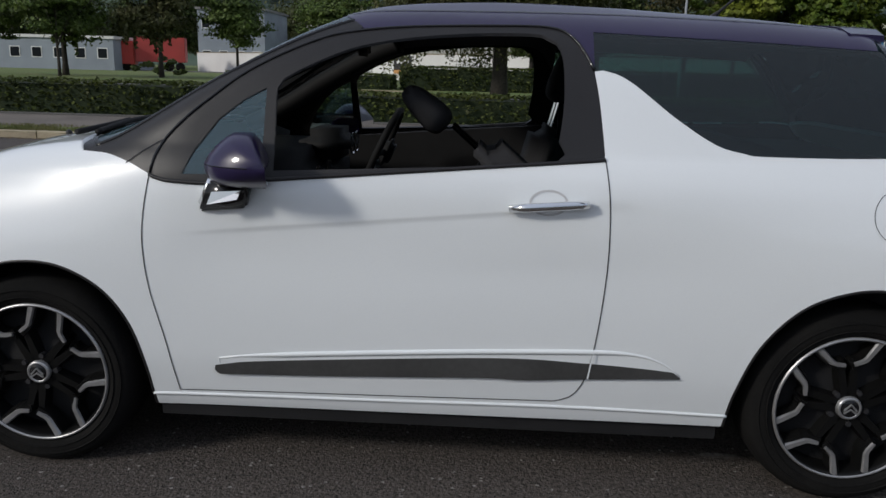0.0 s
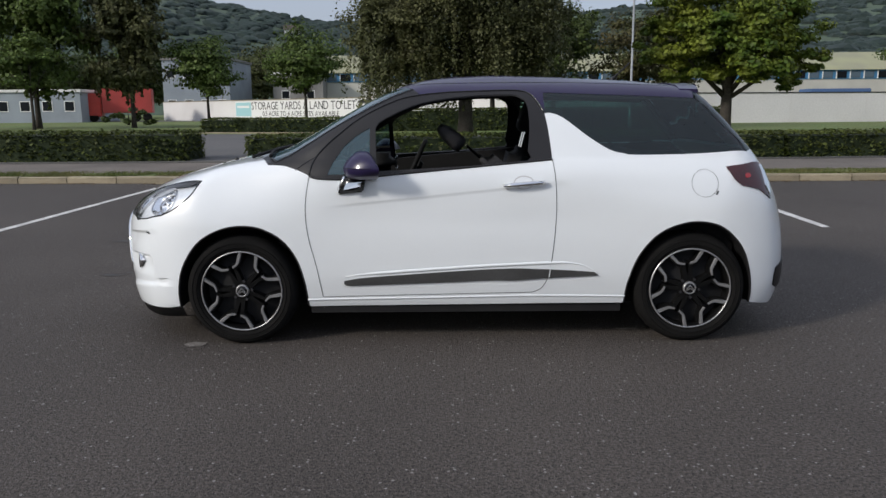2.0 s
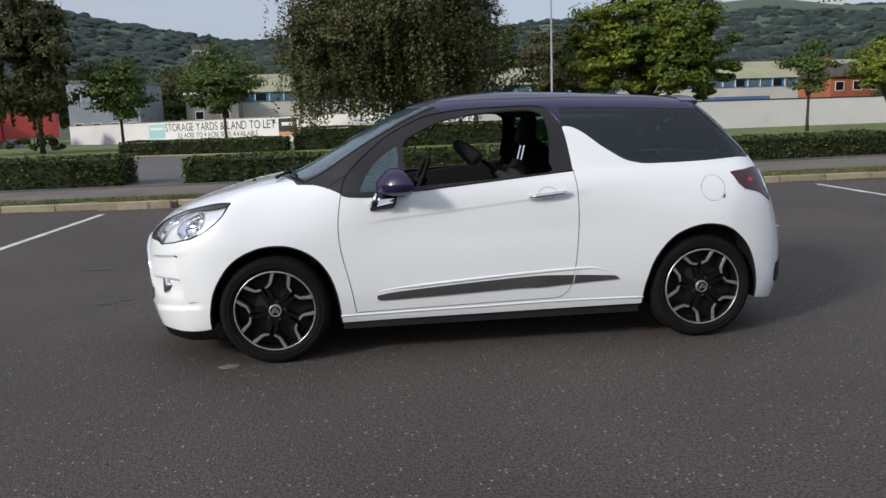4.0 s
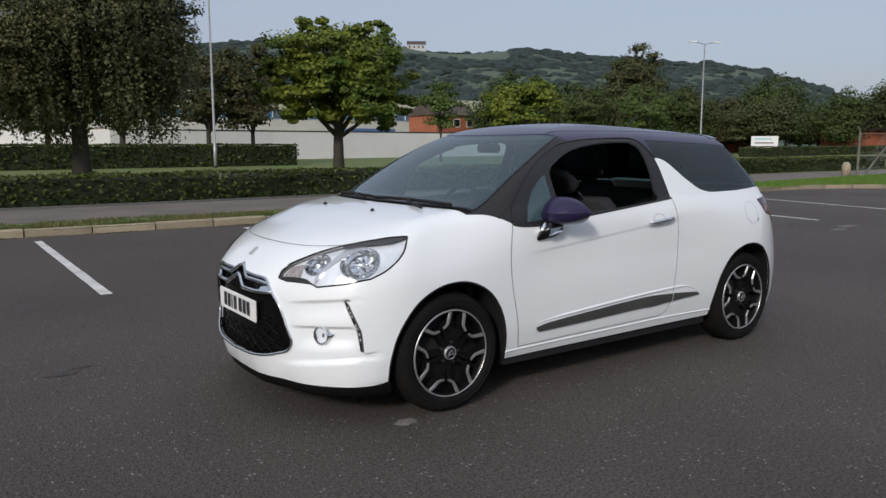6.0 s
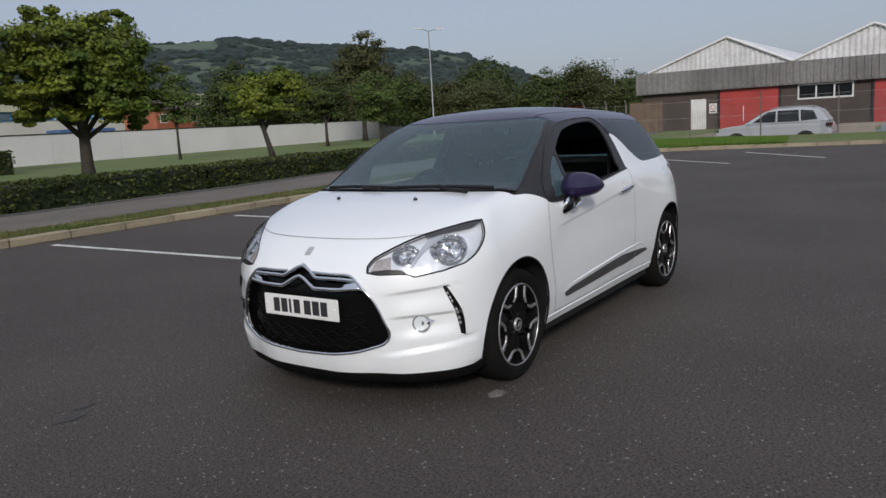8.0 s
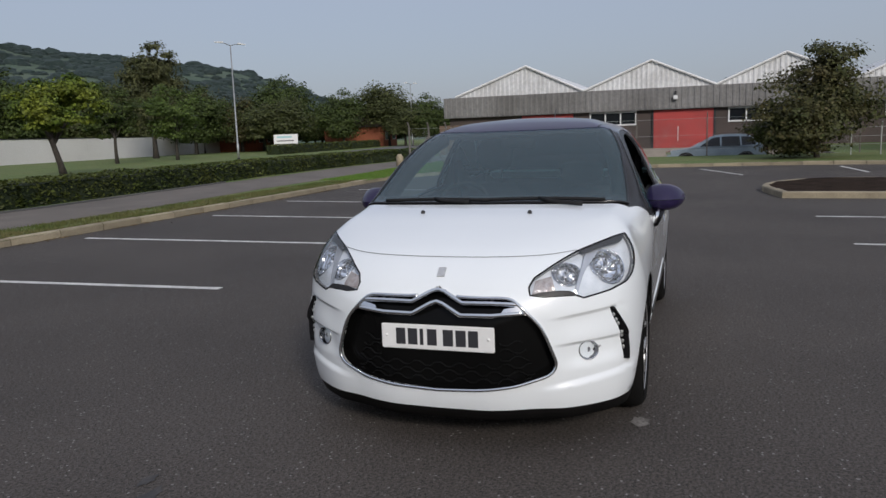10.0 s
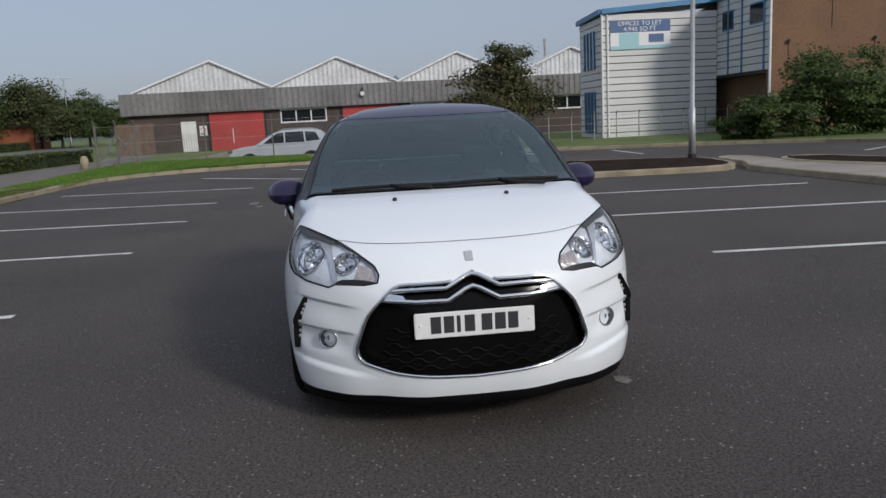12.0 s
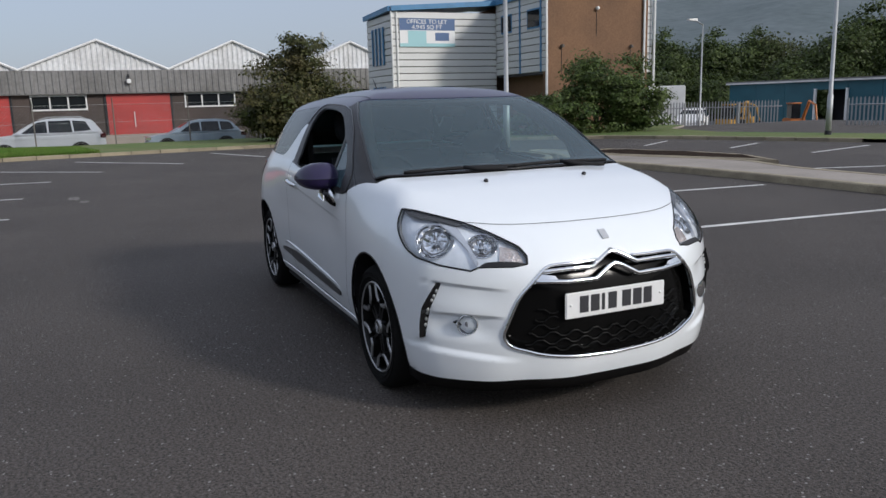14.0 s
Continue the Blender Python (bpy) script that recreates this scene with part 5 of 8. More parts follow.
for sg in (-1, 1):

    def half(name, loop, way, material, label="", **more):
        return panel(name, loop, way, material, car, label, side=sg, **more)

    def both(line):
        return np.asarray(line) * np.array([1, sg, 1])

    half("front_wing", np.concatenate([hl_out[::-1][:-1], wing_front[:-1], arch_f[:-1], line3([tuple(arch_f[-1])] + [tuple(door_front[0])], 0.02)[:-1], door_front[:-1], wing_top[:-1], edge_bonnet[::-1][:-1]]), (0.12, -1, -0.25), PAINT_WHITE)
    door = half("door", np.concatenate([door_low[:-1], door_rear[:-1], belt[::-1][:-1], door_front[::-1][:-1]]), (0, -1, 0), PAINT_WHITE, creases=[np.array(S(*[(x, 0.867 + 0.097 * (x - 0.2) + off) for x in np.linspace(-0.80, 0.44, 50)])) for off in (-0.032, -0.020, -0.012, -0.006, 0.002)])
    half("rear_quarter", np.concatenate([door_low[::-1], sill_low[:1], sill_low[1:-1], arch_r[:-1], tail_edge[::-1][:-1], fin[::-1][:-1], b_edge[::-1][:-1], door_rear[::-1][:-1]]), (0, -1, -0.05), PAINT_WHITE, "white rear quarter with the sill")
    half("inner_door_skin", np.concatenate([door_low[:-1], door_rear[:-1], belt[::-1][:-1], door_front[::-1][:-1]]), (0, -1, 0), TRIM_IN, "", lift=-0.014, flange=0, grid=0.06)
    half("inner_quarter_skin", np.concatenate([door_low[::-1], sill_low[:1], sill_low[1:-1], arch_r[:-1], tail_edge[::-1][:-1], fin[::-1][:-1], b_edge[::-1][:-1], door_rear[::-1][:-1]]), (0, -1, -0.05), TRIM_IN, "", lift=-0.014, flange=0, grid=0.06)
    # dark frame round the side window
    opening = line3(S((-0.478, 0.957), (-0.483, 1.08), (-0.486, 1.185), (-0.470, 1.212), (-0.379, 1.262), (-0.256, 1.311), (-0.101, 1.340), (0.06, 1.355), (0.20, 1.360), (0.283, 1.357), (0.325, 1.335), (0.345, 1.288), (0.349, 1.169), (0.336, 1.06), (0.328, 1.004), (-0.056, 0.978)), 0.03)
    vent = line3(S((-0.742, 0.940), (-0.710, 1.012), (-0.652, 1.092), (-0.585, 1.148), (-0.517, 1.186), (-0.515, 1.05), (-0.517, 0.945)), 0.03, True)
    half("window_frame", np.concatenate([belt[:-1], b_edge[:-1], frame_top[::-1][:-1]]), (0, -1, -0.15), PLASTIC, "satin black window frame", holes=(opening, vent))
    half("quarter_light", vent, (0, -1, -0.1), GLASS_QUARTER, "small fixed front side pane", lift=-0.004, flange=0)
    half("side_glass", np.concatenate([fin[:-1], glass_rear[::-1][:-1], roof_side[::-1], frame_top[-1:-3:-1]]), (0, -1, -0.2), GLASS_DARK, "dark tinted rear side window", lift=-0.002)
    # pillar between windscreen and door
    half("pillar", np.concatenate([screen_side[:-1], line3([tuple(screen_side[-1]), tuple(frame_top[np.argmin(np.abs(frame_top[:, 0] + 0.25))])], 0.02)[:-1], frame_top[:np.argmin(np.abs(frame_top[:, 0] + 0.25))][::-1][:-1], wing_top[:-1], line3([tuple(wing_top[-1]), tuple(screen_side[0])], 0.02)[:-1]]), (0.35, -1, -0.6), PLASTIC, "dark windscreen pillar")
    ribbon("door_joint", both(np.concatenate([door_front[::-1], door_low[1:], door_rear[1:]])), 0.0032, SEAM, car)
    ribbon("pillar_joint", both(line3(S((-0.915, 0.963), (-0.86, 1.002), (-0.812, 1.030)), 0.02)), 0.004, GLOSS_BLACK, car)
    bead("window_seal", both(belt), 0.006, PLASTIC, car, 0.002)
    bead("frame_joint", both(frame_top), 0.004, GLOSS_BLACK, car, 0.001)
    # wheel arch linings
    for arch, inner_name in ((arch_f, "arch_liner"), (arch_r, "arch_liner")):
        a = both(arch) - grad(both(arch)) * 0.004
        b = a.copy()
        b[:, 1] = sg * 0.52
        k = len(a)
        obj(inner_name, np.concatenate([a, b]), [(i, i + 1, k + i + 1, k + i) for i in range(k - 1)] + [tuple(range(k, 2 * k))], TRIM_IN, car, smooth=False)
        bead("arch_lip", both(arch), 0.006, PLASTIC, car, -0.004)
    # lower side moulding: a white raised rib over a grey strip
    rib = line3(S((-0.672, 0.338), (-0.651, 0.369), (-0.591, 0.394), (0.0, 0.436), (0.444, 0.456), (0.592, 0.452), (0.675, 0.425), (0.722, 0.39)))
    v, f = tube([tuple(q) for q in both(rib) - grad(both(rib)) * 0.002], [0.0025 + 0.0065 * min(1.0, 5.0 * q, 5.0 * (1 - q)) for q in np.linspace(0, 1, len(rib))], 8)
    obj("moulding_rib", v, f, PAINT_WHITE, car, smooth=True)
    bead("sill_ridge", both(line3(S((-0.872, 0.250), (-0.23, 0.260), (0.36, 0.268), (0.876, 0.262)))), 0.006, PAINT_WHITE, car, -0.001)
    strip_top = line3(S((-0.66, 0.34), (-0.591, 0.374), (0.132, 0.423), (0.444, 0.42), (0.70, 0.403), (0.722, 0.388)))
    strip_low = line3(S((0.722, 0.386), (0.444, 0.372), (0.263, 0.360), (0.131, 0.361), (-0.30, 0.345), (-0.66, 0.334)))
    half("rubbing_strip", np.concatenate([strip_top[:-1], strip_low[:-1]]), (0, -1, 0), DARK_TRIM, "dark grey rubbing strip", lift=0.008, flange=0.012, grid=0.02)
    ribbon("strip_gap", both(line3(S((0.4635, 0.458), (0.459, 0.43), (0.452, 0.374)), 0.01)), 0.005, PAINT_WHITE, car, lift=0.0095)
    # tail lamp
    half("tail_lamp", line3(LAMP + LAMP[:1], 0.015, True)[:-1], (0, -1, 0), RED_LENS, "dark red tail lamp", lift=0.006, flange=0.02, grid=0.02)
    half("tail_lamp_rim", line3(S((1.615, 0.968), (1.645, 0.955), (1.668, 0.87), (1.672, 0.81), (1.64, 0.86), (1.625, 0.92), (1.615, 0.968)), 0.012)[:-1], (0, -1, 0), CHROME, "silver edge of the tail lamp", lift=0.010, flange=0.006, grid=0.02)
    half("tail_reflector", line3(S(*[(1.525 + 0.018 * math.cos(a), 0.917 + 0.013 * math.sin(a)) for a in np.linspace(0, 2 * math.pi, 13)]), 0.008)[:-1], (0, -1, 0), mat("red_reflector", (0.42, 0.012, 0.015), 0.2, coat=1.0, color2=(0.30, 0.008, 0.010), big=60), "small bright red reflector", lift=0.008, flange=0.002, grid=0.02)
    if sg < 0:
        cap = [(1.282 + 0.072 * math.cos(a), 0.882 + 0.072 * math.sin(a)) for a in np.linspace(0, 2 * math.pi, 41)]
        ribbon("flap_notch", both(line3(S((1.352, 0.842), (1.346, 0.830), (1.340, 0.822)), 0.01)), 0.010, SEAM, car)
        ribbon("fuel_flap_joint", both(line3(S(*cap), 0.02)), 0.0018, SEAM, car)
    # door handle
    hc = both(S((0.20, 0.876), (0.25, 0.882), (0.37, 0.892), (0.42, 0.894)))
    hv = [tuple(q + np.array([0, sg * o, 0])) for q, o in zip(hc, (0.014, 0.026, 0.026, 0.016))]
    v, f = tube(hv, [0.011, 0.013, 0.013, 0.012], 10)
    handle = obj("handle", v, f, CHROME, door, "chrome door handle", smooth=True)
    lock = [tuple(q + np.array([0, sg * 0.0265, 0])) for q in both(S((0.398, 0.8935)))]
    obj("lock", *tube([lock[0], (lock[0][0], lock[0][1] + sg * 0.004, lock[0][2])], 0.009, 12), DARK_METAL, handle, "round key lock")
    # flat door here; a grey ring paints the shade at the handle recess
    cup = [(0.31 + 0.052 * math.cos(a), 0.893 + 0.034 * math.sin(a)) for a in np.linspace(0, 2 * math.pi, 25)]
    ribbon("handle_cup", both(line3(S(*cup), 0.02)), 0.006, mat("cup_shade", (0.55, 0.55, 0.56), 0.4, color2=(0.5, 0.5, 0.51), big=9), door)
    # mirror: a pod lofted from the door outwards, flat behind, on a slanting foot
    # its sections: a cap that falls away forwards above a crease, a rounder bowl below, the glass turned inwards
    pod_s = [0.0, 0.08, 0.2, 0.4, 0.6, 0.78, 0.90, 0.97, 1.0]
    pod_up = [0.052, 0.070, 0.080, 0.084, 0.080, 0.066, 0.046, 0.026, 0.012]
    pod_dn = [0.040, 0.056, 0.065, 0.068, 0.065, 0.055, 0.038, 0.020, 0.009]
    pod_fore = [-0.606, -0.630, -0.643, -0.648, -0.640, -0.614, -0.575, -0.528, -0.496]
    cap_line = [(0.0, 0.0), (0.09, 0.32), (0.22, 0.63), (0.37, 0.88), (0.47, 0.98), (0.57, 1.0), (0.70, 1.0), (0.77, 0.97), (0.84, 0.82), (0.94, 0.40), (1.0, 0.0)]
    bowl_line = [(1.0, -0.5), (1.0, -0.93), (0.97, -1.0), (0.60, -1.0), (0.36, -0.96), (0.17, -0.84), (0.06, -0.62), (0.01, -0.32)]
    ring_line = cap_line + bowl_line
    n_r, pod_v = len(ring_line), []
    aft = [-0.494 + 0.046 * q for q in pod_s]
    for q, up_, dn_, xf, xa in zip(pod_s, pod_up, pod_dn, pod_fore, aft):
        pod_v += [(xf + (xa - xf) * u, sg * (0.798 + 0.212 * q), 0.985 + w * (up_ if w > 0 else dn_)) for u, w in ring_line]
    pod_f = [(r * n_r + k, r * n_r + (k + 1) % n_r, (r + 1) * n_r + (k + 1) % n_r, (r + 1) * n_r + k) for r in range(len(pod_s) - 1) for k in range(n_r)]
    pod_f += [tuple(range(n_r)), tuple(range((len(pod_s) - 1) * n_r, len(pod_s) * n_r))]
    mirror = obj("mirror", pod_v, pod_f, PAINT_BLUE, car, "dark violet door mirror", smooth=True)
    bm = bmesh.new()
    bm.from_mesh(mirror.data)
    bmesh.ops.recalc_face_normals(bm, faces=bm.faces)
    for e in bm.edges:
        k0, k1 = sorted(v.index % n_r for v in e.verts)
        e.smooth = not (k0 == k1 and k0 in (0, 10, 12)) and e.calc_face_angle(0.0) < 1.0
    bm.to_mesh(mirror.data)
    bm.free()
    split = [(pod_fore[r] + 0.0005, sg * (0.798 + 0.212 * pod_s[r]), 0.984) for r in range(9)]
    obj("mirror_joint", *tube(split, 0.0016, 5), GLOSS_BLACK, mirror)
    gl_v = [(aft[r] + 0.0008, sg * (0.798 + 0.212 * pod_s[r]), z) for r in range(1, 8) for z in (0.985 - pod_dn[r] * 0.85, 0.984)]
    obj("mirror_glass", gl_v, [(2 * i, 2 * i + 1, 2 * i + 3, 2 * i + 2) for i in range(6)], CHROME, mirror, "mirror glass")
    foot_top = [(-0.648, 0.838), (-0.530, 0.838), (-0.530, 0.905), (-0.640, 0.905)]
    foot_low = [(-0.694, 0.810), (-0.548, 0.810), (-0.548, 0.866), (-0.686, 0.866)]
    f_v = [(x, sg * y, 0.930) for x, y in foot_top] + [(x, sg * y, 0.838 + 0.10 * (x + 0.68)) for x, y in foot_low]
    bm = bmesh.new()
    bm.from_mesh(mesh_of("foot", f_v, [(0, 1, 2, 3), (7, 6, 5, 4), (0, 4, 5, 1), (1, 5, 6, 2), (2, 6, 7, 3), (3, 7, 4, 0)]))
    bmesh.ops.recalc_face_normals(bm, faces=bm.faces)
    bmesh.ops.bevel(bm, geom=bm.edges[:], offset=0.008, segments=2, affect="EDGES")
    foot = part("mirror_foot", bm, GLOSS_BLACK, mirror, "gloss black mirror foot", smooth=True)
    c_v = [(-0.632, sg * 0.895, 0.902), (-0.548, sg * 0.897, 0.908), (-0.558, sg * 0.906, 0.884), (-0.646, sg * 0.900, 0.866)]
    c_v += [(x, y + sg * 0.004, z) for x, y, z in c_v]
    bm = bmesh.new()
    bm.from_mesh(mesh_of("plate", c_v, [(0, 1, 2, 3), (7, 6, 5, 4), (0, 4, 5, 1), (1, 5, 6, 2), (2, 6, 7, 3), (3, 7, 4, 0)]))
    bmesh.ops.recalc_face_normals(bm, faces=bm.faces)
    part("foot_inlay", bm, CHROME, mirror, "chrome inlay of the mirror foot")
    v, f = tube([(-0.676, sg * 0.845, 0.860), (-0.658, sg * 0.858, 0.895), (-0.640, sg * 0.870, 0.932)], [0.015, 0.015, 0.012], 10)
    obj("foot_edge", v, f, CHROME, mirror, "chrome front edge of the mirror foot", smooth=True)
    # headlamp: clear lens over a silver housing with two bowls and an amber corner
    lamp = half("headlamp", hl_loop, (0.8, -0.75, -0.35), LENS, "clear headlamp with silver reflectors", grid=0.02, flange=0, lift=0.002)
    lamp.visible_shadow = False
    bowls, rings = [], []
    for (cx, cy, cz), r in (((-1.675, 0.702, 0.790), 0.100), ((-1.815, 0.537, 0.770), 0.068)):
        c = snap(np.array([[cx, cy, cz]]))[0]
        n0 = grad(c[None])[0]
        ea = np.cross(n0, (0, 0, 1.0))
        ea /= np.linalg.norm(ea)
        eb = np.cross(n0, ea)
        a = np.linspace(0, 2 * math.pi, 33)[:-1, None]
        rings.append(snap(c + r * (np.cos(a) * ea + np.sin(a) * eb)))
        bowls.append((c, n0, r))
    v, f, n = panel_mesh(hl_loop, (0.8, -0.75, -0.35), grid=0.02, lift=-0.024, flange=0, side=sg, holes=rings)
    obj("lamp_housing", v, f, LAMP_SILVER, lamp, smooth=True)
    wall_a, wall_b = both(hl_loop), both(hl_loop) - grad(both(hl_loop)) * 0.024
    k = len(hl_loop)
    obj("lamp_wall", np.concatenate([wall_a, wall_b]), [(i, (i + 1) % k, k + (i + 1) % k, k + i) for i in range(k)], LAMP_GREY, lamp)
    bead("lamp_rim", both(hl_loop), 0.0042, GLOSS_BLACK, lamp, -0.001, closed=True)
    half("lamp_brow", np.concatenate([hl_top[:-1], line3([HL[2], (-1.705, 0.592, 0.842), (-1.63, 0.655, 0.856), (-1.53, 0.730, 0.868), HL[0]], 0.015)[:-1]]), (0.5, -0.5, -1), mat("lamp_brow_dark", (0.085, 0.088, 0.095), 0.4, color2=(0.07, 0.073, 0.08), big=9, spec=0.3), "dark grey upper part of the headlamp", grid=0.02, lift=-0.006, flange=0).parent = lamp
    for ring, (c, n0, r) in zip(rings, bowls):
        rim_ = ring - grad(ring) * 0.022
        d = n0 * 0.55 + np.array([-0.55, 0.10, 0.0])
        d /= np.linalg.norm(d)
        mid_ = rim_.mean(0)
        steps = ((0.0, 0.0), (0.12, 0.018), (0.3, 0.032), (0.55, 0.043), (0.8, 0.048), (0.98, 0.050))
        flute = np.array([1.0, 0.92, 0.78, 0.92])[np.arange(32) % 4][:, None]
        v = np.concatenate([rim_ * (1 - q) + mid_ * q - d * h * (flute if 0 < q < 0.9 else 1.0) for q, h in steps])
        f = [(m * 32 + i, m * 32 + (i + 1) % 32, (m + 1) * 32 + (i + 1) % 32, (m + 1) * 32 + i) for m in range(5) for i in range(32)]
        obj("reflector", both(v), f, REFLECTOR, lamp)
        v, f = tube([tuple(q) for q in both(np.concatenate([rim_, rim_[:1]]) + n0 * 0.002)], 0.0035, 6, False)
        obj("bezel", v, f, REFLECTOR, lamp, smooth=True)
        v, f = tube([tuple(q) for q in both(np.concatenate([rim_, rim_[:1]]) * 0.66 + mid_ * 0.34 - d * 0.020)], 0.0030, 6, False)
        obj("inner_ring", v, f, LAMP_GREY, lamp, smooth=True)
        v, f = tube([tuple(q) for q in both(np.array([mid_ - d * 0.048, mid_ - d * 0.022, mid_ - d * 0.012]))], [r * 0.16, r * 0.14, r * 0.04], 10)
        obj("bulb", v, f, REFLECTOR, lamp, smooth=True)
        v, f = tube([tuple(q) for q in both(np.array([mid_ - d * 0.030 + np.array([0, 0, r * 0.30]), mid_ - d * 0.026, mid_ - d * 0.030 - np.array([0, 0, r * 0.42])]))], [r * 0.05, r * 0.10, r * 0.05], 8)
        obj("bulb_shield", v, f, LAMP_GREY, lamp, smooth=True)
    # divider between the bowls, as bright as the rim
    half("divider", line3([(-1.575, 0.668, 0.870), (-1.655, 0.610, 0.869), (-1.78, 0.598, 0.800), (-1.862, 0.585, 0.715), (-1.868, 0.594, 0.694), (-1.80, 0.609, 0.770), (-1.70, 0.638, 0.830), (-1.575, 0.668, 0.870)], 0.015)[:-1], (0.8, -0.6, -0.5), mat("lamp_wedge_silver", (0.62, 0.64, 0.68), 0.18, 0.5, color2=(0.54, 0.56, 0.60), big=9), "silver wedge between the lamp bowls", grid=0.02, lift=-0.012, flange=0.012).parent = lamp
    half("indicator", line3([(-1.922, 0.424, 0.785), (-1.875, 0.485, 0.792), (-1.905, 0.505, 0.715), (-1.955, 0.412, 0.712), (-1.922, 0.424, 0.785)], 0.015, True)[:-1], (1, -0.5, -0.3), AMBER, "amber indicator lens", grid=0.02, lift=-0.018, flange=0).parent = lamp
    half("lamp_gasket", np.concatenate([line3([HL[7], HL[8], HL[9]], 0.015, True)[:-1], line3([HL[9], (-1.887, 0.560, 0.712), (-1.93, 0.47, 0.714), HL[7]], 0.015)[:-1]]), (1, -0.5, -0.2), PLASTIC, "black lower lip of the headlamp", grid=0.02, lift=0.004, flange=0.008).parent = lamp
    # running-light strip and fog lamp in the bumper
    di_ = both(drl_in)
    deep_ = di_ - grad(di_) * 0.012
    k = len(di_)
    w_ = np.sin(np.linspace(0.30, math.pi - 0.45, k))[:, None] ** 0.5
    lip_ = di_ + np.array([0.008, sg * 0.039, 0.0]) * w_
    back_ = both(snap(both(lip_) + np.array([0.085, 0.012, 0.0]), -0.003))
    strip_o = obj("running_light", np.concatenate([di_, deep_, lip_]), [(m * k + i, m * k + i + 1, (m + 1) * k + i + 1, (m + 1) * k + i) for m in range(2) for i in range(k - 1)], GLOSS_BLACK, car, "slim curved dark strip of running lights")
    mid_ = lip_ * 0.6 + back_ * 0.4 + grad(lip_) * 0.004
    fin_o = obj("lamp_fin", np.concatenate([lip_, mid_, back_]), [(m * k + i, m * k + i + 1, (m + 1) * k + i + 1, (m + 1) * k + i)[::-sg] for m in range(2) for i in range(k - 1)], PAINT_WHITE, car, "white lip beside the running lights", smooth=True)
    fin_o.data.normals_split_custom_set_from_vertices([tuple(q) for q in grad(np.concatenate([back_ * 0.5 + lip_ * 0.5, back_, back_]))])
    for m in range(7):
        i = 2 + round(m * (k - 5) / 6)
        q = deep_[i] * 0.68 + lip_[i] * 0.32
        bm = bmesh.new()
        bmesh.ops.create_uvsphere(bm, u_segments=10, v_segments=6, radius=0.0075, matrix=Matrix.Translation(q) @ Matrix.Diagonal((0.7, 1, 1.3, 1)))
        part("led", bm, GALV, strip_o, smooth=True)
    fc = snap(np.array([[-1.861, 0.640, 0.447]]), 0.008)[0]
    fd = grad(fc[None])[0] * 0.6 + np.array([-0.4, 0.0, 0.05])
    fd /= np.linalg.norm(fd)
    rot = Vector(fd).to_track_quat("Z", "Y").to_matrix().to_4x4()
    fog = thing("fog_lamp", "round clear fog lamp with a chrome surround", "")
    fog.parent = car
    fm = Matrix.Diagonal((1, sg, 1, 1)) @ Matrix.Translation(fc) @ rot
    for nm, prof, m_ in (("surround", [(0.046, -0.012), (0.045, 0.005), (0.042, 0.008), (0.039, 0.004)], CHROME), ("bowl", [(0.039, 0.004), (0.032, -0.022), (0.015, -0.036), (0.001, -0.040)], FOG_METAL), ("glass", [(0.040, 0.006), (0.025, 0.010), (0.001, 0.012)], LENS)):
        v, f = [], []
        for r, h in prof:
            v += [tuple(fm @ Vector((r * math.cos(a), r * math.sin(a), h * (1.0 if nm != "bowl" or h > 0 or (q_ // 2) % 2 else 0.55)))) for q_, a in enumerate(np.linspace(0, 2 * math.pi, 24, endpoint=False))]
        for i in range(len(prof) - 1):
            f += [(i * 24 + k, i * 24 + (k + 1) % 24, (i + 1) * 24 + (k + 1) % 24, (i + 1) * 24 + k) for k in range(24)]
        obj(nm, v, f, m_, fog, smooth=nm != "bowl")
    for nm, h0, h1, r0, m_ in (("bulb", -0.036, -0.014, 0.008, REFLECTOR), ("bulb_cap", -0.013, -0.008, 0.012, LAMP_GREY)):
        obj(nm, *tube([tuple(fm @ Vector((0, 0, h0))), tuple(fm @ Vector((0, 0, h1)))], r0, 8), m_, fog)
    n0 = grad(fc[None])[0]
    beak = np.array([fc + n0 * 0.004 + [0.012, 0.020, 0.030], fc + n0 * 0.006 + [0.022, 0.038, 0.004], fc + n0 * 0.003 + [0.018, 0.030, -0.018], snap(np.array([[-1.815, 0.692, 0.454]]), 0.003)[0], fc + [0.040, 0.026, 0.0]])
    v, f = both(beak), [(0, 1, 3), (1, 2, 3), (0, 3, 4), (2, 4, 3), (0, 4, 2, 1)]
    obj("fog_wing", v, f if sg > 0 else [tuple(reversed(q)) for q in f], CHROME, fog, "bright pointed tip beside the fog lamp")

# bonnet, bumper, screen, roof, tail
def mirror_loop(line):
    """A line from the middle outwards, joined to its mirror image, from one side to the other."""
    return np.concatenate([flip(line)[::-1][:-1], np.asarray(line)])


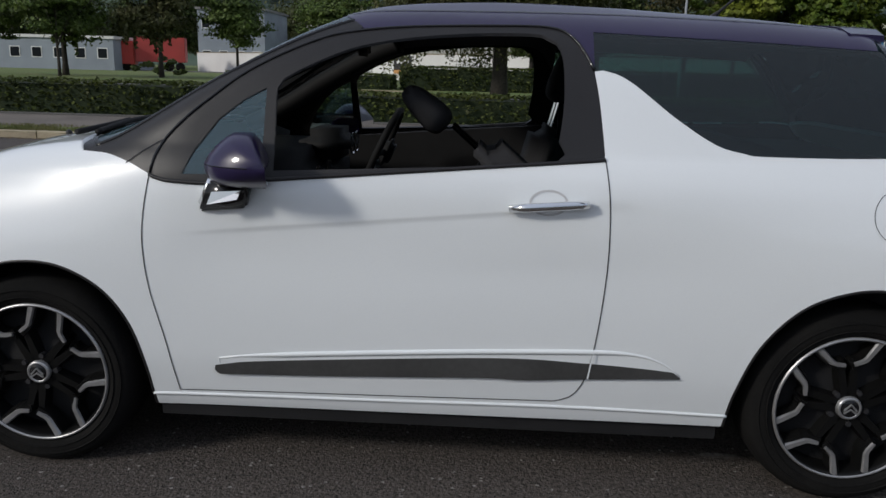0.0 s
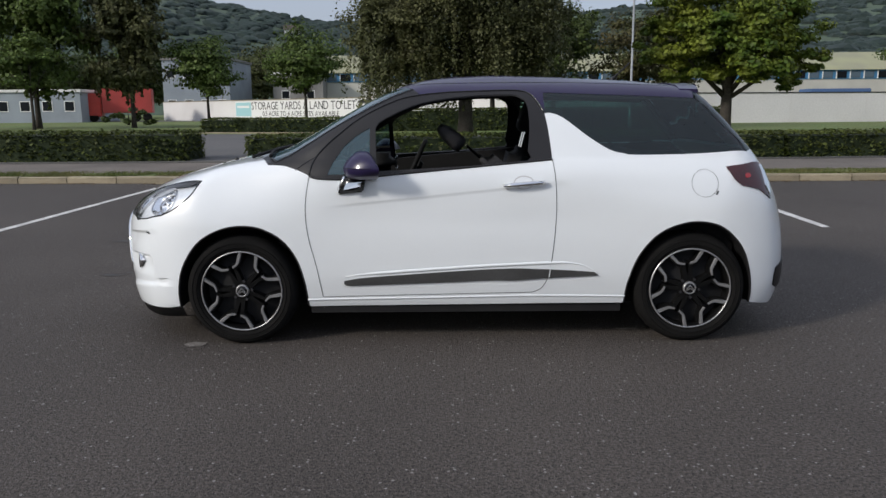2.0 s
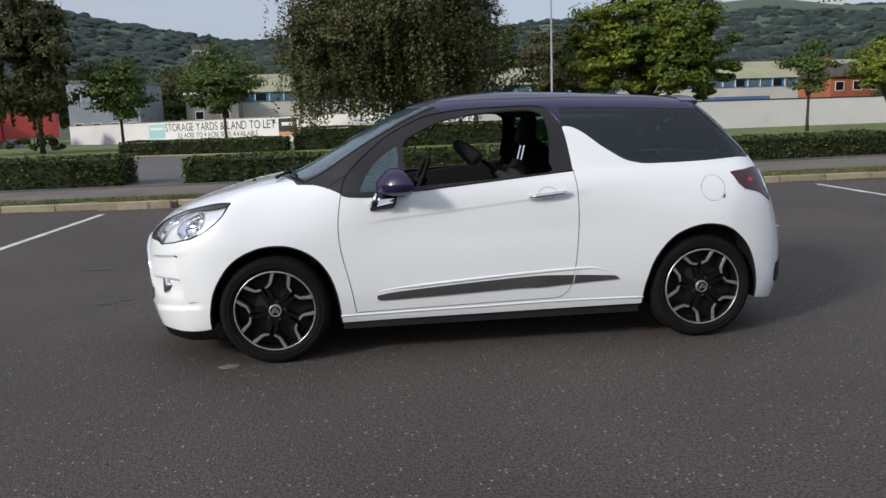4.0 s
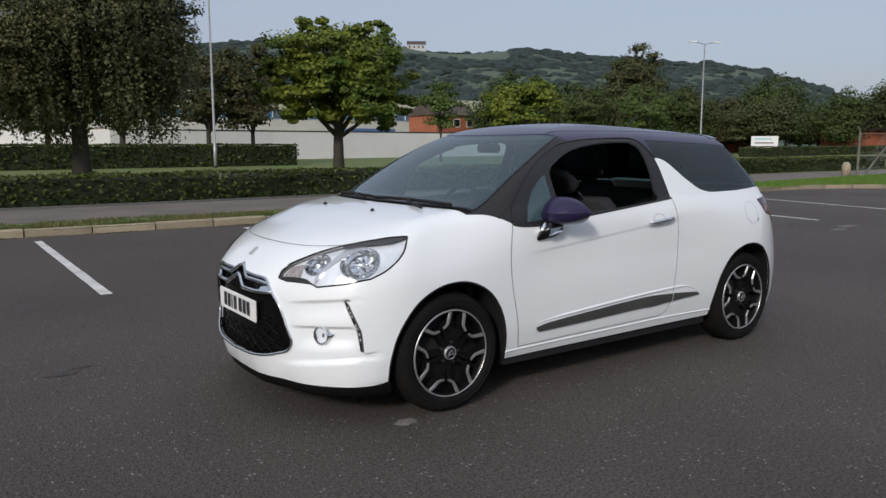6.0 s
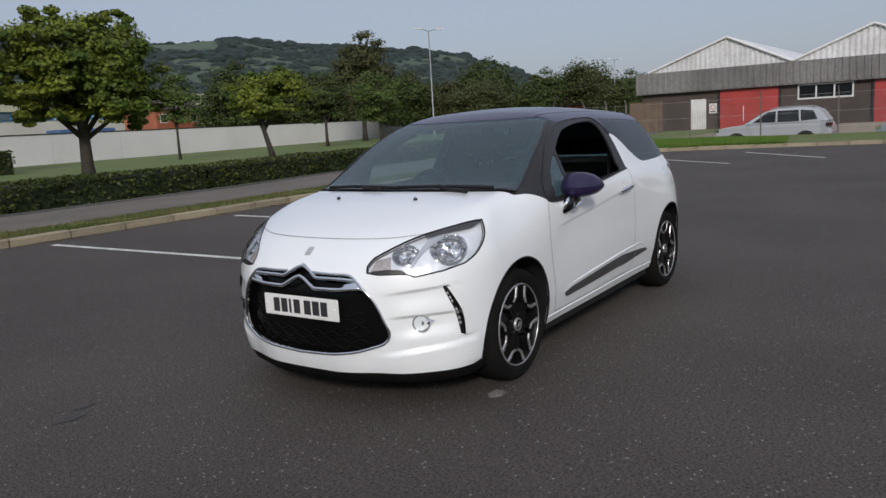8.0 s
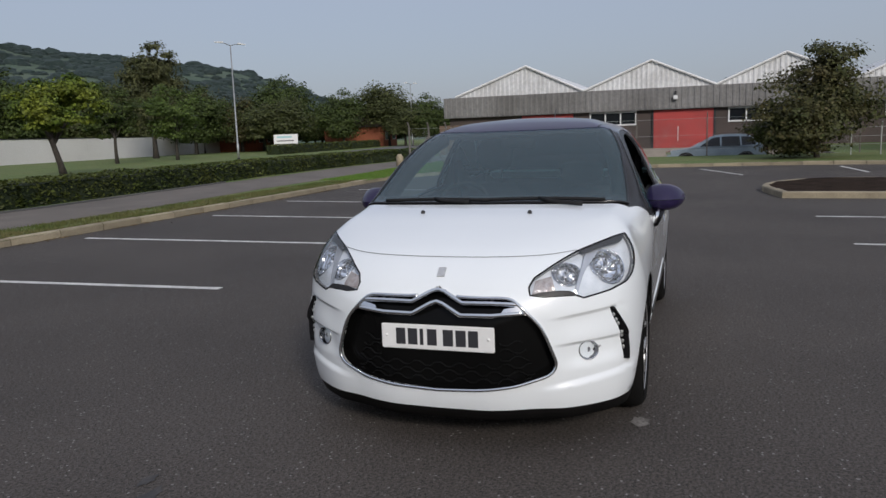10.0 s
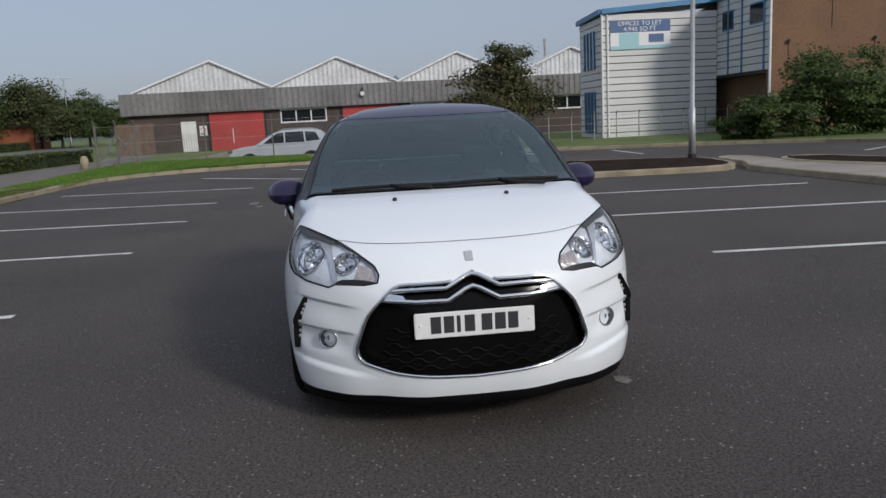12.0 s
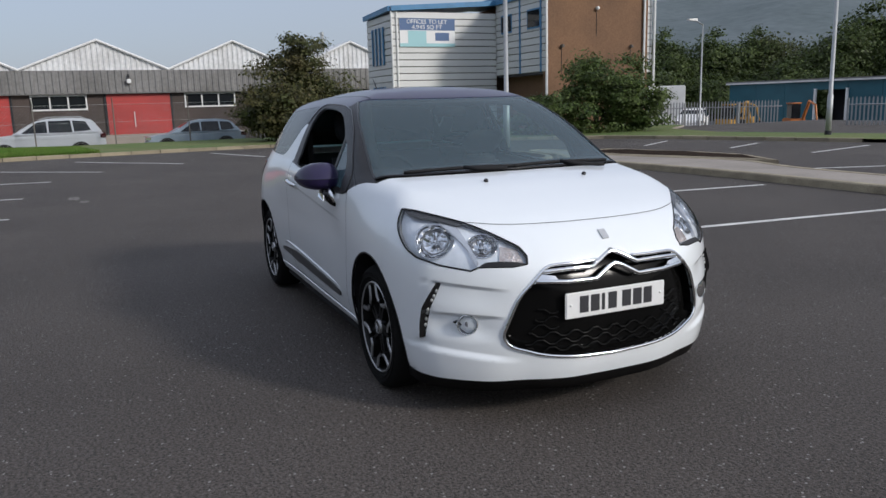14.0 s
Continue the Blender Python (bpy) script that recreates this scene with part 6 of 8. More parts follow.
front_half = np.concatenate([hl_in[:-1], hl_low[:-1], wing_front[:-1]])
bump_low = line3([(-1.582, 0.815, 0.205), (-1.66, 0.79, 0.203), (-1.78, 0.70, 0.20), (-1.90, 0.55, 0.197), (-1.99, 0.33, 0.195), (-2.02, 0.0, 0.193)])
bonnet = panel("bonnet", np.concatenate([mirror_loop(seam_bonnet)[:-1], hl_top[::-1][:-1], edge_bonnet[:-1], mirror_loop(edge_hood_rear)[::-1][:-1], flip(edge_bonnet)[::-1][:-1], flip(hl_top)[:-1]]), (0.3, 0, -1), PAINT_WHITE, car)
G = [(0.0, 0.738), (0.045, 0.715), (0.09, 0.697), (0.20, 0.693), (0.315, 0.690), (0.36, 0.664), (0.395, 0.63), (0.45, 0.565), (0.492, 0.462), (0.508, 0.40), (0.482, 0.358), (0.42, 0.335), (0.337, 0.312), (0.18, 0.293), (0.0, 0.286)]
g_line = line3([tuple(q) for q in cast(np.array([(-2.0, y, z) for y, z in G]), (1, 0, 0))], 0.015)
g_loop = np.concatenate([g_line[:-1], flip(g_line)[::-1][:-1]])
crease_lines = []
for z0, rise, y0, ya, yb in ((0.604, 0.116, 0.517, 0.47, 0.715), (0.488, 0.05, 0.55, 0.49, 0.745), (0.325, 0.14, 0.60, 0.44, 0.755)):
    for off in (-0.005, 0.003, 0.010, 0.018, 0.036):
        ys = np.linspace(ya, yb, 22)
        ln = cast(np.stack([np.full(22, -2.0), ys, z0 + rise * (ys - y0) - off], 1), (1, 0, 0))
        crease_lines += [ln, flip(ln)]
bumper = panel("front_bumper", np.concatenate([mirror_loop(seam_bonnet)[:-1], front_half[:-1], bump_low[:-1], flip(bump_low)[::-1][:-1], flip(front_half)[::-1][:-1]]), (1, 0, -0.1), PAINT_WHITE, car, holes=(g_loop, drl_loop, flip(drl_loop)), grid=0.018, creases=crease_lines)
ribbon("bonnet_joint", mirror_loop(seam_bonnet), 0.0036, SEAM, car)
grille = panel("grille", g_loop, (1, 0, 0), GRILLE_BLACK, car, "gloss black grille", lift=-0.042, flange=-0.042)
bead("grille_rim", g_loop[6:-5], 0.0075, CHROME, grille, 0.003, label="chrome rim of the grille")
for a, b, c, d in (((0.36, 0.668), (0.115, 0.672), (0.03, 0.716), (0.0, 0.724)), ((0.385, 0.632), (0.11, 0.622), (0.03, 0.666), (0.0, 0.676))):
    pts = [(-2.0, *q) for q in (a, ((a[0] + b[0]) / 2, b[1] + 0.001), b, ((b[0] + c[0]) / 2, (b[1] + c[1]) / 2), c, d)]
    l = line3([tuple(q) for q in cast(np.array(pts), (1, 0, 0))], 0.02, True)
    ln = mirror_loop(l[::-1])
    v, f = tube([tuple(q) for q in ln - grad(ln) * 0.003], 0.011, 8)
    obj("chevron_bar", v, f, CHROME, grille, "chrome bar with a pointed middle", smooth=True)
for s_ in (1, -1):
    end = line3([tuple(q) for q in cast(np.array([(-2.0, y, z) for y, z in ((0.375, 0.662), (0.30, 0.650), (0.29, 0.636), (0.395, 0.622), (0.375, 0.662))]), (1, 0, 0))], 0.02, True)[:-1]
    panel("chevron_end", end, (1, 0, 0), CHROME, grille, "bright flared end of the chrome bars", lift=0.002, flange=0.012, grid=0.02, side=s_)
# wavy lattice in the lower grille
lat_v, lat_f = [], []
for row in range(6):
    z = 0.325 + row * 0.034
    half_w = 0.43 - 0.012 * row
    ys = np.arange(-half_w, half_w, 0.012)
    zz = z + 0.0135 * np.clip(np.abs(((ys + 0.05 * (row % 2)) / 0.05) % 2 - 1) * 3 - 1.5, -0.7, 0.7)
    if row > 2:
        keep = np.abs(ys) > 0.27
    else:
        keep = np.abs(ys) < 9
    ln = cast(np.stack([np.full(len(ys), -2.0), ys, zz], 1), (1, 0, 0)) + np.array([0.036, 0, 0])
    for grp in (ys < -0.27, ys > 0.27) if row > 2 else (keep,):
        v, f = tube([tuple(q) for q in ln[grp]], 0.0036, 6)
        k = len(lat_v)
        lat_v += v
        lat_f += [tuple(i + k for i in g) for g in f]
obj("lattice", lat_v, lat_f, mat("lattice_black", (0.006, 0.006, 0.006), 0.4, color2=(0.008, 0.008, 0.008), big=4, spec=0.1), grille, "wavy black lattice")
plate = box("number_plate", -2.032, -2.022, -0.26, 0.26, 0.459, 0.571, PLATE_WHITE, car, "white plate with black bars", 0.004)
box("plate_holder", -2.022, -1.97, -0.23, 0.23, 0.47, 0.56, PLASTIC, plate)
bar_x = [-0.168, -0.112, -0.070, -0.022, 0.052, 0.110, 0.166]
for bx, bw in zip(bar_x, (0.044, 0.044, 0.016, 0.044, 0.046, 0.046, 0.044)):
    box("bar", -2.0336, -2.0325, -bx - bw / 2, -bx + bw / 2, 0.480, 0.553, SIGN_DARK, plate)
for by in (-0.235, 0.235):
    bm = bmesh.new()
    bmesh.ops.create_uvsphere(bm, u_segments=10, v_segments=6, radius=0.006, matrix=Matrix.Translation((-2.032, by, 0.518)))
    part("screw", bm, PLATE_WHITE, plate, smooth=True)
bq = snap(np.array([[-1.93, 0, 0.79]]))[0]
bn = grad(bq[None])[0]
bv = []
for (yy, tt) in ((-0.017, -0.026), (0.017, -0.026), (0.017, 0.026), (-0.017, 0.026)):
    up_v = np.cross(bn, (0, 1, 0))
    bv.append(bq + np.array([0, yy, 0]) + up_v * tt * -1)
bv = [tuple(q + bn * 0.001) for q in bv] + [tuple(q + bn * 0.006) for q in bv]
obj("badge", bv, [(4, 5, 6, 7), (0, 1, 5, 4), (1, 2, 6, 5), (2, 3, 7, 6), (3, 0, 4, 7)], SILVER, car, "small silver badge")
for yy in (-0.283, 0.283):
    q = snap(np.array([[-1.366, yy, 1.0]]), 0.004)[0]
    bm = bmesh.new()
    bmesh.ops.create_uvsphere(bm, u_segments=10, v_segments=6, radius=0.012, matrix=Matrix.Translation(q))
    part("washer_jet", bm, PLASTIC, car, smooth=True)
# splitter under the bumper
sp = mirror_loop(bump_low[::-1])
v = np.concatenate([sp + [0.004, 0, 0.004], sp * [0.985, 0.985, 1] + [0, 0, -0.055], sp * [0.94, 0.94, 1] + [0.05, 0, -0.062]])
k = len(sp)
obj("splitter", v, [(r * k + i, r * k + i + 1, (r + 1) * k + i + 1, (r + 1) * k + i) for r in range(2) for i in range(k - 1)], mat("lip_black", (0.007, 0.007, 0.007), 0.6, color2=(0.011, 0.010, 0.010), big=6, spec=0.12), car, "matt black lower lip", smooth=True)
windscreen = panel("windscreen", np.concatenate([mirror_loop(screen_low)[:-1], screen_side[:-1], mirror_loop(screen_top[::-1])[::-1][:-1], flip(screen_side)[::-1][:-1]]), (0.6, 0, -1), GLASS_CLEAR, car, "pale green windscreen", flange=0, lift=-0.003)
windscreen.visible_shadow = False
frit_up = snap(screen_low + np.array([0.085, -0.012, 0.055]))
panel("screen_border", np.concatenate([mirror_loop(screen_low)[:-1], line3([tuple(screen_low[-1]), tuple(frit_up[-1])], 0.02)[:-1], mirror_loop(frit_up)[::-1][:-1], line3([tuple(flip(frit_up)[-1]), tuple(flip(screen_low)[-1])], 0.02)[:-1]]), (0.6, 0, -1), PLASTIC, windscreen, "black printed border along the foot of the glass", flange=0, lift=-0.006)
bead("screen_edge", np.concatenate([flip(screen_side)[::-1], mirror_loop(screen_low)[1:-1], screen_side]), 0.007, GLOSS_BLACK, windscreen, -0.002)
panel("cowl", np.concatenate([mirror_loop(edge_hood_rear)[:-1], line3([tuple(edge_hood_rear[-1]), tuple(screen_low[-1])], 0.02)[:-1], mirror_loop(screen_low)[::-1][:-1], line3([tuple(flip(screen_low)[-1]), tuple(flip(edge_hood_rear)[-1])], 0.02)[:-1]]), (0.4, 0, -1), PLASTIC, car, "black panel under the windscreen", lift=-0.012)
iA = np.argmin(np.abs(frame_top[:, 0] + 0.25))
roof_front_side = np.concatenate([line3([tuple(screen_side[-1]), tuple(frame_top[iA])], 0.02)[:-1], frame_top[iA:-1], line3([tuple(frame_top[-1]), tuple(roof_side[0])], 0.02)[:-1], roof_side[:-1]])
roof = panel("roof", np.concatenate([mirror_loop(screen_top[::-1])[:-1], roof_front_side, roof_rear[:-1], flip(roof_rear)[::-1][:-1], flip(roof_front_side)[::-1][:-1]]), (0, 0, -1), PAINT_BLUE, car, "dark violet painted roof", grid=0.03)
for s_ in (1, -1):
    rl = line3([(-0.32, 0.50, 1.42), (0.0, 0.51, 1.44), (0.5, 0.505, 1.44), (1.0, 0.49, 1.42), (1.25, 0.47, 1.40)], 0.04) * [1, s_, 1]
    ribbon("roof_channel", rl, 0.010, GLOSS_BLACK, roof)
sv_, n_s = [], 15
for yy in np.linspace(-0.53, 0.53, n_s):
    a_ = np.array(T((1.21, yy))[0])
    xr = 1.325 + 0.035 * (1 - (yy / 0.53) ** 2)
    sv_ += [tuple(a_ + [0, 0, 0.006]), (xr, yy * 0.94, a_[2] + 0.004), (xr + 0.004, yy * 0.94, a_[2] - 0.014), tuple(a_ + [0.02, 0, -0.03])]
sf_ = [(4 * i + c, 4 * i + (c + 1) % 4, 4 * i + 4 + (c + 1) % 4, 4 * i + 4 + c) for i in range(n_s - 1) for c in range(4)] + [(0, 1, 2, 3), (4 * n_s - 1, 4 * n_s - 2, 4 * n_s - 3, 4 * n_s - 4)]
obj("spoiler", sv_, sf_, PAINT_BLUE, roof, "violet lip at the roof's rear edge")
panel("tailgate", np.concatenate([tail_edge[:-1], line3([tuple(tail_edge[-1]), (1.70, 0.6, 0.21), (1.80, 0.0, 0.21)], 0.04)[:-1], flip(line3([tuple(tail_edge[-1]), (1.70, 0.6, 0.21), (1.80, 0.0, 0.21)], 0.04))[::-1][:-1], flip(tail_edge)[::-1][:-1], flip(line3([tuple(tail_edge[0]), (1.66, 0.4, 1.045), (1.69, 0.0, 1.045)], 0.04))[:-1], line3([tuple(tail_edge[0]), (1.66, 0.4, 1.045), (1.69, 0.0, 1.045)], 0.04)[::-1][:-1]]), (-1, 0, -0.1), PAINT_WHITE, car, grid=0.04)
rg_low = line3([tuple(tail_edge[0]), (1.66, 0.4, 1.045), (1.69, 0.0, 1.045)], 0.04)
panel("rear_window", np.concatenate([glass_rear[:-1], rg_low[:-1], flip(rg_low)[::-1][:-1], flip(glass_rear)[::-1][:-1], flip(roof_rear)[:-1], roof_rear[::-1][:-1]]), (-0.7, 0, -0.7), GLASS_DARK, car, "dark tinted rear window", grid=0.04, flange=0)
box("rear_valance", 1.52, 1.775, -0.64, 0.64, 0.18, 0.30, PLASTIC, car, "black lower rear bumper", 0.04)
ins_top = line3([(1.90, 0.0, 0.445), (1.88, 0.45, 0.442), (1.80, 0.66, 0.425), (1.735, 0.74, 0.40)], 0.04)
ins_low = line3([(1.735, 0.74, 0.40), (1.72, 0.735, 0.30), (1.80, 0.62, 0.275), (1.87, 0.35, 0.27), (1.88, 0.0, 0.27)], 0.04)
panel("bumper_insert", np.concatenate([ins_top[:-1], ins_low[:-1], flip(ins_low)[::-1][:-1], flip(ins_top)[::-1][:-1]]), (-1, 0, 0), PLASTIC, car, "black insert in the rear bumper", grid=0.04, lift=0.006, flange=0.008)
ae = np.array(T((0.94, 0.0))[0])
obj("aerial", *tube([tuple(ae), tuple(ae + [0.012, 0, 0.014]), tuple(ae + [0.035, 0, 0.035]), tuple(ae + [0.12, 0, 0.115])], [0.016, 0.010, 0.005, 0.0035], 8), PLASTIC, roof, "short black roof aerial", smooth=True)
# underside and inner floor
box("underbody", -1.60, 1.60, -0.50, 0.50, 0.15, 0.26, TRIM_IN, car)
box("floor_pan", -0.86, 0.86, -0.79, 0.79, 0.17, 0.25, TRIM_IN, car)
box("nose_void", -1.90, -1.62, -0.5, 0.5, 0.22, 0.62, TRIM_IN, car)

# wipers: an arm and a blade each
for ya, yb in ((-0.62, 0.02), (-0.02, 0.60)):
    w = line3(T(*[(-1.168 + 0.085 * (abs(y) / 0.62) ** 2 + 0.018 * math.sin((y - ya) / (yb - ya) * 3), y) for y in np.linspace(ya, yb, 8)]), 0.03)
    blade = bead("wiper", w, 0.009, TRIM_IN, car, 0.011, label="black windscreen wiper")
    k = len(w) // 2
    arm = line3(T((-1.205, ya + 0.10), (-1.17, (ya + yb) / 2 - 0.05)) + [tuple(w[k])], 0.04)
    bead("wiper_arm", arm, 0.010, TRIM_IN, blade, 0.014)
for s_ in (1, -1):
    p_ = (screen_side - grad(screen_side) * 0.045 + np.array([0.02, -0.03, 0.0])) * [1, s_, 1]
    obj("pillar_trim", *tube([tuple(q) for q in p_], 0.042, 8), TRIM_IN, car, smooth=True)

# ---- wheels ----
def lathe(profile, n=48):
    """A profile of (radius, y) turned about the y axis."""
    v = [(r * math.cos(a), y, r * math.sin(a)) for r, y in profile for a in np.linspace(0, 2 * math.pi, n, endpoint=False)]
    f = [(i * n + k, i * n + (k + 1) % n, (i + 1) * n + (k + 1) % n, (i + 1) * n + k) for i in range(len(profile) - 1) for k in range(n)]
    return v, f


def bar(points, widths, y0, y1):
    """A flat-faced spoke piece along points (radius, degrees), raised from y1 out to y0."""
    p = [Vector((r * math.cos(radians(a)), 0, r * math.sin(radians(a)))) for r, a in points]
    v, f, n = [], [], len(p)
    for i, q in enumerate(p):
        d = (p[min(i + 1, n - 1)] - p[max(i - 1, 0)]).normalized()
        s = Vector((-d.z, 0, d.x)) * widths[i]
        for y, k in ((y0, 0.8), (y1, 1.25)):
            v += [(q.x + s.x * k, y, q.z + s.z * k), (q.x - s.x * k, y, q.z - s.z * k)]
    for i in range(n - 1):
        a, b = 4 * i, 4 * i + 4
        f += [(a, a + 1, b + 1, b), (a, b, b + 2, a + 2), (a + 1, a + 3, b + 3, b + 1)]
    f += [(0, 2, 3, 1), (4 * n - 4, 4 * n - 3, 4 * n - 1, 4 * n - 2)]
    return v, f


RIM_FACE = mat("polished_rim_face", (0.44, 0.44, 0.445), 0.34, 0.7, color2=(0.34, 0.34, 0.345), big=14, fine=0.06)


RIM_BLACK = mat("wheel_black", (0.005, 0.005, 0.005), 0.35, color2=(0.007, 0.007, 0.007), big=6, spec=0.18)


def wheel(x, sg, phase):
    """One wheel, built at its hub, its outer face towards -y, then turned to its side."""
    w = thing("wheel", "", "")
    w.parent = car
    w.matrix_basis = pose(x, sg * 0.835, 0.304, 0, 0, 0 if sg < 0 else 180)
    ty = obj("tyre", *lathe([(0.222, 0.20), (0.262, 0.205), (0.290, 0.195), (0.303, 0.17), (0.308, 0.14), (0.308, 0.06), (0.303, 0.03), (0.292, 0.010), (0.278, 0.000), (0.258, -0.004), (0.238, 0.000), (0.226, 0.010), (0.219, 0.03)], 64), RUBBER, w, smooth=True)
    for r in (0.268, 0.245):
        obj("sidewall_ridge", *lathe([(r + 0.003, -0.0015), (r + 0.001, -0.006), (r - 0.002, -0.0015)], 64), RUBBER, ty)
    rim = obj("rim", *lathe([(0.226, 0.012), (0.222, 0.004), (0.216, 0.006), (0.210, 0.016), (0.205, 0.05), (0.200, 0.12), (0.195, 0.19)], 64), RIM_BLACK, w, smooth=True)
    obj("rim_lip", *lathe([(0.2255, 0.008), (0.222, 0.001), (0.217, 0.002), (0.2160, 0.008)], 64), RIM_FACE, rim, smooth=True)
    obj("hub_disc", *lathe([(0.205, 0.075), (0.12, 0.06), (0.06, 0.05), (0.002, 0.05)], 40), TRIM_IN, rim, smooth=True)
    obj("brake_disc", *lathe([(0.135, 0.10), (0.135, 0.085), (0.06, 0.085)], 40), TRIM_IN, w)
    obj("hub_cap", *lathe([(0.037, 0.03), (0.036, 0.012), (0.030, 0.007), (0.027, 0.010)], 32), RIM_FACE, rim, smooth=True)
    obj("hub_badge", *lathe([(0.027, 0.010), (0.018, 0.006), (0.001, 0.005)], 32), GLOSS_BLACK, rim, smooth=True)
    for k in range(2):
        obj("hub_mark", *bar([(0.020, 200), (0.006 + 0.008 * k, 90), (0.020, -20)], [0.0025] * 3, 0.002, 0.006), RIM_FACE, rim, at=pose(0, 0, -0.006 + 0.008 * k))
    for i in range(5):
        a = phase + 72 * i
        for s in (-1, 1):
            obj("spoke", *bar([(0.035, a + s * 16), (0.09, a + s * 10), (0.140, a + s * 8), (0.150, a + s * 9)], [0.017, 0.013, 0.011, 0.012], 0.022, 0.055), RIM_BLACK, rim)
            obj("spoke_face", *bar([(0.139, a + s * 5.5), (0.150, a + s * 15), (0.158, a + s * 18), (0.217, a + s * 24)], [0.0050, 0.0060, 0.0070, 0.0090], 0.007, 0.0135), RIM_FACE, rim)
            obj("spoke_back", *bar([(0.130, a + s * 4), (0.146, a + s * 16), (0.160, a + s * 20), (0.217, a + s * 25.5)], [0.012, 0.012, 0.013, 0.015], 0.014, 0.055), RIM_BLACK, rim)
        b = a + 36
        bm = bmesh.new()
        bmesh.ops.create_cone(bm, cap_ends=True, segments=8, radius1=0.009, radius2=0.008, depth=0.02, matrix=Matrix.Translation((0.053 * math.cos(radians(b)), 0.026, 0.053 * math.sin(radians(b)))) @ Matrix.Rotation(radians(90), 4, "X"))
        part("wheel_bolt", bm, DARK_METAL, rim)


for x, sg, ph in ((-1.232, -1, 114), (1.232, -1, 98), (-1.232, 1, 70), (1.232, 1, 40)):
    wheel(x, sg, ph)

# ---- cabin ----
def soft_block(name, x0, x1, y0, y1, z0, z1, material, parent, r=0.04, m=None, label=""):
    bm = bmesh.new()
    bm.from_mesh(mesh_of(name, *box_vf(x0, x1, y0, y1, z0, z1)))
    bmesh.ops.bevel(bm, geom=bm.edges[:], offset=r, segments=3, affect="EDGES")
    if m is not None:
        bmesh.ops.transform(bm, matrix=m, verts=bm.verts)
    return part(name, bm, material, parent, label, smooth=True)


dash = soft_block("dashboard", -1.02, -0.50, -0.68, 0.68, 0.55, 0.93, TRIM_IN, car, 0.09, label="black dashboard")
soft_block("instrument_hood", -0.66, -0.44, 0.20, 0.56, 0.86, 0.99, TRIM_IN, dash, 0.05)
for yc in (0.33, 0.43):
    obj("dial_ring", *tube([(-0.442, yc + 0.045 * math.cos(a), 0.925 + 0.045 * math.sin(a)) for a in np.linspace(0, 2 * math.pi, 25)], 0.004, 6), CHROME, dash)
for yc in (-0.55, -0.1, 0.12):
    obj("air_vent", *tube([(-0.505, yc + 0.045 * math.cos(a), 0.83 + 0.045 * math.sin(a)) for a in np.linspace(0, 2 * math.pi, 25)], 0.006, 6), CHROME, dash)
sw = pose(-0.32, 0.38, 0.90, 0, -65, 0)
steer = obj("steering_wheel", [tuple(sw @ Vector(q)) for q in tube([(0.185 * math.cos(a), 0.185 * math.sin(a), 0) for a in np.linspace(0, 2 * math.pi, 41)], 0.016, 8, False)[0]], tube([(0.185 * math.cos(a), 0.185 * math.sin(a), 0) for a in np.linspace(0, 2 * math.pi, 41)], 0.016, 8, False)[1], TRIM_IN, car, "black three-spoke steering wheel", smooth=True)
soft_block("boss", -0.06, 0.06, -0.07, 0.07, -0.05, 0.0, TRIM_IN, steer, 0.02, sw)
for a in (0, 180, 90):
    c, s = math.cos(radians(a + 90)), math.sin(radians(a + 90))
    obj("wheel_spoke", [tuple(sw @ Vector(q)) for q in tube([(0, 0, -0.02), (c * 0.18, s * 0.18, 0)], 0.014, 6)[0]], tube([(0, 0, -0.02), (c * 0.18, s * 0.18, 0)], 0.014, 6)[1], SILVER if a == 90 else TRIM_IN, steer)


def front_seat(y, tilt, shift, rest=0.0, foot=0.52, k=1.0):
    s = soft_block("front_seat", -0.33 + shift, 0.20 + shift, y - 0.25, y + 0.25, 0.38, 0.56, CLOTH, car, 0.06, label="dark cloth front seat")
    m = pose(0.16 + shift, y, foot, 0, tilt, 0)
    b = soft_block("backrest", -0.07, 0.07, -0.24, 0.24, 0, 0.52, CLOTH, s, 0.055, m)
    for yy in (-0.06, 0.06):
        v, f = tube([(0, yy, 0.50), (0.0, yy, 0.63)], 0.007, 6)
        obj("headrest_post", [tuple(m @ Vector(q)) for q in v], f, CHROME, s)
    bm = bmesh.new()
    bmesh.ops.create_uvsphere(bm, u_segments=20, v_segments=14, radius=1)
    for v in bm.verts:
        x, yy, z = (math.copysign(abs(q) ** 0.65, q) for q in v.co)
        v.co = m @ Vector((rest + x * (0.056 - 0.014 * z) * k, yy * 0.14, 0.735 + z * 0.115 * k))
    part("headrest", bm, CLOTH, s, smooth=True)
    return s


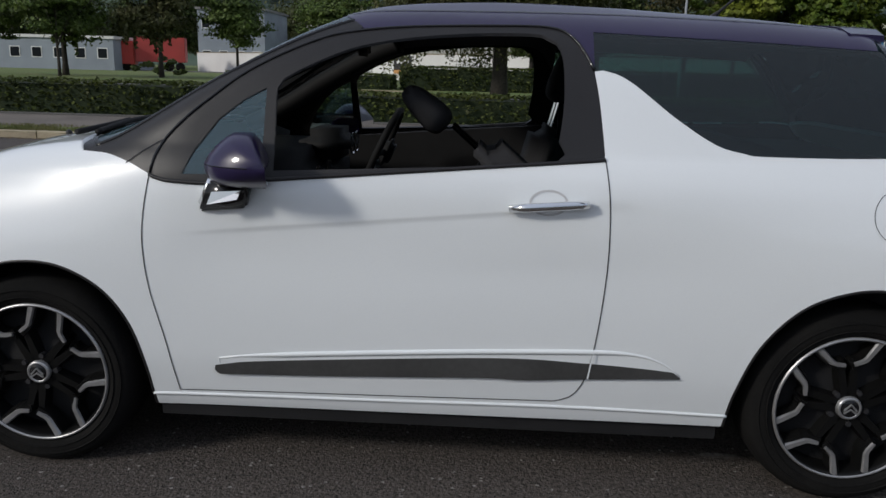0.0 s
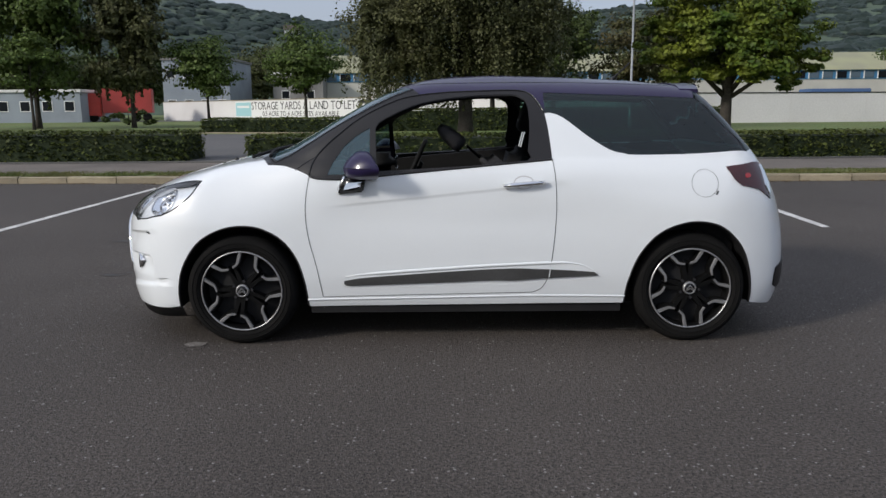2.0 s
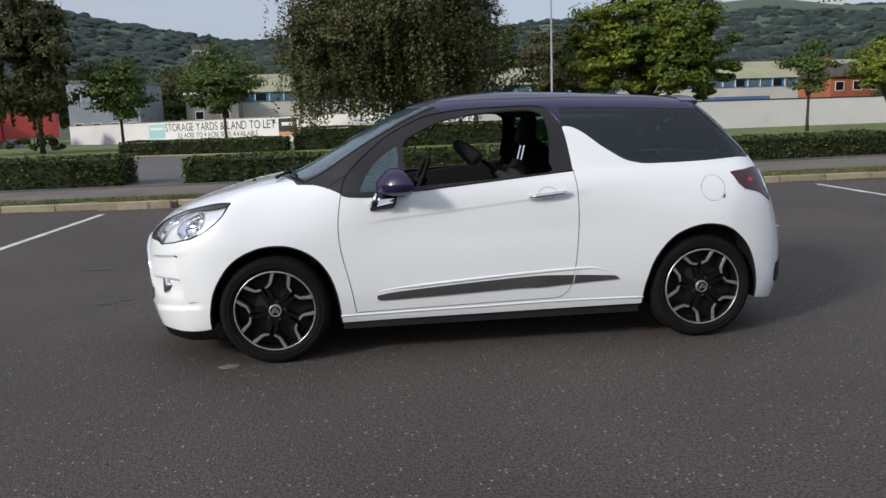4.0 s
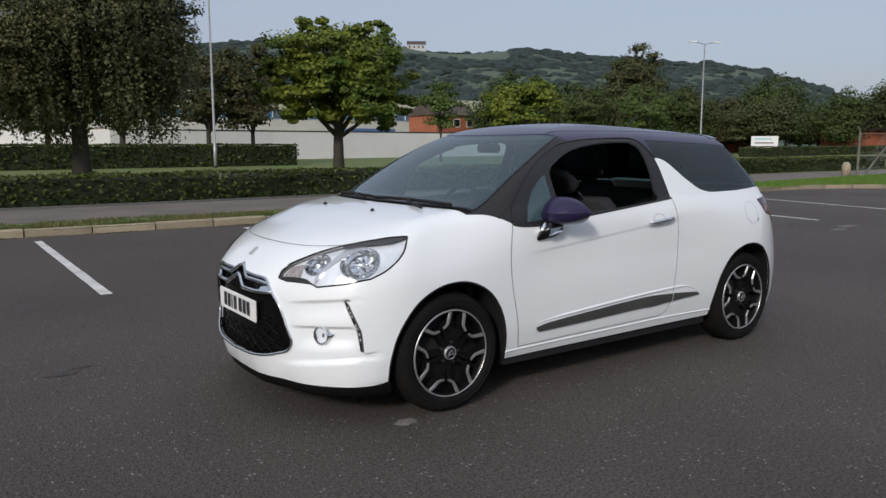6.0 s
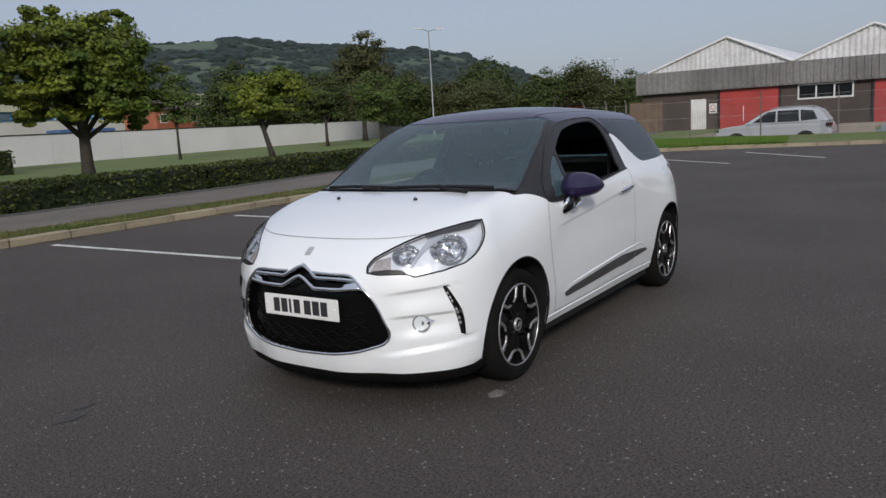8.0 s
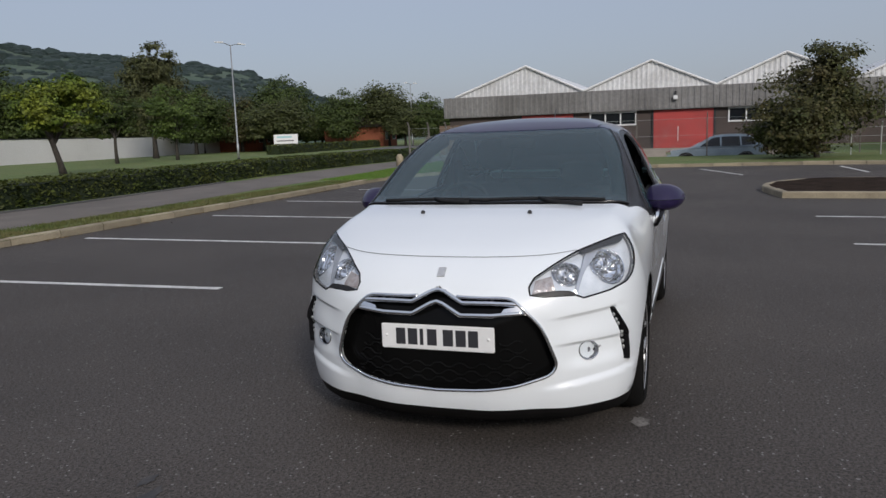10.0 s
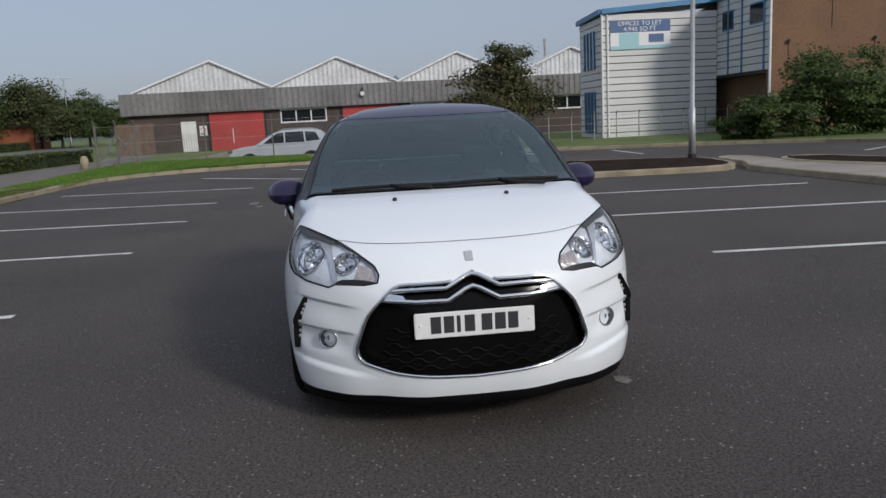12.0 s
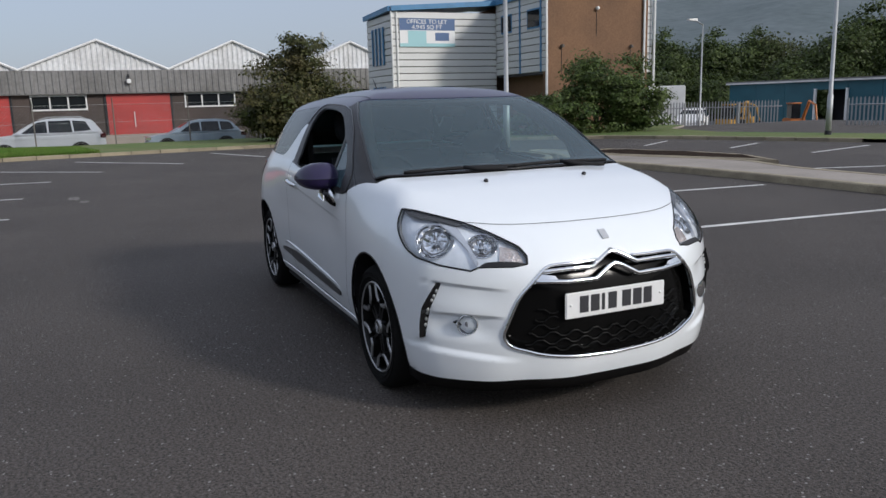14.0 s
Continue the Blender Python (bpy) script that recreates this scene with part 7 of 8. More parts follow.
front_seat(0.36, 14, 0.12)
front_seat(-0.36, -49, 0.333, -0.02, 0.655, 0.82)
soft_block("rear_seat", 0.62, 1.10, -0.62, 0.62, 0.40, 0.58, CLOTH, car, 0.06, label="dark rear bench")
soft_block("rear_backrest", 1.02, 1.16, -0.60, 0.60, 0.55, 1.02, CLOTH, car, 0.05)
box("parcel_shelf", 1.16, 1.55, -0.58, 0.58, 0.96, 0.98, TRIM_IN, car)
for sg in (-1, 1):
    for nm, outline, ya, yb in (("door_lining", [(-0.80, 0.30), (0.46, 0.30), (0.46, 1.002), (-0.056, 0.962), (-0.444, 0.928), (-0.639, 0.910), (-0.80, 0.912)], 0.745, 0.79), ("rear_lining", [(0.47, 0.30), (1.50, 0.30), (1.50, 1.02), (0.90, 1.02), (0.70, 1.09), (0.56, 1.19), (0.47, 1.20)], 0.655, 0.69)):
        v, f = prism(outline, ya, yb)
        obj(nm, [(x, sg * h, z) for x, z, h in v], f if sg < 0 else [tuple(reversed(q)) for q in f], TRIM_IN, car)
soft_block("rear_view_mirror", -0.36, -0.33, -0.11, 0.11, 1.29, 1.35, TRIM_IN, car, 0.012, label="black rear-view mirror")
soft_block("centre_console", -0.5, 0.5, -0.10, 0.10, 0.30, 0.55, TRIM_IN, car, 0.03)
box("bulkhead", -1.04, -1.0, -0.70, 0.70, 0.25, 0.90, TRIM_IN, car)
rl_v, rl_f, _ = panel_mesh(np.concatenate([mirror_loop(screen_top[::-1])[:-1], roof_front_side, roof_rear[:-1], flip(roof_rear)[::-1][:-1], flip(roof_front_side)[::-1][:-1]]), (0, 0, -1), grid=0.06, lift=-0.03, flange=0)
obj("headlining", rl_v, rl_f, mat("headlining_cloth", (0.10, 0.10, 0.105), 0.9, color2=(0.09, 0.09, 0.095), big=4), car, "grey headlining", smooth=True)


# ---- the warehouses at the end of the car park ----
def corrugated(y0, y1, z0, z1, pitch, depth, top=None):
    """A profiled sheet in the y-z plane facing -x; top(y) may give a sloping upper edge."""
    n = max(2, round((y1 - y0) / pitch))
    v, f, ys = [], [], []
    for i in range(n):
        a, w = y0 + (y1 - y0) * i / n, (y1 - y0) / n
        ys += [(a, 0), (a + w * 0.45, 0), (a + w * 0.55, -depth), (a + w * 0.9, -depth)]
    ys.append((y1, 0))
    for y, d in ys:
        v += [(d, y, z0), (d, y, top(y) if top else z1)]
    f = [(2 * i, 2 * i + 1, 2 * i + 3, 2 * i + 2) for i in range(len(ys) - 1)]
    return v, f


WX = 44.0
hall = thing("warehouse", "long low brick warehouse with white gables and grey fascia", "warehouse", kind="structure")
box("wall", WX, WX + 0.3, -30, 14.6, 0, 2.6, BRICK_DARK, hall)
box("side_wall", WX + 0.3, WX + 30, 14.3, 14.6, 0, 3.6, BRICK_DARK, hall)
v, f = corrugated(-30, 14.9, 2.5, 3.75, 0.36, 0.05)
obj("fascia", [(x + WX - 0.35, y, z) for x, y, z in v], f, SHEET_GREY, hall, "weathered grey profiled fascia")
box("fascia_soffit", WX - 0.35, WX, -30, 14.9, 2.44, 2.5, SHEET_GREY, hall)
box("flat_roof", WX - 0.33, WX + 3, -30, 14.8, 3.6, 3.7, SHEET_GREY, hall)
PEAKS = [(14.5, 9.6, 5.85), (5.85, 1.65, -2.2), (-2.2, -6.1, -9.9), (-9.9, -13.7, -17.5), (-17.5, -21.3, -25.2)]
for i, (ya, yp, yb) in enumerate(PEAKS):
    pk = 5.58 if i == 0 else 5.48

    def gable(y, ya=ya, yp=yp, yb=yb, pk=pk):
        return 3.80 + (pk - 3.80) * max(0.0, min((ya - y) / (ya - yp), (y - yb) / (yp - yb)))

    v, f = corrugated(yb, ya, 3.65, 4, 0.30, 0.05, gable)
    obj("gable", [(x + WX + 1.2, y, z) for x, y, z in v], f, SHEET_DIRTY, hall, "stained white sheeted gable")
    for a, b in ((ya, yp), (yp, yb)):
        za, zb = gable(a), gable(b)
        obj("roof_slope", [(WX + 1.1, a, za), (WX + 28, a, za), (WX + 28, b, zb), (WX + 1.1, b, zb)] + [(WX + 1.1, a, za + 0.1), (WX + 28, a, za + 0.1), (WX + 28, b, zb + 0.1), (WX + 1.1, b, zb + 0.1)],
            [(0, 1, 2, 3), (4, 7, 6, 5), (0, 3, 7, 4), (1, 5, 6, 2), (0, 4, 5, 1), (3, 2, 6, 7)], SHEET_DIRTY, hall)
        obj("verge", *tube([(WX + 1.05, a, za + 0.06), (WX + 1.05, b, zb + 0.06)], 0.07, 6), WHITE_PAINT, hall)


def shutter(y0, y1, z1):
    d = thing("shutter_door", "", "")
    d.parent = hall
    n = 12
    for i in range(n):
        box("slat", WX - 0.06, WX + 0.05, y0 + 0.05, y1 - 0.05, z1 * i / n + 0.004, z1 * (i + 1) / n - 0.004, RED_DOOR, d)
    for y in (y0, y1):
        box("jamb", WX - 0.09, WX + 0.05, y - 0.06, y + 0.06, 0, z1 + 0.1, DARK_METAL, d)
    box("bright_rail", WX - 0.12, WX - 0.06, (y0 + y1) / 2 - 0.02 + 0.3, (y0 + y1) / 2 + 0.02 + 0.3, 0.5, 1.4, WHITE_PAINT, d)


for y0, y1 in ((6.3, 9.75), (-2.1, 1.5)):
    shutter(y0, y1, 2.4)
for y0, y1 in ((2.5, 5.3), (-5.8, -2.9), (-14, -11.2)):
    w = thing("window_hall", "", "")
    w.parent = hall
    box("pane", WX - 0.03, WX + 0.02, y0, y1, 1.62, 2.36, DARK_GLASS, w)
    for k in range(4):
        y = y0 + (y1 - y0) * k / 3
        box("mullion", WX - 0.07, WX - 0.02, y - 0.04, y + 0.04, 1.60, 2.38, WHITE_PAINT, w)
    for z in (1.60, 2.38):
        box("rail", WX - 0.075, WX - 0.018, y0 - 0.05, y1 + 0.05, z - 0.045, z + 0.045, WHITE_PAINT, w)
door_w = thing("door_hall", "", "")
door_w.parent = hall
box("leaf", WX - 0.06, WX + 0.02, 10.55, 11.45, 0, 1.95, WHITE_PAINT, door_w)
for k in range(6):
    box("grille_bar", WX - 0.09, WX - 0.065, 10.6 + 0.15 * k, 10.62 + 0.15 * k, 0.1, 1.2, GALV, door_w)
notice = thing("warning_sign", "white warning board beside the door", "sign")
box("board", WX - 0.06, WX - 0.02, 9.9, 10.35, 1.05, 1.65, SIGN_WHITE, notice)
obj("ring", *tube([(WX - 0.07, 10.12 + 0.14 * math.cos(a), 1.42 + 0.14 * math.sin(a)) for a in np.linspace(0, 2 * math.pi, 17)], 0.02, 6), RED_DOOR, notice)
box("bar", WX - 0.07, WX - 0.06, 9.97, 10.28, 1.12, 1.2, SIGN_DARK, notice)
flood = thing("floodlight", "small white floodlight on the fascia", "lamp")
box("housing", WX - 0.66, WX - 0.42, 0.03, 0.27, 3.0, 3.24, WHITE_PAINT, flood, "", 0.03)
box("bracket", WX - 0.5, WX - 0.34, 0.1, 0.2, 3.3, 3.5, DARK_METAL, flood)
fence_b = thing("fence_panel", "brown timber fence panel beside the warehouse", "fence")
for k in range(8):
    box("board", WX - 2.0, WX - 1.95, 14.7 - 0.26 * k - 0.25, 14.7 - 0.26 * k, 0.05, 1.95, mat("fence_timber", (0.17, 0.12, 0.085), 0.9, color2=(0.13, 0.09, 0.065), big=2, random=0.15), fence_b)
flue = thing("flue", "thin steel flue on a roof", "chimney")
obj("pipe", *tube([(WX + 6, -13.2, 3.8), (WX + 6, -13.2, 6.6)], 0.12, 8), GALV, flue)
far_roof = thing("far_roof", "grey gable of a hall behind", "building")
obj("roof", [(WX + 40, -7.0, 3), (WX + 40, -1.0, 3), (WX + 40, -4.0, 6.5), (WX + 60, -7, 3), (WX + 60, -1, 3), (WX + 60, -4, 6.5)], [(0, 2, 1), (0, 3, 5, 2), (1, 2, 5, 4), (3, 4, 5)], mat("blue_grey_sheet", (0.22, 0.28, 0.33), 0.6, color2=(0.18, 0.23, 0.28), big=0.5), far_roof)

# ---- office block ----
CX, CY = 28.6, -10.5
office = thing("office_block", "two-storey office with white plank cladding and blue trim", "office", kind="structure")


def planks(x0, y0, x1, y1, z0, z1, n, material, owner, proud=0.03):
    """Horizontal cladding planks on the wall from one corner to the other."""
    d = Vector((x1 - x0, y1 - y0, 0))
    L, h = d.length, (z1 - z0) / n
    me = mesh_of("plank", [(0, -proud, 0.03), (L, -proud, 0.03), (L, -proud * 0.7, h - 0.012), (0, -proud * 0.7, h - 0.012), (0, 0, h - 0.012), (L, 0, h - 0.012), (L, 0, 0.012), (0, 0, 0.012)],
                 [(0, 1, 2, 3), (3, 2, 5, 4), (7, 6, 1, 0), (0, 3, 4, 7), (1, 6, 5, 2)], material)
    for i in range(n):
        o = new("plank", me)
        o.parent = owner
        o.matrix_basis = pose(x0, y0, z0 + i * h, 0, 0, math.degrees(math.atan2(d.y, d.x)))


box("core", CX + 0.02, CX + 3.4, CY - 5.2, CY - 0.02, 0, 5.5, SIGN_DARK, office)
planks(CX, CY, CX, CY - 5.3, 0.0, 5.5, 18, SHEET_WHITE, office)
planks(CX + 3.4, CY, CX, CY, 0.0, 5.4, 18, SHEET_WHITE, office)
for p, q in (((CX - 0.06, CY + 0.05), (CX - 0.06, CY - 5.35)), ((CX + 3.5, CY + 0.06), (CX - 0.06, CY + 0.06))):
    d = Vector((q[0] - p[0], q[1] - p[1], 0))
    n_ = Vector((d.y, -d.x, 0)).normalized() * 0.12
    zs = (5.5, 5.85) if p[0] < CX else (5.4, 5.5)
    v = [(p[0], p[1], zs[0]), (q[0], q[1], zs[1] if p[0] < CX else zs[1]), (q[0], q[1], zs[1] + 0.22), (p[0], p[1], zs[0] + 0.22)]
    v += [(a + n_.x, b + n_.y, c) for a, b, c in v]
    obj("eaves", v, [(0, 1, 2, 3), (4, 7, 6, 5), (0, 4, 5, 1), (2, 6, 7, 3), (1, 5, 6, 2), (0, 3, 7, 4)], BLUE_TRIM, office, "blue eaves trim")
obj("roof", [(CX, CY, 5.6), (CX, CY - 5.3, 5.95), (CX + 3.4, CY - 5.3, 5.95), (CX + 3.4, CY, 5.6)], [(0, 1, 2, 3)], BLUE_TRIM, office)
for y in (CY + 0.03, CY - 0.22):
    obj("corner_post", *tube([(CX - 0.06, y, 0), (CX - 0.06, y, 5.5)], 0.05, 8), WHITE_PAINT, office)
for xa, xb, za, zb in ((CX + 1.0, CX + 2.5, 3.2, 4.9), (CX + 1.0, CX + 2.5, 0.3, 2.2)):
    w = thing("window_office", "", "")
    w.parent = office
    box("pane", xa, xb, CY + 0.03, CY + 0.06, za, zb, PALE_GLASS, w)
    for k in range(4):
        x = xa + (xb - xa) * k / 3
        box("mullion", x - 0.05, x + 0.05, CY + 0.04, CY + 0.1, za, zb, BLUE_TRIM, w)
# link wall, shaded, with a dark recess below
BX = 24.1
box("link_core", BX + 0.35, CX, CY - 5.9, CY - 5.37, 2.5, 5.8, SIGN_DARK, office)
planks(CX, CY - 5.34, BX, CY - 5.34, 2.6, 5.85, 11, SHEET_WHITE, office)
box("recess", BX + 0.35, CX - 0.1, CY - 6.9, CY - 6.6, 0, 2.55, BRICK_DARK, office)
box("link_eaves", BX, CX, CY - 5.5, CY - 5.2, 5.85, 6.05, BLUE_TRIM, office)
for xa in (BX + 0.4, BX + 2.2, BX + 3.4):
    box("mullion_post", xa - 0.05, xa + 0.05, CY - 5.34, CY - 5.28, 2.6, 5.85, BLUE_TRIM, office)
for xa, xb in ((BX + 0.5, BX + 1.5), (BX + 3.0, BX + 3.9)):
    w = thing("window_link", "", "")
    w.parent = office
    box("pane", xa, xb, CY - 5.33, CY - 5.285, 4.55, 5.25, DARK_GLASS, w)
    box("frame", xa - 0.06, xb + 0.06, CY - 5.335, CY - 5.295, 4.48, 5.32, BLUE_TRIM, w)
# brown brick block
block = thing("brick_block", "brown brick office block with wall lamps", "office", kind="structure")
YB0, YB1 = CY - 5.35, CY - 10.4
box("front_wall", BX, BX + 0.3, YB1, YB0, 0, 6.0, BRICK_BROWN, block)
box("side_wall", BX, BX + 8, YB1 - 0.3, YB1, 0, 6.0, BRICK_BROWN, block)
box("rear_mass", BX + 0.31, BX + 8, YB1 + 0.01, YB0 - 0.6, 0, 5.9, BRICK_BROWN, block)
box("roof_trim", BX - 0.15, BX + 8, YB1 - 0.75, YB0 + 0.1, 6.0, 6.22, BLUE_TRIM, block)
planks(BX + 0.1, YB1 - 0.02, BX + 0.1, YB1 - 0.6, 2.5, 6.0, 12, SHEET_WHITE, block)
for y in (YB0 + 0.05, YB1 - 0.05, YB1 - 0.62):
    obj("downpipe", *tube([(BX - 0.08, y, 0.1), (BX - 0.08, y, 6.0)], 0.055, 8), WHITE_PAINT, block)
for y, z in ((YB0 - 0.75, 3.6), (YB0 - 2.55, 5.2), (YB0 - 4.4, 3.6)):
    l_ = thing("wall_lamp", "", "")
    l_.parent = block
    box("lamp_head", BX - 0.18, BX, y - 0.07, y + 0.07, z, z + 0.13, WHITE_PAINT if z > 5 else POST_GREY, l_, "", 0.03)
    obj("cable", *tube([(BX - 0.012, y, z), (BX - 0.012, y, z - 1.1)], 0.012, 5), DARK_METAL, l_)
offer = thing("office_sign", "letting board with white words on blue", "sign", at=pose(CX - 0.05, 0, 0, 0, 0, -90))
ya = 10.85
box("board", ya, ya + 2.75, -0.03, 0, 3.95, 5.2, SIGN_WHITE, offer)
box("header", ya, ya + 2.75, -0.036, -0.031, 4.68, 5.2, SIGN_BLUE, offer)
box("aqua_field", ya, ya + 2.75, -0.036, -0.031, 3.95, 4.10, SIGN_AQUA, offer)
box("aqua_field", ya + 0.4, ya + 1.3, -0.040, -0.037, 4.05, 4.66, SIGN_AQUA, offer)
box("agent_field", ya + 1.75, ya + 2.45, -0.036, -0.031, 4.22, 4.58, SIGN_BLUE, offer)
words("letter", "OFFICES TO LET", 0.26, Matrix.Translation((ya + 1.35, -0.042, 5.05)), SIGN_WHITE, offer, width=2.0)
words("letter", "4,945 SQ FT", 0.26, Matrix.Translation((ya + 1.35, -0.042, 4.81)), SIGN_WHITE, offer, width=1.5)
guard = thing("railing", "thin grey wire railing before the offices", "railing")
for k in range(10):
    y = -6.6 - 1.0 * k
    obj("post", *tube([(CX - 1.5, y, 0.05), (CX - 1.5, y, 1.15), (CX - 1.6, y, 1.3)], 0.025, 6), GALV, guard)
for z in (0.5, 0.8, 1.12):
    obj("wire", *tube([(CX - 1.5, -6.6, z), (CX - 1.5, -15.6, z)], 0.008, 5), GALV, guard)

# ---- background cars ----
def simple_car(name, label, at, paint, L=4.5, W=1.8, H=1.65, suv=True, group=""):
    """A parked car seen from afar: body, glasshouse, windows, lamps and wheels."""
    c = thing(name, label, "car", group, at=at)
    prof = [(-0.5, 0.25), (-0.5, 0.42), (-0.475, 0.52), (-0.40, 0.575), (-0.28, 0.605), (-0.2, 0.62), (0.46, 0.635), (0.49, 0.56), (0.5, 0.42), (0.49, 0.25), (0.46, 0.17), (-0.46, 0.17)]
    cab = [(-0.25, 0.60), (-0.14, 0.79), (-0.05, 0.93), (0.05, 0.985), (0.2, 1.0), (0.33, 0.975), (0.40, 0.92), (0.475, 0.62)]
    if not suv:
        cab = [(-0.27, 0.60), (-0.15, 0.79), (-0.05, 0.94), (0.06, 0.99), (0.2, 1.0), (0.30, 0.97), (0.36, 0.92), (0.46, 0.62)]

    def wide(z):
        return W / 2 - 0.03 - 0.22 * max(0.0, z / H - 0.58) / 0.42

    def slab(pr):
        n = len(pr)
        v = [(x * L, s * wide(z * H), z * H) for s in (-1, 1) for x, z in pr]
        return v, [tuple(range(n - 1, -1, -1)), tuple(range(n, 2 * n))] + [(i, (i + 1) % n, n + (i + 1) % n, n + i) for i in range(n)]

    def bev(nm, vf, r, m_, par, lab=""):
        bm = bmesh.new()
        bm.from_mesh(mesh_of(nm, *vf))
        bmesh.ops.recalc_face_normals(bm, faces=bm.faces)
        bmesh.ops.bevel(bm, geom=bm.edges[:], offset=r, segments=2, affect="EDGES")
        return part(nm, bm, m_, par, lab, smooth=False)

    bev("body", slab(prof), 0.07, paint, c)
    bev("cabin", slab(cab), 0.05, paint, c)
    box("lower_trim", -L * 0.46, L * 0.46, -W / 2 + 0.02, W / 2 - 0.02, 0.15 * H, 0.26 * H, PLASTIC, c)
    for s in (-1, 1):
        for quad in (((-0.165, 0.655), (0.038, 0.655), (0.035, 0.925), (-0.035, 0.905)), ((0.052, 0.655), (0.235, 0.655), (0.225, 0.935), (0.05, 0.93)), ((0.25, 0.665), (0.385, 0.69), (0.345, 0.90), (0.24, 0.93))):
            obj("side_window", [(x * L, s * (wide(z * H) + 0.008), z * H) for x, z in quad], [(0, 1, 2, 3)], DARK_GLASS, c)
    obj("front_screen", [(-0.238 * L, s * (W / 2 - 0.16 - q), 0.645 * H) for s, q in ((-1, 0), (1, 0))] + [(-0.072 * L, s * (W / 2 - 0.3), 0.92 * H) for s in (1, -1)], [(0, 1, 2, 3)], DARK_GLASS, c)
    for x in (-L * 0.30, L * 0.29):
        for s in (-1, 1):
            obj("arch", [(x + p[0], s * (W / 2 - 0.024), 0.33 + p[2]) for p in lathe([(0.41, 0.0), (0.001, 0.0)], 24)[0]], lathe([(0.41, 0.0), (0.001, 0.0)], 24)[1], PLASTIC, c)
            w = obj("tyre", [(x + p[0], s * (W / 2 - 0.02) + p[1] * s, 0.33 + p[2]) for p in lathe([(0.18, 0.0), (0.20, 0.012), (0.31, 0.012), (0.33, -0.03), (0.33, -0.2)], 24)[0]], lathe([(0.18, 0.0), (0.20, 0.012), (0.31, 0.012), (0.33, -0.03), (0.33, -0.2)], 24)[1], RUBBER, c)
            obj("hubcap", [(x + p[0], s * (W / 2) + p[1] * s, 0.33 + p[2]) for p in lathe([(0.195, 0.0), (0.10, 0.006), (0.001, 0.004)], 20)[0]], lathe([(0.195, 0.0), (0.10, 0.006), (0.001, 0.004)], 20)[1], SILVER, w)
    for s in (-1, 1):
        box("headlight", -L / 2 - 0.01, -L / 2 + 0.2, s * (W / 2 - 0.35), s * (W / 2 - 0.02), 0.45 * H, 0.53 * H, REFLECTOR, c)
        box("tail_light", L / 2 - 0.22, L / 2 + 0.01, s * (W / 2 - 0.22), s * (W / 2 + 0.005), 0.5 * H, 0.6 * H, RED_LENS, c)
        if suv:
            obj("roof_rail", *tube([(-L * 0.02, s * (W / 2 - 0.27), H * 0.97), (L * 0.05, s * (W / 2 - 0.27), H + 0.03), (L * 0.30, s * (W / 2 - 0.27), H + 0.02), (L * 0.36, s * (W / 2 - 0.27), H * 0.95)], 0.02, 6), GALV, c)
    return c


SILVER_PAINT = mat("silver_car_paint", (0.52, 0.54, 0.57), 0.3, 0.25, color2=(0.47, 0.49, 0.52), big=1.5)
BLUE_GREY = mat("blue_grey_car_paint", (0.33, 0.40, 0.46), 0.3, 0.2, color2=(0.23, 0.29, 0.34), big=1.5)
simple_car("parked_car", "silver sport utility car parked before the warehouse", pose(31.2, 4.1, -0.5, 0, 0, -90), SILVER_PAINT, 4.7, 1.85, 1.72)
simple_car("parked_car", "pale blue-grey hatchback parked before the warehouse", pose(31.2, -1.9, -0.5, 0, 0, -90), BLUE_GREY, 4.2, 1.75, 1.48, False)
simple_car("parked_car", "white hatchback parked behind the palisade fence", pose(31.0, -30.2, LOW, 0, 0, -48), WHITE_PAINT, 4.0, 1.7, 1.5, False)

# ---- yard fence and blue shed ----
def palisade(a, b, h, step, label):
    """A steel palisade fence: pointed pales on two rails between posts."""
    t = thing("palisade_fence", label, "fence")
    a, b = Vector((*a, LOW)), Vector((*b, LOW))
    d = b - a
    L, u = d.length, d.normalized()
    me = mesh_of("pale", [(-0.035, 0, 0), (0.035, 0, 0), (0.035, 0, h - 0.1), (0, 0, h), (-0.035, 0, h - 0.1), (-0.02, 0.025, 0), (0.02, 0.025, 0), (0.02, 0.025, h - 0.1), (-0.02, 0.025, h - 0.1)], [(0, 1, 2, 3, 4), (0, 5, 6, 1), (1, 6, 7, 2), (0, 4, 8, 5), (5, 8, 7, 6)], GALV)
    yaw = math.degrees(math.atan2(u.y, u.x))
    for i in range(int(L / step)):
        o = new("pale", me)
        o.parent = t
        o.matrix_basis = pose(*(a + u * step * i), 0, 0, yaw)
    for z in (0.4, h - 0.35):
        obj("rail", *tube([tuple(a + Vector((0, 0, z))), tuple(b + Vector((0, 0, z)))], 0.03, 5), GALV, t)
    for i in range(int(L / 2.75) + 1):
        p = a + u * min(2.75 * i, L)
        obj("post", *tube([tuple(p), tuple(p + Vector((0, 0, h - 0.1)))], 0.05, 6), GALV, t)
    return t


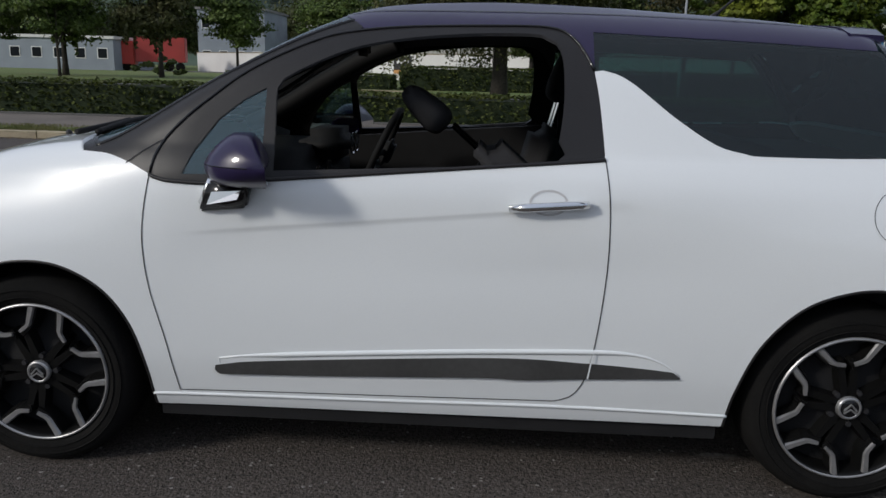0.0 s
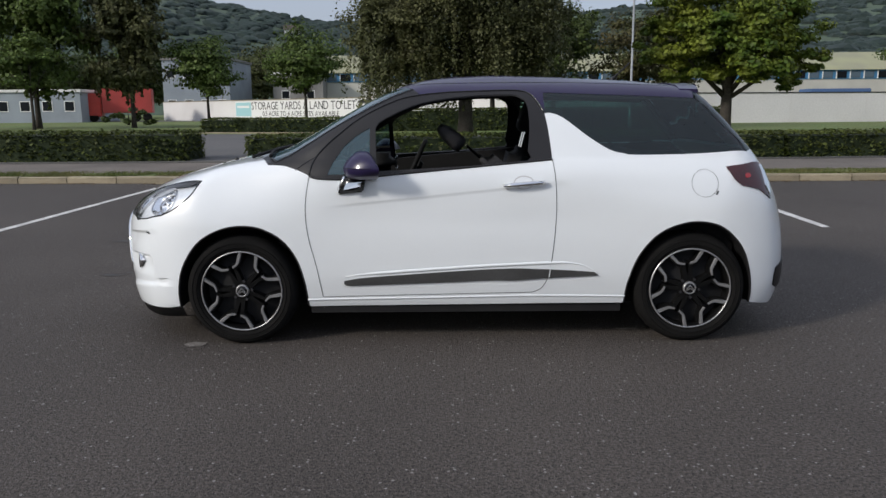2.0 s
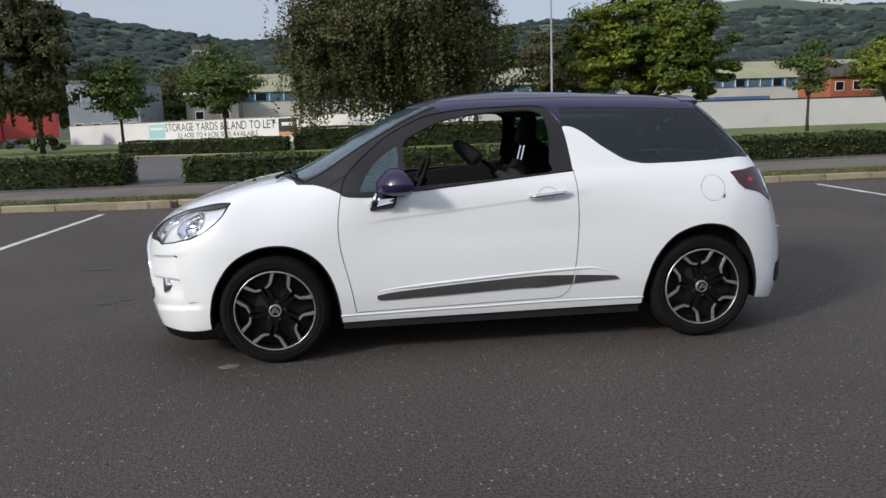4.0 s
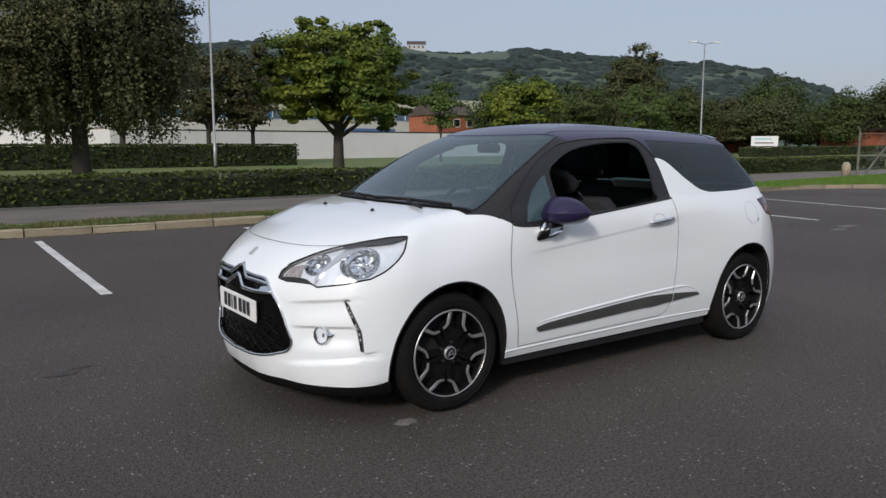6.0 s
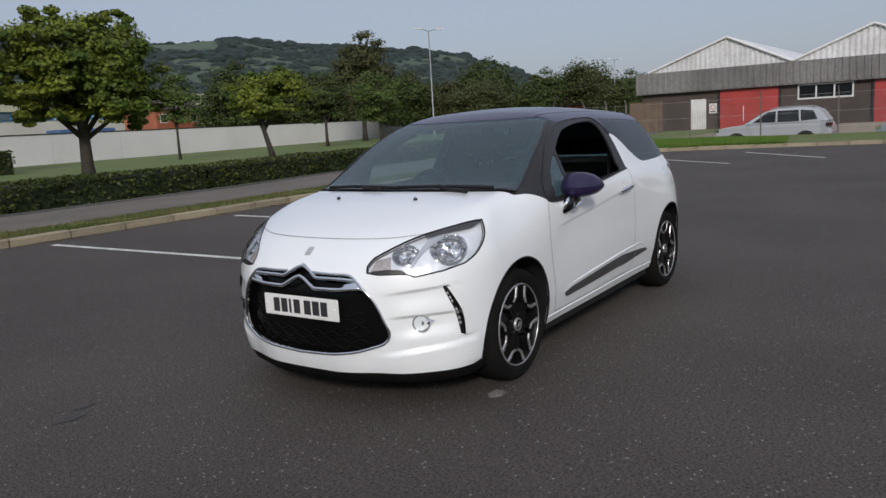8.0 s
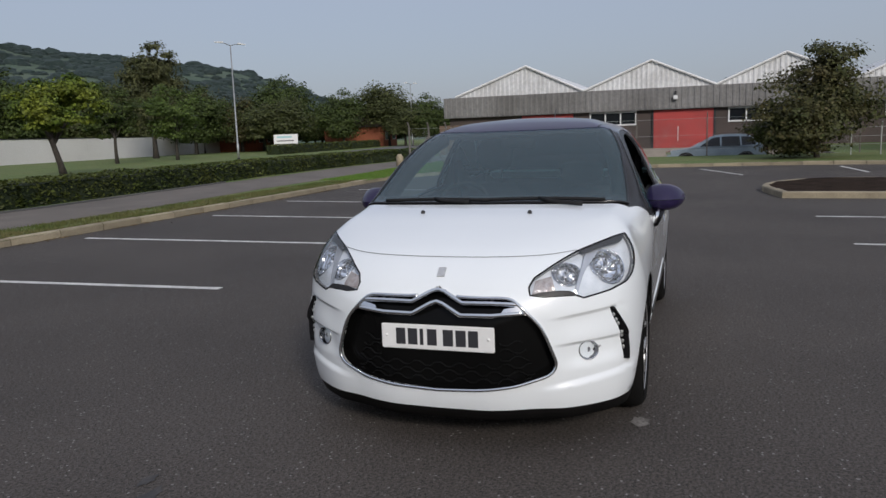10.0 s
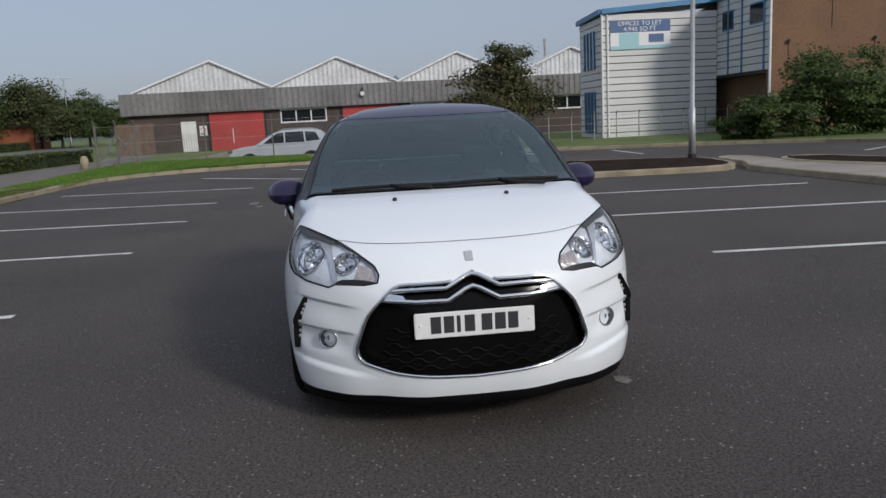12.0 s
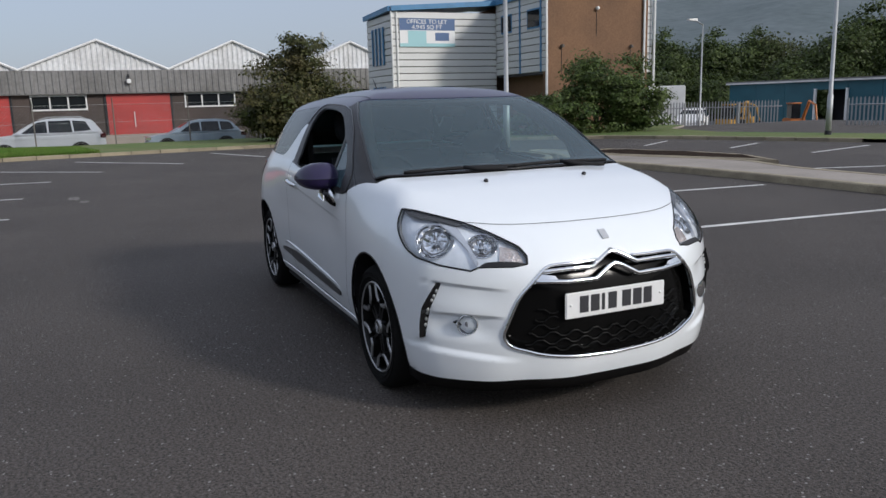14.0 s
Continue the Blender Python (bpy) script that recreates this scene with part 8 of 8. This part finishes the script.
palisade((30.5, -25.5), (25.1, -30.9), 1.9, 0.155, "galvanised steel palisade fence round the yard")
palisade((18.2, -27.1), (10.5, -31.5), 2.0, 0.155, "galvanised steel palisade gate of the yard")
shed = thing("blue_shed", "long dark blue metal shed with an open doorway", "shed", kind="structure")
sh = pose(8.5, -46, LOW, 0, 0, math.degrees(math.atan2(5, 30))) @ Matrix.Diagonal((1, 1, 0.70, 1))
shed.matrix_basis = sh
for i in range(14):
    x0_, x1_ = i * 2.2, i * 2.2 + 2.2
    if i == 10:
        box("wall_panel", x0_ + 0.01, x1_ - 0.01, 0, 0.2, 3.4, 4.3, BLUE_SHEET, shed)
        # shade of the open shed, made by an added near-black sheet inside
        box("doorway", x0_ - 0.1, x1_ + 0.1, -2.0, -1.8, 0, 3.4, SIGN_DARK, shed)
    else:
        box("wall_panel", x0_ + 0.01, x1_ - 0.01, 0, 0.2, 0, 4.3, BLUE_SHEET, shed)
box("roof", -0.2, 31, -8, 0.4, 4.32, 4.45, SHEET_GREY, shed)
box("eaves", -0.2, 31, 0.203, 0.42, 4.16, 4.316, WHITE_PAINT, shed)
for x in (21.9, 24.05):
    box("door_post", x, x + 0.15, 0.2, 0.35, 0, 3.5, WHITE_PAINT, shed)
YELLOW = mat("plant_yellow", (0.55, 0.30, 0.04), 0.5, color2=(0.45, 0.25, 0.04), big=2)
ORANGE = mat("plant_orange", (0.50, 0.16, 0.03), 0.5, color2=(0.42, 0.13, 0.03), big=2)


def digger(x, y, yaw, paint, label):
    d = thing("mini_excavator", label, "excavator", at=pose(x, y, LOW, 0, 0, yaw))
    for s in (-0.6, 0.6):
        box("track", -0.9, 0.9, s - 0.16, s + 0.16, 0, 0.45, RUBBER, d, "", 0.1)
    box("body", -0.9, 0.5, -0.65, 0.65, 0.45, 1.05, paint, d, "", 0.08)
    box("cab", -0.3, 0.55, -0.6, 0.15, 1.05, 2.2, DARK_GLASS, d, "", 0.05)
    box("cab_roof", -0.35, 0.6, -0.65, 0.2, 2.2, 2.3, paint, d, "", 0.03)
    obj("boom", *tube([(0.4, 0.4, 0.9), (1.3, 0.4, 2.4), (2.2, 0.4, 2.1)], [0.14, 0.12, 0.08], 6), paint, d)
    obj("stick", *tube([(2.2, 0.4, 2.1), (2.5, 0.4, 0.9)], [0.09, 0.07], 6), paint, d)
    d.scale = (0.72, 0.72, 0.72)
    box("bucket", 2.3, 2.8, 0.15, 0.65, 0.4, 0.9, DARK_METAL, d, "", 0.08)


digger(31.0, -33.0, 200, YELLOW, "yellow mini excavator in the yard")
digger(28.0, -35.2, 160, ORANGE, "orange mini excavator in the yard")
digger(33.5, -37.0, 120, YELLOW, "yellow mini excavator in the yard")
van = thing("site_cabin", "white site cabin behind the fence", "cabin", at=pose(37.5, -33.7, LOW, 0, 0, -40))
box("body", -2.5, 2.5, -1.2, 1.2, 0.3, 2.9, WHITE_PAINT, van, "", 0.06)
for x in (-1.6, 0.2, 1.6):
    box("window", x, x + 0.7, 1.19, 1.22, 1.4, 2.2, DARK_GLASS, van)
    box("window", x, x + 0.7, -1.22, -1.19, 1.4, 2.2, DARK_GLASS, van)
for x in (-2, 2):
    box("foot", x - 0.2, x + 0.2, -1, 1, 0, 0.31, DARK_METAL, van)

# ---- chain-link fence and notice board by the path ----
link = thing("chain_fence", "old chain-link fence with leaning concrete posts", "fence")
FENCE = [(25.65, 10.6), (27.6, 10.4), (29.2, 10.1)] + [(29.3, 10.1 - 2.9 * k) for k in range(1, 7)]
for x, y in FENCE:
    obj("post", *tube([(x, y, 0.05), (x, y, 1.75), (x - 0.15, y, 1.95)], [0.045, 0.04, 0.035] if y > 10 else [0.028, 0.026, 0.024], 6), POST_GREY, link)
for x, y, q in ((27.6, 10.4, 0.8), (27.6, 10.4, -0.8), (29.2, 10.1, 1.0)):
    obj("strut", *tube([(x, y, 1.4), (x - 0.2, y + q, 0.1)], 0.035, 6), POST_GREY, link)
for z in (0.4, 1.0, 1.7):
    obj("wire", *tube([(x, y, z) for x, y in FENCE], 0.006, 4), GALV, link)
mesh_pieces = []
for (xa, ya), (xb, yb) in zip(FENCE, FENCE[1:]):
    a_, b_ = Vector((xa, ya, 0.12)), Vector((xb, yb, 0.12))
    n_w = int((b_ - a_).length / 0.13)
    for k in range(n_w):
        for sl in (-1, 1):
            t0, t1 = k / n_w, min(1.0, max(0.0, (k + sl * 12) / n_w))
            rise = 1.58 * abs(t1 - t0) * n_w / 12
            mesh_pieces.append(tube([tuple(a_.lerp(b_, t0)), tuple(a_.lerp(b_, t1) + Vector((0, 0, rise)))], 0.0018, 3, False))
o = obj("netting", *joined(mesh_pieces), GALV, link, "thin wire netting")
o["kind"] = "stuff"
bollard = thing("bollard", "pale concrete bollard by the path", "bollard")
obj("shaft", *tube([(26.2, 11.3, 0.05), (26.2, 11.3, 0.5), (26.2, 11.3, 0.62)], [0.17, 0.15, 0.08], 10), KERB, bollard, smooth=True)
notice_b = thing("notice_board", "pale notice board on two posts beyond the hedge", "sign", at=pose(64.0, 38.6, 0.1, 0, 0, -62))
box("board", -1.2, 1.2, -0.03, 0.03, 0.8, 1.9, SIGN_WHITE, notice_b)
box("text_bar", -0.9, 0.6, -0.036, -0.031, 1.55, 1.72, SIGN_AQUA, notice_b)
box("text_bar", -0.9, 0.8, -0.036, -0.031, 1.2, 1.3, SIGN_DARK, notice_b)
for x in (-1.1, 1.1):
    box("post", x - 0.05, x + 0.05, -0.05, 0.05, 0, 0.85, GALV, notice_b)

# ---- works and houses beyond the wall ----
YELLOW_ROOF = mat("pale_works_roof", (0.33, 0.33, 0.20), 0.8, color2=(0.28, 0.28, 0.19), big=0.3)
CREAM = mat("cream_wall", (0.52, 0.51, 0.47), 0.8, color2=(0.45, 0.44, 0.41), big=0.3)
works = thing("factory", "long factory with a pale green roof and window band", "factory", kind="structure")
box("wall", -22, 95, 108, 120, 0, 5.2, CREAM, works)
obj("roof", [(-22.5, 107.5, 6.5), (95.5, 107.5, 6.5), (95.5, 114, 9.4), (-22.5, 114, 9.4), (95.5, 121, 6.5), (-22.5, 121, 6.5)], [(0, 1, 2, 3), (3, 2, 4, 5), (0, 3, 5), (1, 4, 2)], YELLOW_ROOF, works)
box("window_band", -22, 95, 107.9, 108.1, 5.2, 6.5, BLUE_TRIM, works)
for k in range(58):
    wdw = box("window", -21 + 2 * k, -19.6 + 2 * k, 107.8, 107.89, 5.35, 6.3, PALE_GLASS if k % 3 else DARK_GLASS, works)
    box("window_frame", -21.1 + 2 * k, -21.0 + 2 * k, 107.75, 107.88, 5.25, 6.4, WHITE_PAINT, wdw)



def plain_block(name, label, x0, x1, y0, y1, h, wall_m, roof_m, rows=1, cols=6, roof_h=0.0, category="building"):
    """A distant building: walls, pitched or flat roof and its windows."""
    t = thing(name, label, category, kind="structure")
    box("wall", x0, x1, y0, y1, 0, h, wall_m, t)
    if roof_h:
        ym = (y0 + y1) / 2
        obj("roof", [(x0 - 0.3, y0 - 0.4, h - 0.1), (x1 + 0.3, y0 - 0.4, h - 0.1), (x1 + 0.3, ym, h + roof_h), (x0 - 0.3, ym, h + roof_h), (x1 + 0.3, y1 + 0.4, h - 0.1), (x0 - 0.3, y1 + 0.4, h - 0.1)], [(0, 1, 2, 3), (3, 2, 4, 5), (0, 3, 5), (1, 4, 2)], roof_m, t)
        box("chimney", x0 + 1, x0 + 1.7, ym - 0.4, ym + 0.4, h + roof_h * 0.6, h + roof_h + 0.9, wall_m, t)
    else:
        box("roof", x0 - 0.2, x1 + 0.2, y0 - 0.2, y1 + 0.2, h, h + 0.3, roof_m, t)
    for r in range(rows):
        for k in range(cols):
            x = x0 + (x1 - x0) * (k + 0.5) / cols
            z = h * (r + 0.55) / rows
            w = box("window", x - 0.5, x + 0.5, y0 - 0.05, y0 + 0.02, z - 0.5, z + 0.5, DARK_GLASS, t)
            box("window_frame", x - 0.58, x + 0.58, y0 - 0.04, y0 + 0.01, z - 0.58, z + 0.58, WHITE_PAINT, w)
    return t


# pale walls; the trees' shade is put into this duller colour
DULL_SHEET = mat("shaded_pale_sheet", (0.27, 0.31, 0.35), 0.75, color2=(0.22, 0.25, 0.29), big=0.35, fine=0.08)
plain_block("grey_depot", "low pale depot behind the road trees, walls darkened for shade", -62, -40, 80, 90, 3.4, DULL_SHEET, SHEET_WHITE, 1, 9)
plain_block("grey_unit", "tall pale grey unit beyond the yard", -38, -29, 100, 112, 8.0, DULL_SHEET, SHEET_GREY, 2, 4)
plain_block("grey_unit", "pale grey unit behind the white wall", -24, -17, 104, 112, 6.2, SHEET_GREY, SHEET_WHITE, 1, 2)
lorry = thing("lorry", "red lorry parked in the yard", "lorry", at=pose(-36.5, 84, 0.1, 0, 0, 15))
box("trailer", -2.5, 2.8, -1.2, 1.2, 1.0, 3.7, RED_DOOR, lorry, "", 0.05)
box("cab", -4.3, -2.6, -1.15, 1.15, 0.6, 3.2, mat("lorry_cab_red", (0.5, 0.05, 0.04), 0.35, color2=(0.42, 0.04, 0.035), big=2), lorry, "", 0.12)
for x in (-3.5, 1.0, 2.2):
    obj("wheel", [(x + p[0], -1.1 - p[1], 0.5 + p[2]) for p in lathe([(0.001, 0.0), (0.5, 0.0), (0.5, -0.3)], 16)[0]], lathe([(0.001, 0.0), (0.5, 0.0), (0.5, -0.3)], 16)[1], RUBBER, lorry)
for x, y, w, d, h, rise in ((57, 84, 7, 7, 5.4, 1.7), (77, 83, 6, 7, 3.8, 1.6), (84, 54.5, 4.5, 6, 3.3, 1.5), (93, 40, 5, 9, 2.9, 1.6), (107, 84, 19, 9, 7.0, 2.4)):
    plain_block("brick_house", "red brick house with dark tiled roof among trees", x, x + w, y, y + d, h, BRICK_RED, TILE_DARK, 1 if h < 5 else 2, max(2, round(w / 2.5)), rise, "house")
box_blue = thing("storage_container", "dark blue storage container behind the white wall", "container", at=pose(34.3, 62, 0.05))
box("body", -2.6, 2.6, 0, 2.4, 0, 2.75, SIGN_BLUE, box_blue, "", 0.05)
box("door_leaf", -2.3, -0.1, -0.03, 0.02, 0.15, 2.6, SIGN_BLUE, box_blue)
box("door_leaf", 0.1, 2.3, -0.03, 0.02, 0.15, 2.6, SIGN_BLUE, box_blue)

# ---- distant trees ----
far_a = tree("tree", 88, 52, 2.2, 0.25, [(0, 0, 5.0, 3.6, 3.4, 3.4, 1.0), (1.2, 0.5, 7.0, 2.4, 2.2, 2.2, 0.5), (-1.6, 0, 4.2, 2.4, 2.2, 2.0, 0.4)], 7500, LEAF_DARK, 0.31, "broad dark green roadside tree", 41, loose=1.7)
far_b = tree("tree", 95, 40, 2.2, 0.25, [(0, 0, 4.6, 3.8, 3.4, 3.0, 1.0), (-1.2, 0.5, 6.2, 2.4, 2.2, 2.0, 0.5), (2.0, 0, 3.8, 2.2, 2.2, 1.8, 0.4)], 7500, LEAF_OLIVE, 0.31, "broad green roadside tree", 42, loose=1.7)
far_c = tree("tree", 80, 60, 2.0, 0.25, [(0, 0, 4.4, 3.0, 3.0, 2.8, 1.0), (0.6, 0.5, 6.0, 2.0, 2.0, 1.8, 0.5)], 6500, LEAF_RUST, 0.31, "olive and rust roadside tree", 43, loose=1.7)
rng_t = random.Random(5)
for k in range(44):
    az = radians(16 + 33 * k / 43 + rng_t.uniform(-0.4, 0.4))
    r = rng_t.choice((94, 102, 112, 124))
    src = rng_t.choice((far_a, far_b, far_a, far_c))
    s = rng_t.uniform(0.85, 1.15) * float(np.interp(math.degrees(az), [16, 24, 30, 36, 49], [0.56, 0.68, 0.78, 0.92, 1.0]))
    o = copy_thing(src, pose(-4 + r * math.cos(az), r * math.sin(az), 0.05, 0, 0, rng_t.uniform(0, 360)))
    o.scale = (s, s, s * rng_t.uniform(0.85, 1.05))
for k in range(26):
    az = radians(-28 - 44 * k / 25 + rng_t.uniform(-0.5, 0.5))
    r = rng_t.choice((78, 86, 96))
    s = rng_t.uniform(0.8, 1.1) * float(np.interp(-math.degrees(az), [28, 38, 46, 72], [0.62, 0.78, 0.86, 0.90]))
    o = copy_thing(rng_t.choice((far_a, far_a, far_b)), pose(-4 + r * math.cos(az), r * math.sin(az), LOW, 0, 0, rng_t.uniform(0, 360)))
    o.scale = (s, s, s * rng_t.uniform(1.0, 1.25))
for k in range(24):
    az = radians(-27 - 46 * k / 23 + rng_t.uniform(-0.5, 0.5))
    r = rng_t.choice((72, 75, 80))
    s = rng_t.uniform(0.5, 0.7)
    o = copy_thing(far_a, pose(-4 + r * math.cos(az), r * math.sin(az), LOW - 1.2, 0, 0, rng_t.uniform(0, 360)))
    o.scale = (s * 1.25, s * 1.25, s)
for k in range(16):
    az = radians(97 + 34 * k / 15 + rng_t.uniform(-0.5, 0.5))
    r = rng_t.choice((125, 140, 150))
    s = rng_t.uniform(1.1, 1.6)
    o = copy_thing(rng_t.choice((far_a, far_b)), pose(r * math.cos(az), r * math.sin(az), 0.05, 0, 0, rng_t.uniform(0, 360)))
    o.scale = (s, s, s)

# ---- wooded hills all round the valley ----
# distance haze is mixed into the woods' colour: paler and bluer than real leaves
WOOD_FAR = leaf_mat("hazy_wood", (0.056, 0.086, 0.080), (0.074, 0.104, 0.088), 0.14, 0.45)
# hillside colours carry the distance haze: pale blue-grey slopes, muted meadow
HAZE_HILL = mat("hazy_hillside", (0.150, 0.175, 0.185), 1.0, color2=(0.12, 0.145, 0.15), big=0.02, fine=0.12, fine_scale=0.2, spec=0.02)
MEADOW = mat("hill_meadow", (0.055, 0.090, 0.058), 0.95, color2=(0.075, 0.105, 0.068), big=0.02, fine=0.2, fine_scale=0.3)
CREST = curve1([-180, -120, -85, -60, -50, -40, -30, -24, -15, 0, 18, 22, 25, 28, 32, 36, 40, 46, 53, 58, 62, 70, 78, 90, 98, 105, 113, 125, 150, 180],
               [0.05, 0.06, 0.10, 0.125, 0.13, 0.125, 0.10, 0.05, 0.02, 0.01, 0.012, 0.02, 0.04, 0.06, 0.085, 0.10, 0.108, 0.118, 0.123, 0.13, 0.138, 0.132, 0.125, 0.118, 0.115, 0.13, 0.16, 0.165, 0.12, 0.05])
hill_rng = np.random.default_rng(7)
hv, hf = [], []
RADII = [230, 300, 380, 470, 560, 640, 700, 900]
SHARE = [0.0, 0.16, 0.34, 0.55, 0.76, 0.92, 1.0, 0.9]
AZ = np.linspace(-180, 180, 361)
for a in AZ:
    e = float(CREST(a))
    for r, s in zip(RADII, SHARE):
        und = noise.noise(Vector((math.cos(radians(a)) * r / 90, math.sin(radians(a)) * r / 90, 3.0))) * 8 * min(1, s * 3)
        hv.append((r * math.cos(radians(a)), r * math.sin(radians(a)), max(-0.5, e * 700 * s * 0.94 + und) if s else -0.5))
nr = len(RADII)
hf = [(i * nr + k, i * nr + k + 1, (i + 1) * nr + k + 1, (i + 1) * nr + k) for i in range(len(AZ) - 1) for k in range(nr - 1)]
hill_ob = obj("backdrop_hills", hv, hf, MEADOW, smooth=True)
hill_ob.data.materials.append(HAZE_HILL)
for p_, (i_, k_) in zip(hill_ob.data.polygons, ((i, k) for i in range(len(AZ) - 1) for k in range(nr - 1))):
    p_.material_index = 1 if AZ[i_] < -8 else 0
tagged(hill_ob, "hazy green and pale hillsides round the valley", "hill", kind="structure")
# woods on the hills: clumped leaves in tree-sized heads
heads, tops = [], np.array(hv).reshape(len(AZ), nr, 3)
for i in range(11500):
    a = hill_rng.uniform(8, 140)
    j = int(hill_rng.choice([1, 2, 3, 4, 5, 5, 6, 6]))
    i0 = int(a + 180)
    t_ = a + 180 - i0
    q = tops[i0, j] * (1 - t_) + tops[i0 + 1, j] * t_
    nx = tops[i0, min(j + 1, nr - 1)] * (1 - t_) + tops[i0 + 1, min(j + 1, nr - 1)] * t_
    u_ = hill_rng.uniform(0, 1)
    q = q * (1 - u_) + nx * u_ if j < 6 else q
    patch = noise.noise(Vector((q[0] / 120, q[1] / 120, 0.5)))
    if 50 < a < 84 and j in (4, 5) and patch < 0.12:
        continue
    heads.append((q[0], q[1], q[2] + hill_rng.uniform(-1.5, 1.0), hill_rng.uniform(2.2, 4.4) * (1 + 0.5 * (hill_rng.uniform() < 0.08))))
bm = bmesh.new()
bmesh.ops.create_icosphere(bm, subdivisions=2, radius=1.0)
head_v, head_f = np.array([v.co for v in bm.verts]), np.array([[v.index for v in f.verts] for f in bm.faces])
bm.free()
heads = np.array(heads)
nv = len(head_v)
wood_v = heads[:, None, :3] + head_v[None] * (1 + hill_rng.normal(0, 0.13, (len(heads), nv, 1))) * heads[:, None, 3:4] * np.array([1.15, 1.15, 0.62])
wood_f = head_f[None] + (np.arange(len(heads)) * nv)[:, None, None]
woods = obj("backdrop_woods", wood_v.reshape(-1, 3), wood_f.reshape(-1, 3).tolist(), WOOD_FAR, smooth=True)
# normals lean upwards to flatten the shading, as haze would
soft_n = np.tile(head_v * 0.28 + np.array([0.0, 0.0, 0.85]), (len(heads), 1)) + hill_rng.normal(0, 0.10, (len(heads) * nv, 3))
soft_n /= np.linalg.norm(soft_n, axis=1)[:, None]
woods.data.normals_split_custom_set_from_vertices(soft_n.tolist())
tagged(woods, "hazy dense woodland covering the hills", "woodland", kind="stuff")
# white farmhouses near the crest
for az_h, j_h, w_h in ((57.0, 5, 15), (101.5, 3, 9)):
    i_h = int(az_h + 180)
    at_h = tops[i_h, j_h]
    farm = thing("farmhouse", "small white farmhouse high on the hillside", "house", at=pose(at_h[0], at_h[1], at_h[2] - 1.0, 0, 0, az_h - 90))
    # walls greyer than the white paint used elsewhere
    box("wall", -w_h / 2, w_h / 2, -4, 4, -4, 5.0, mat("grey_limewash", (0.50, 0.51, 0.52), 0.9, color2=(0.42, 0.43, 0.44), big=0.3), farm)
    obj("roof", [(-w_h / 2 - 0.4, -4.5, 4.9), (w_h / 2 + 0.4, -4.5, 4.9), (w_h / 2 + 0.4, 0, 8.0), (-w_h / 2 - 0.4, 0, 8.0), (w_h / 2 + 0.4, 4.5, 4.9), (-w_h / 2 - 0.4, 4.5, 4.9)], [(0, 1, 2, 3), (3, 2, 4, 5), (0, 3, 5), (1, 4, 2)], TILE_DARK, farm)
    for x in np.linspace(-w_h / 2 + 2, w_h / 2 - 2, 4):
        box("window", x - 0.6, x + 0.6, -4.06, -3.98, 2.0, 3.6, DARK_GLASS, farm)
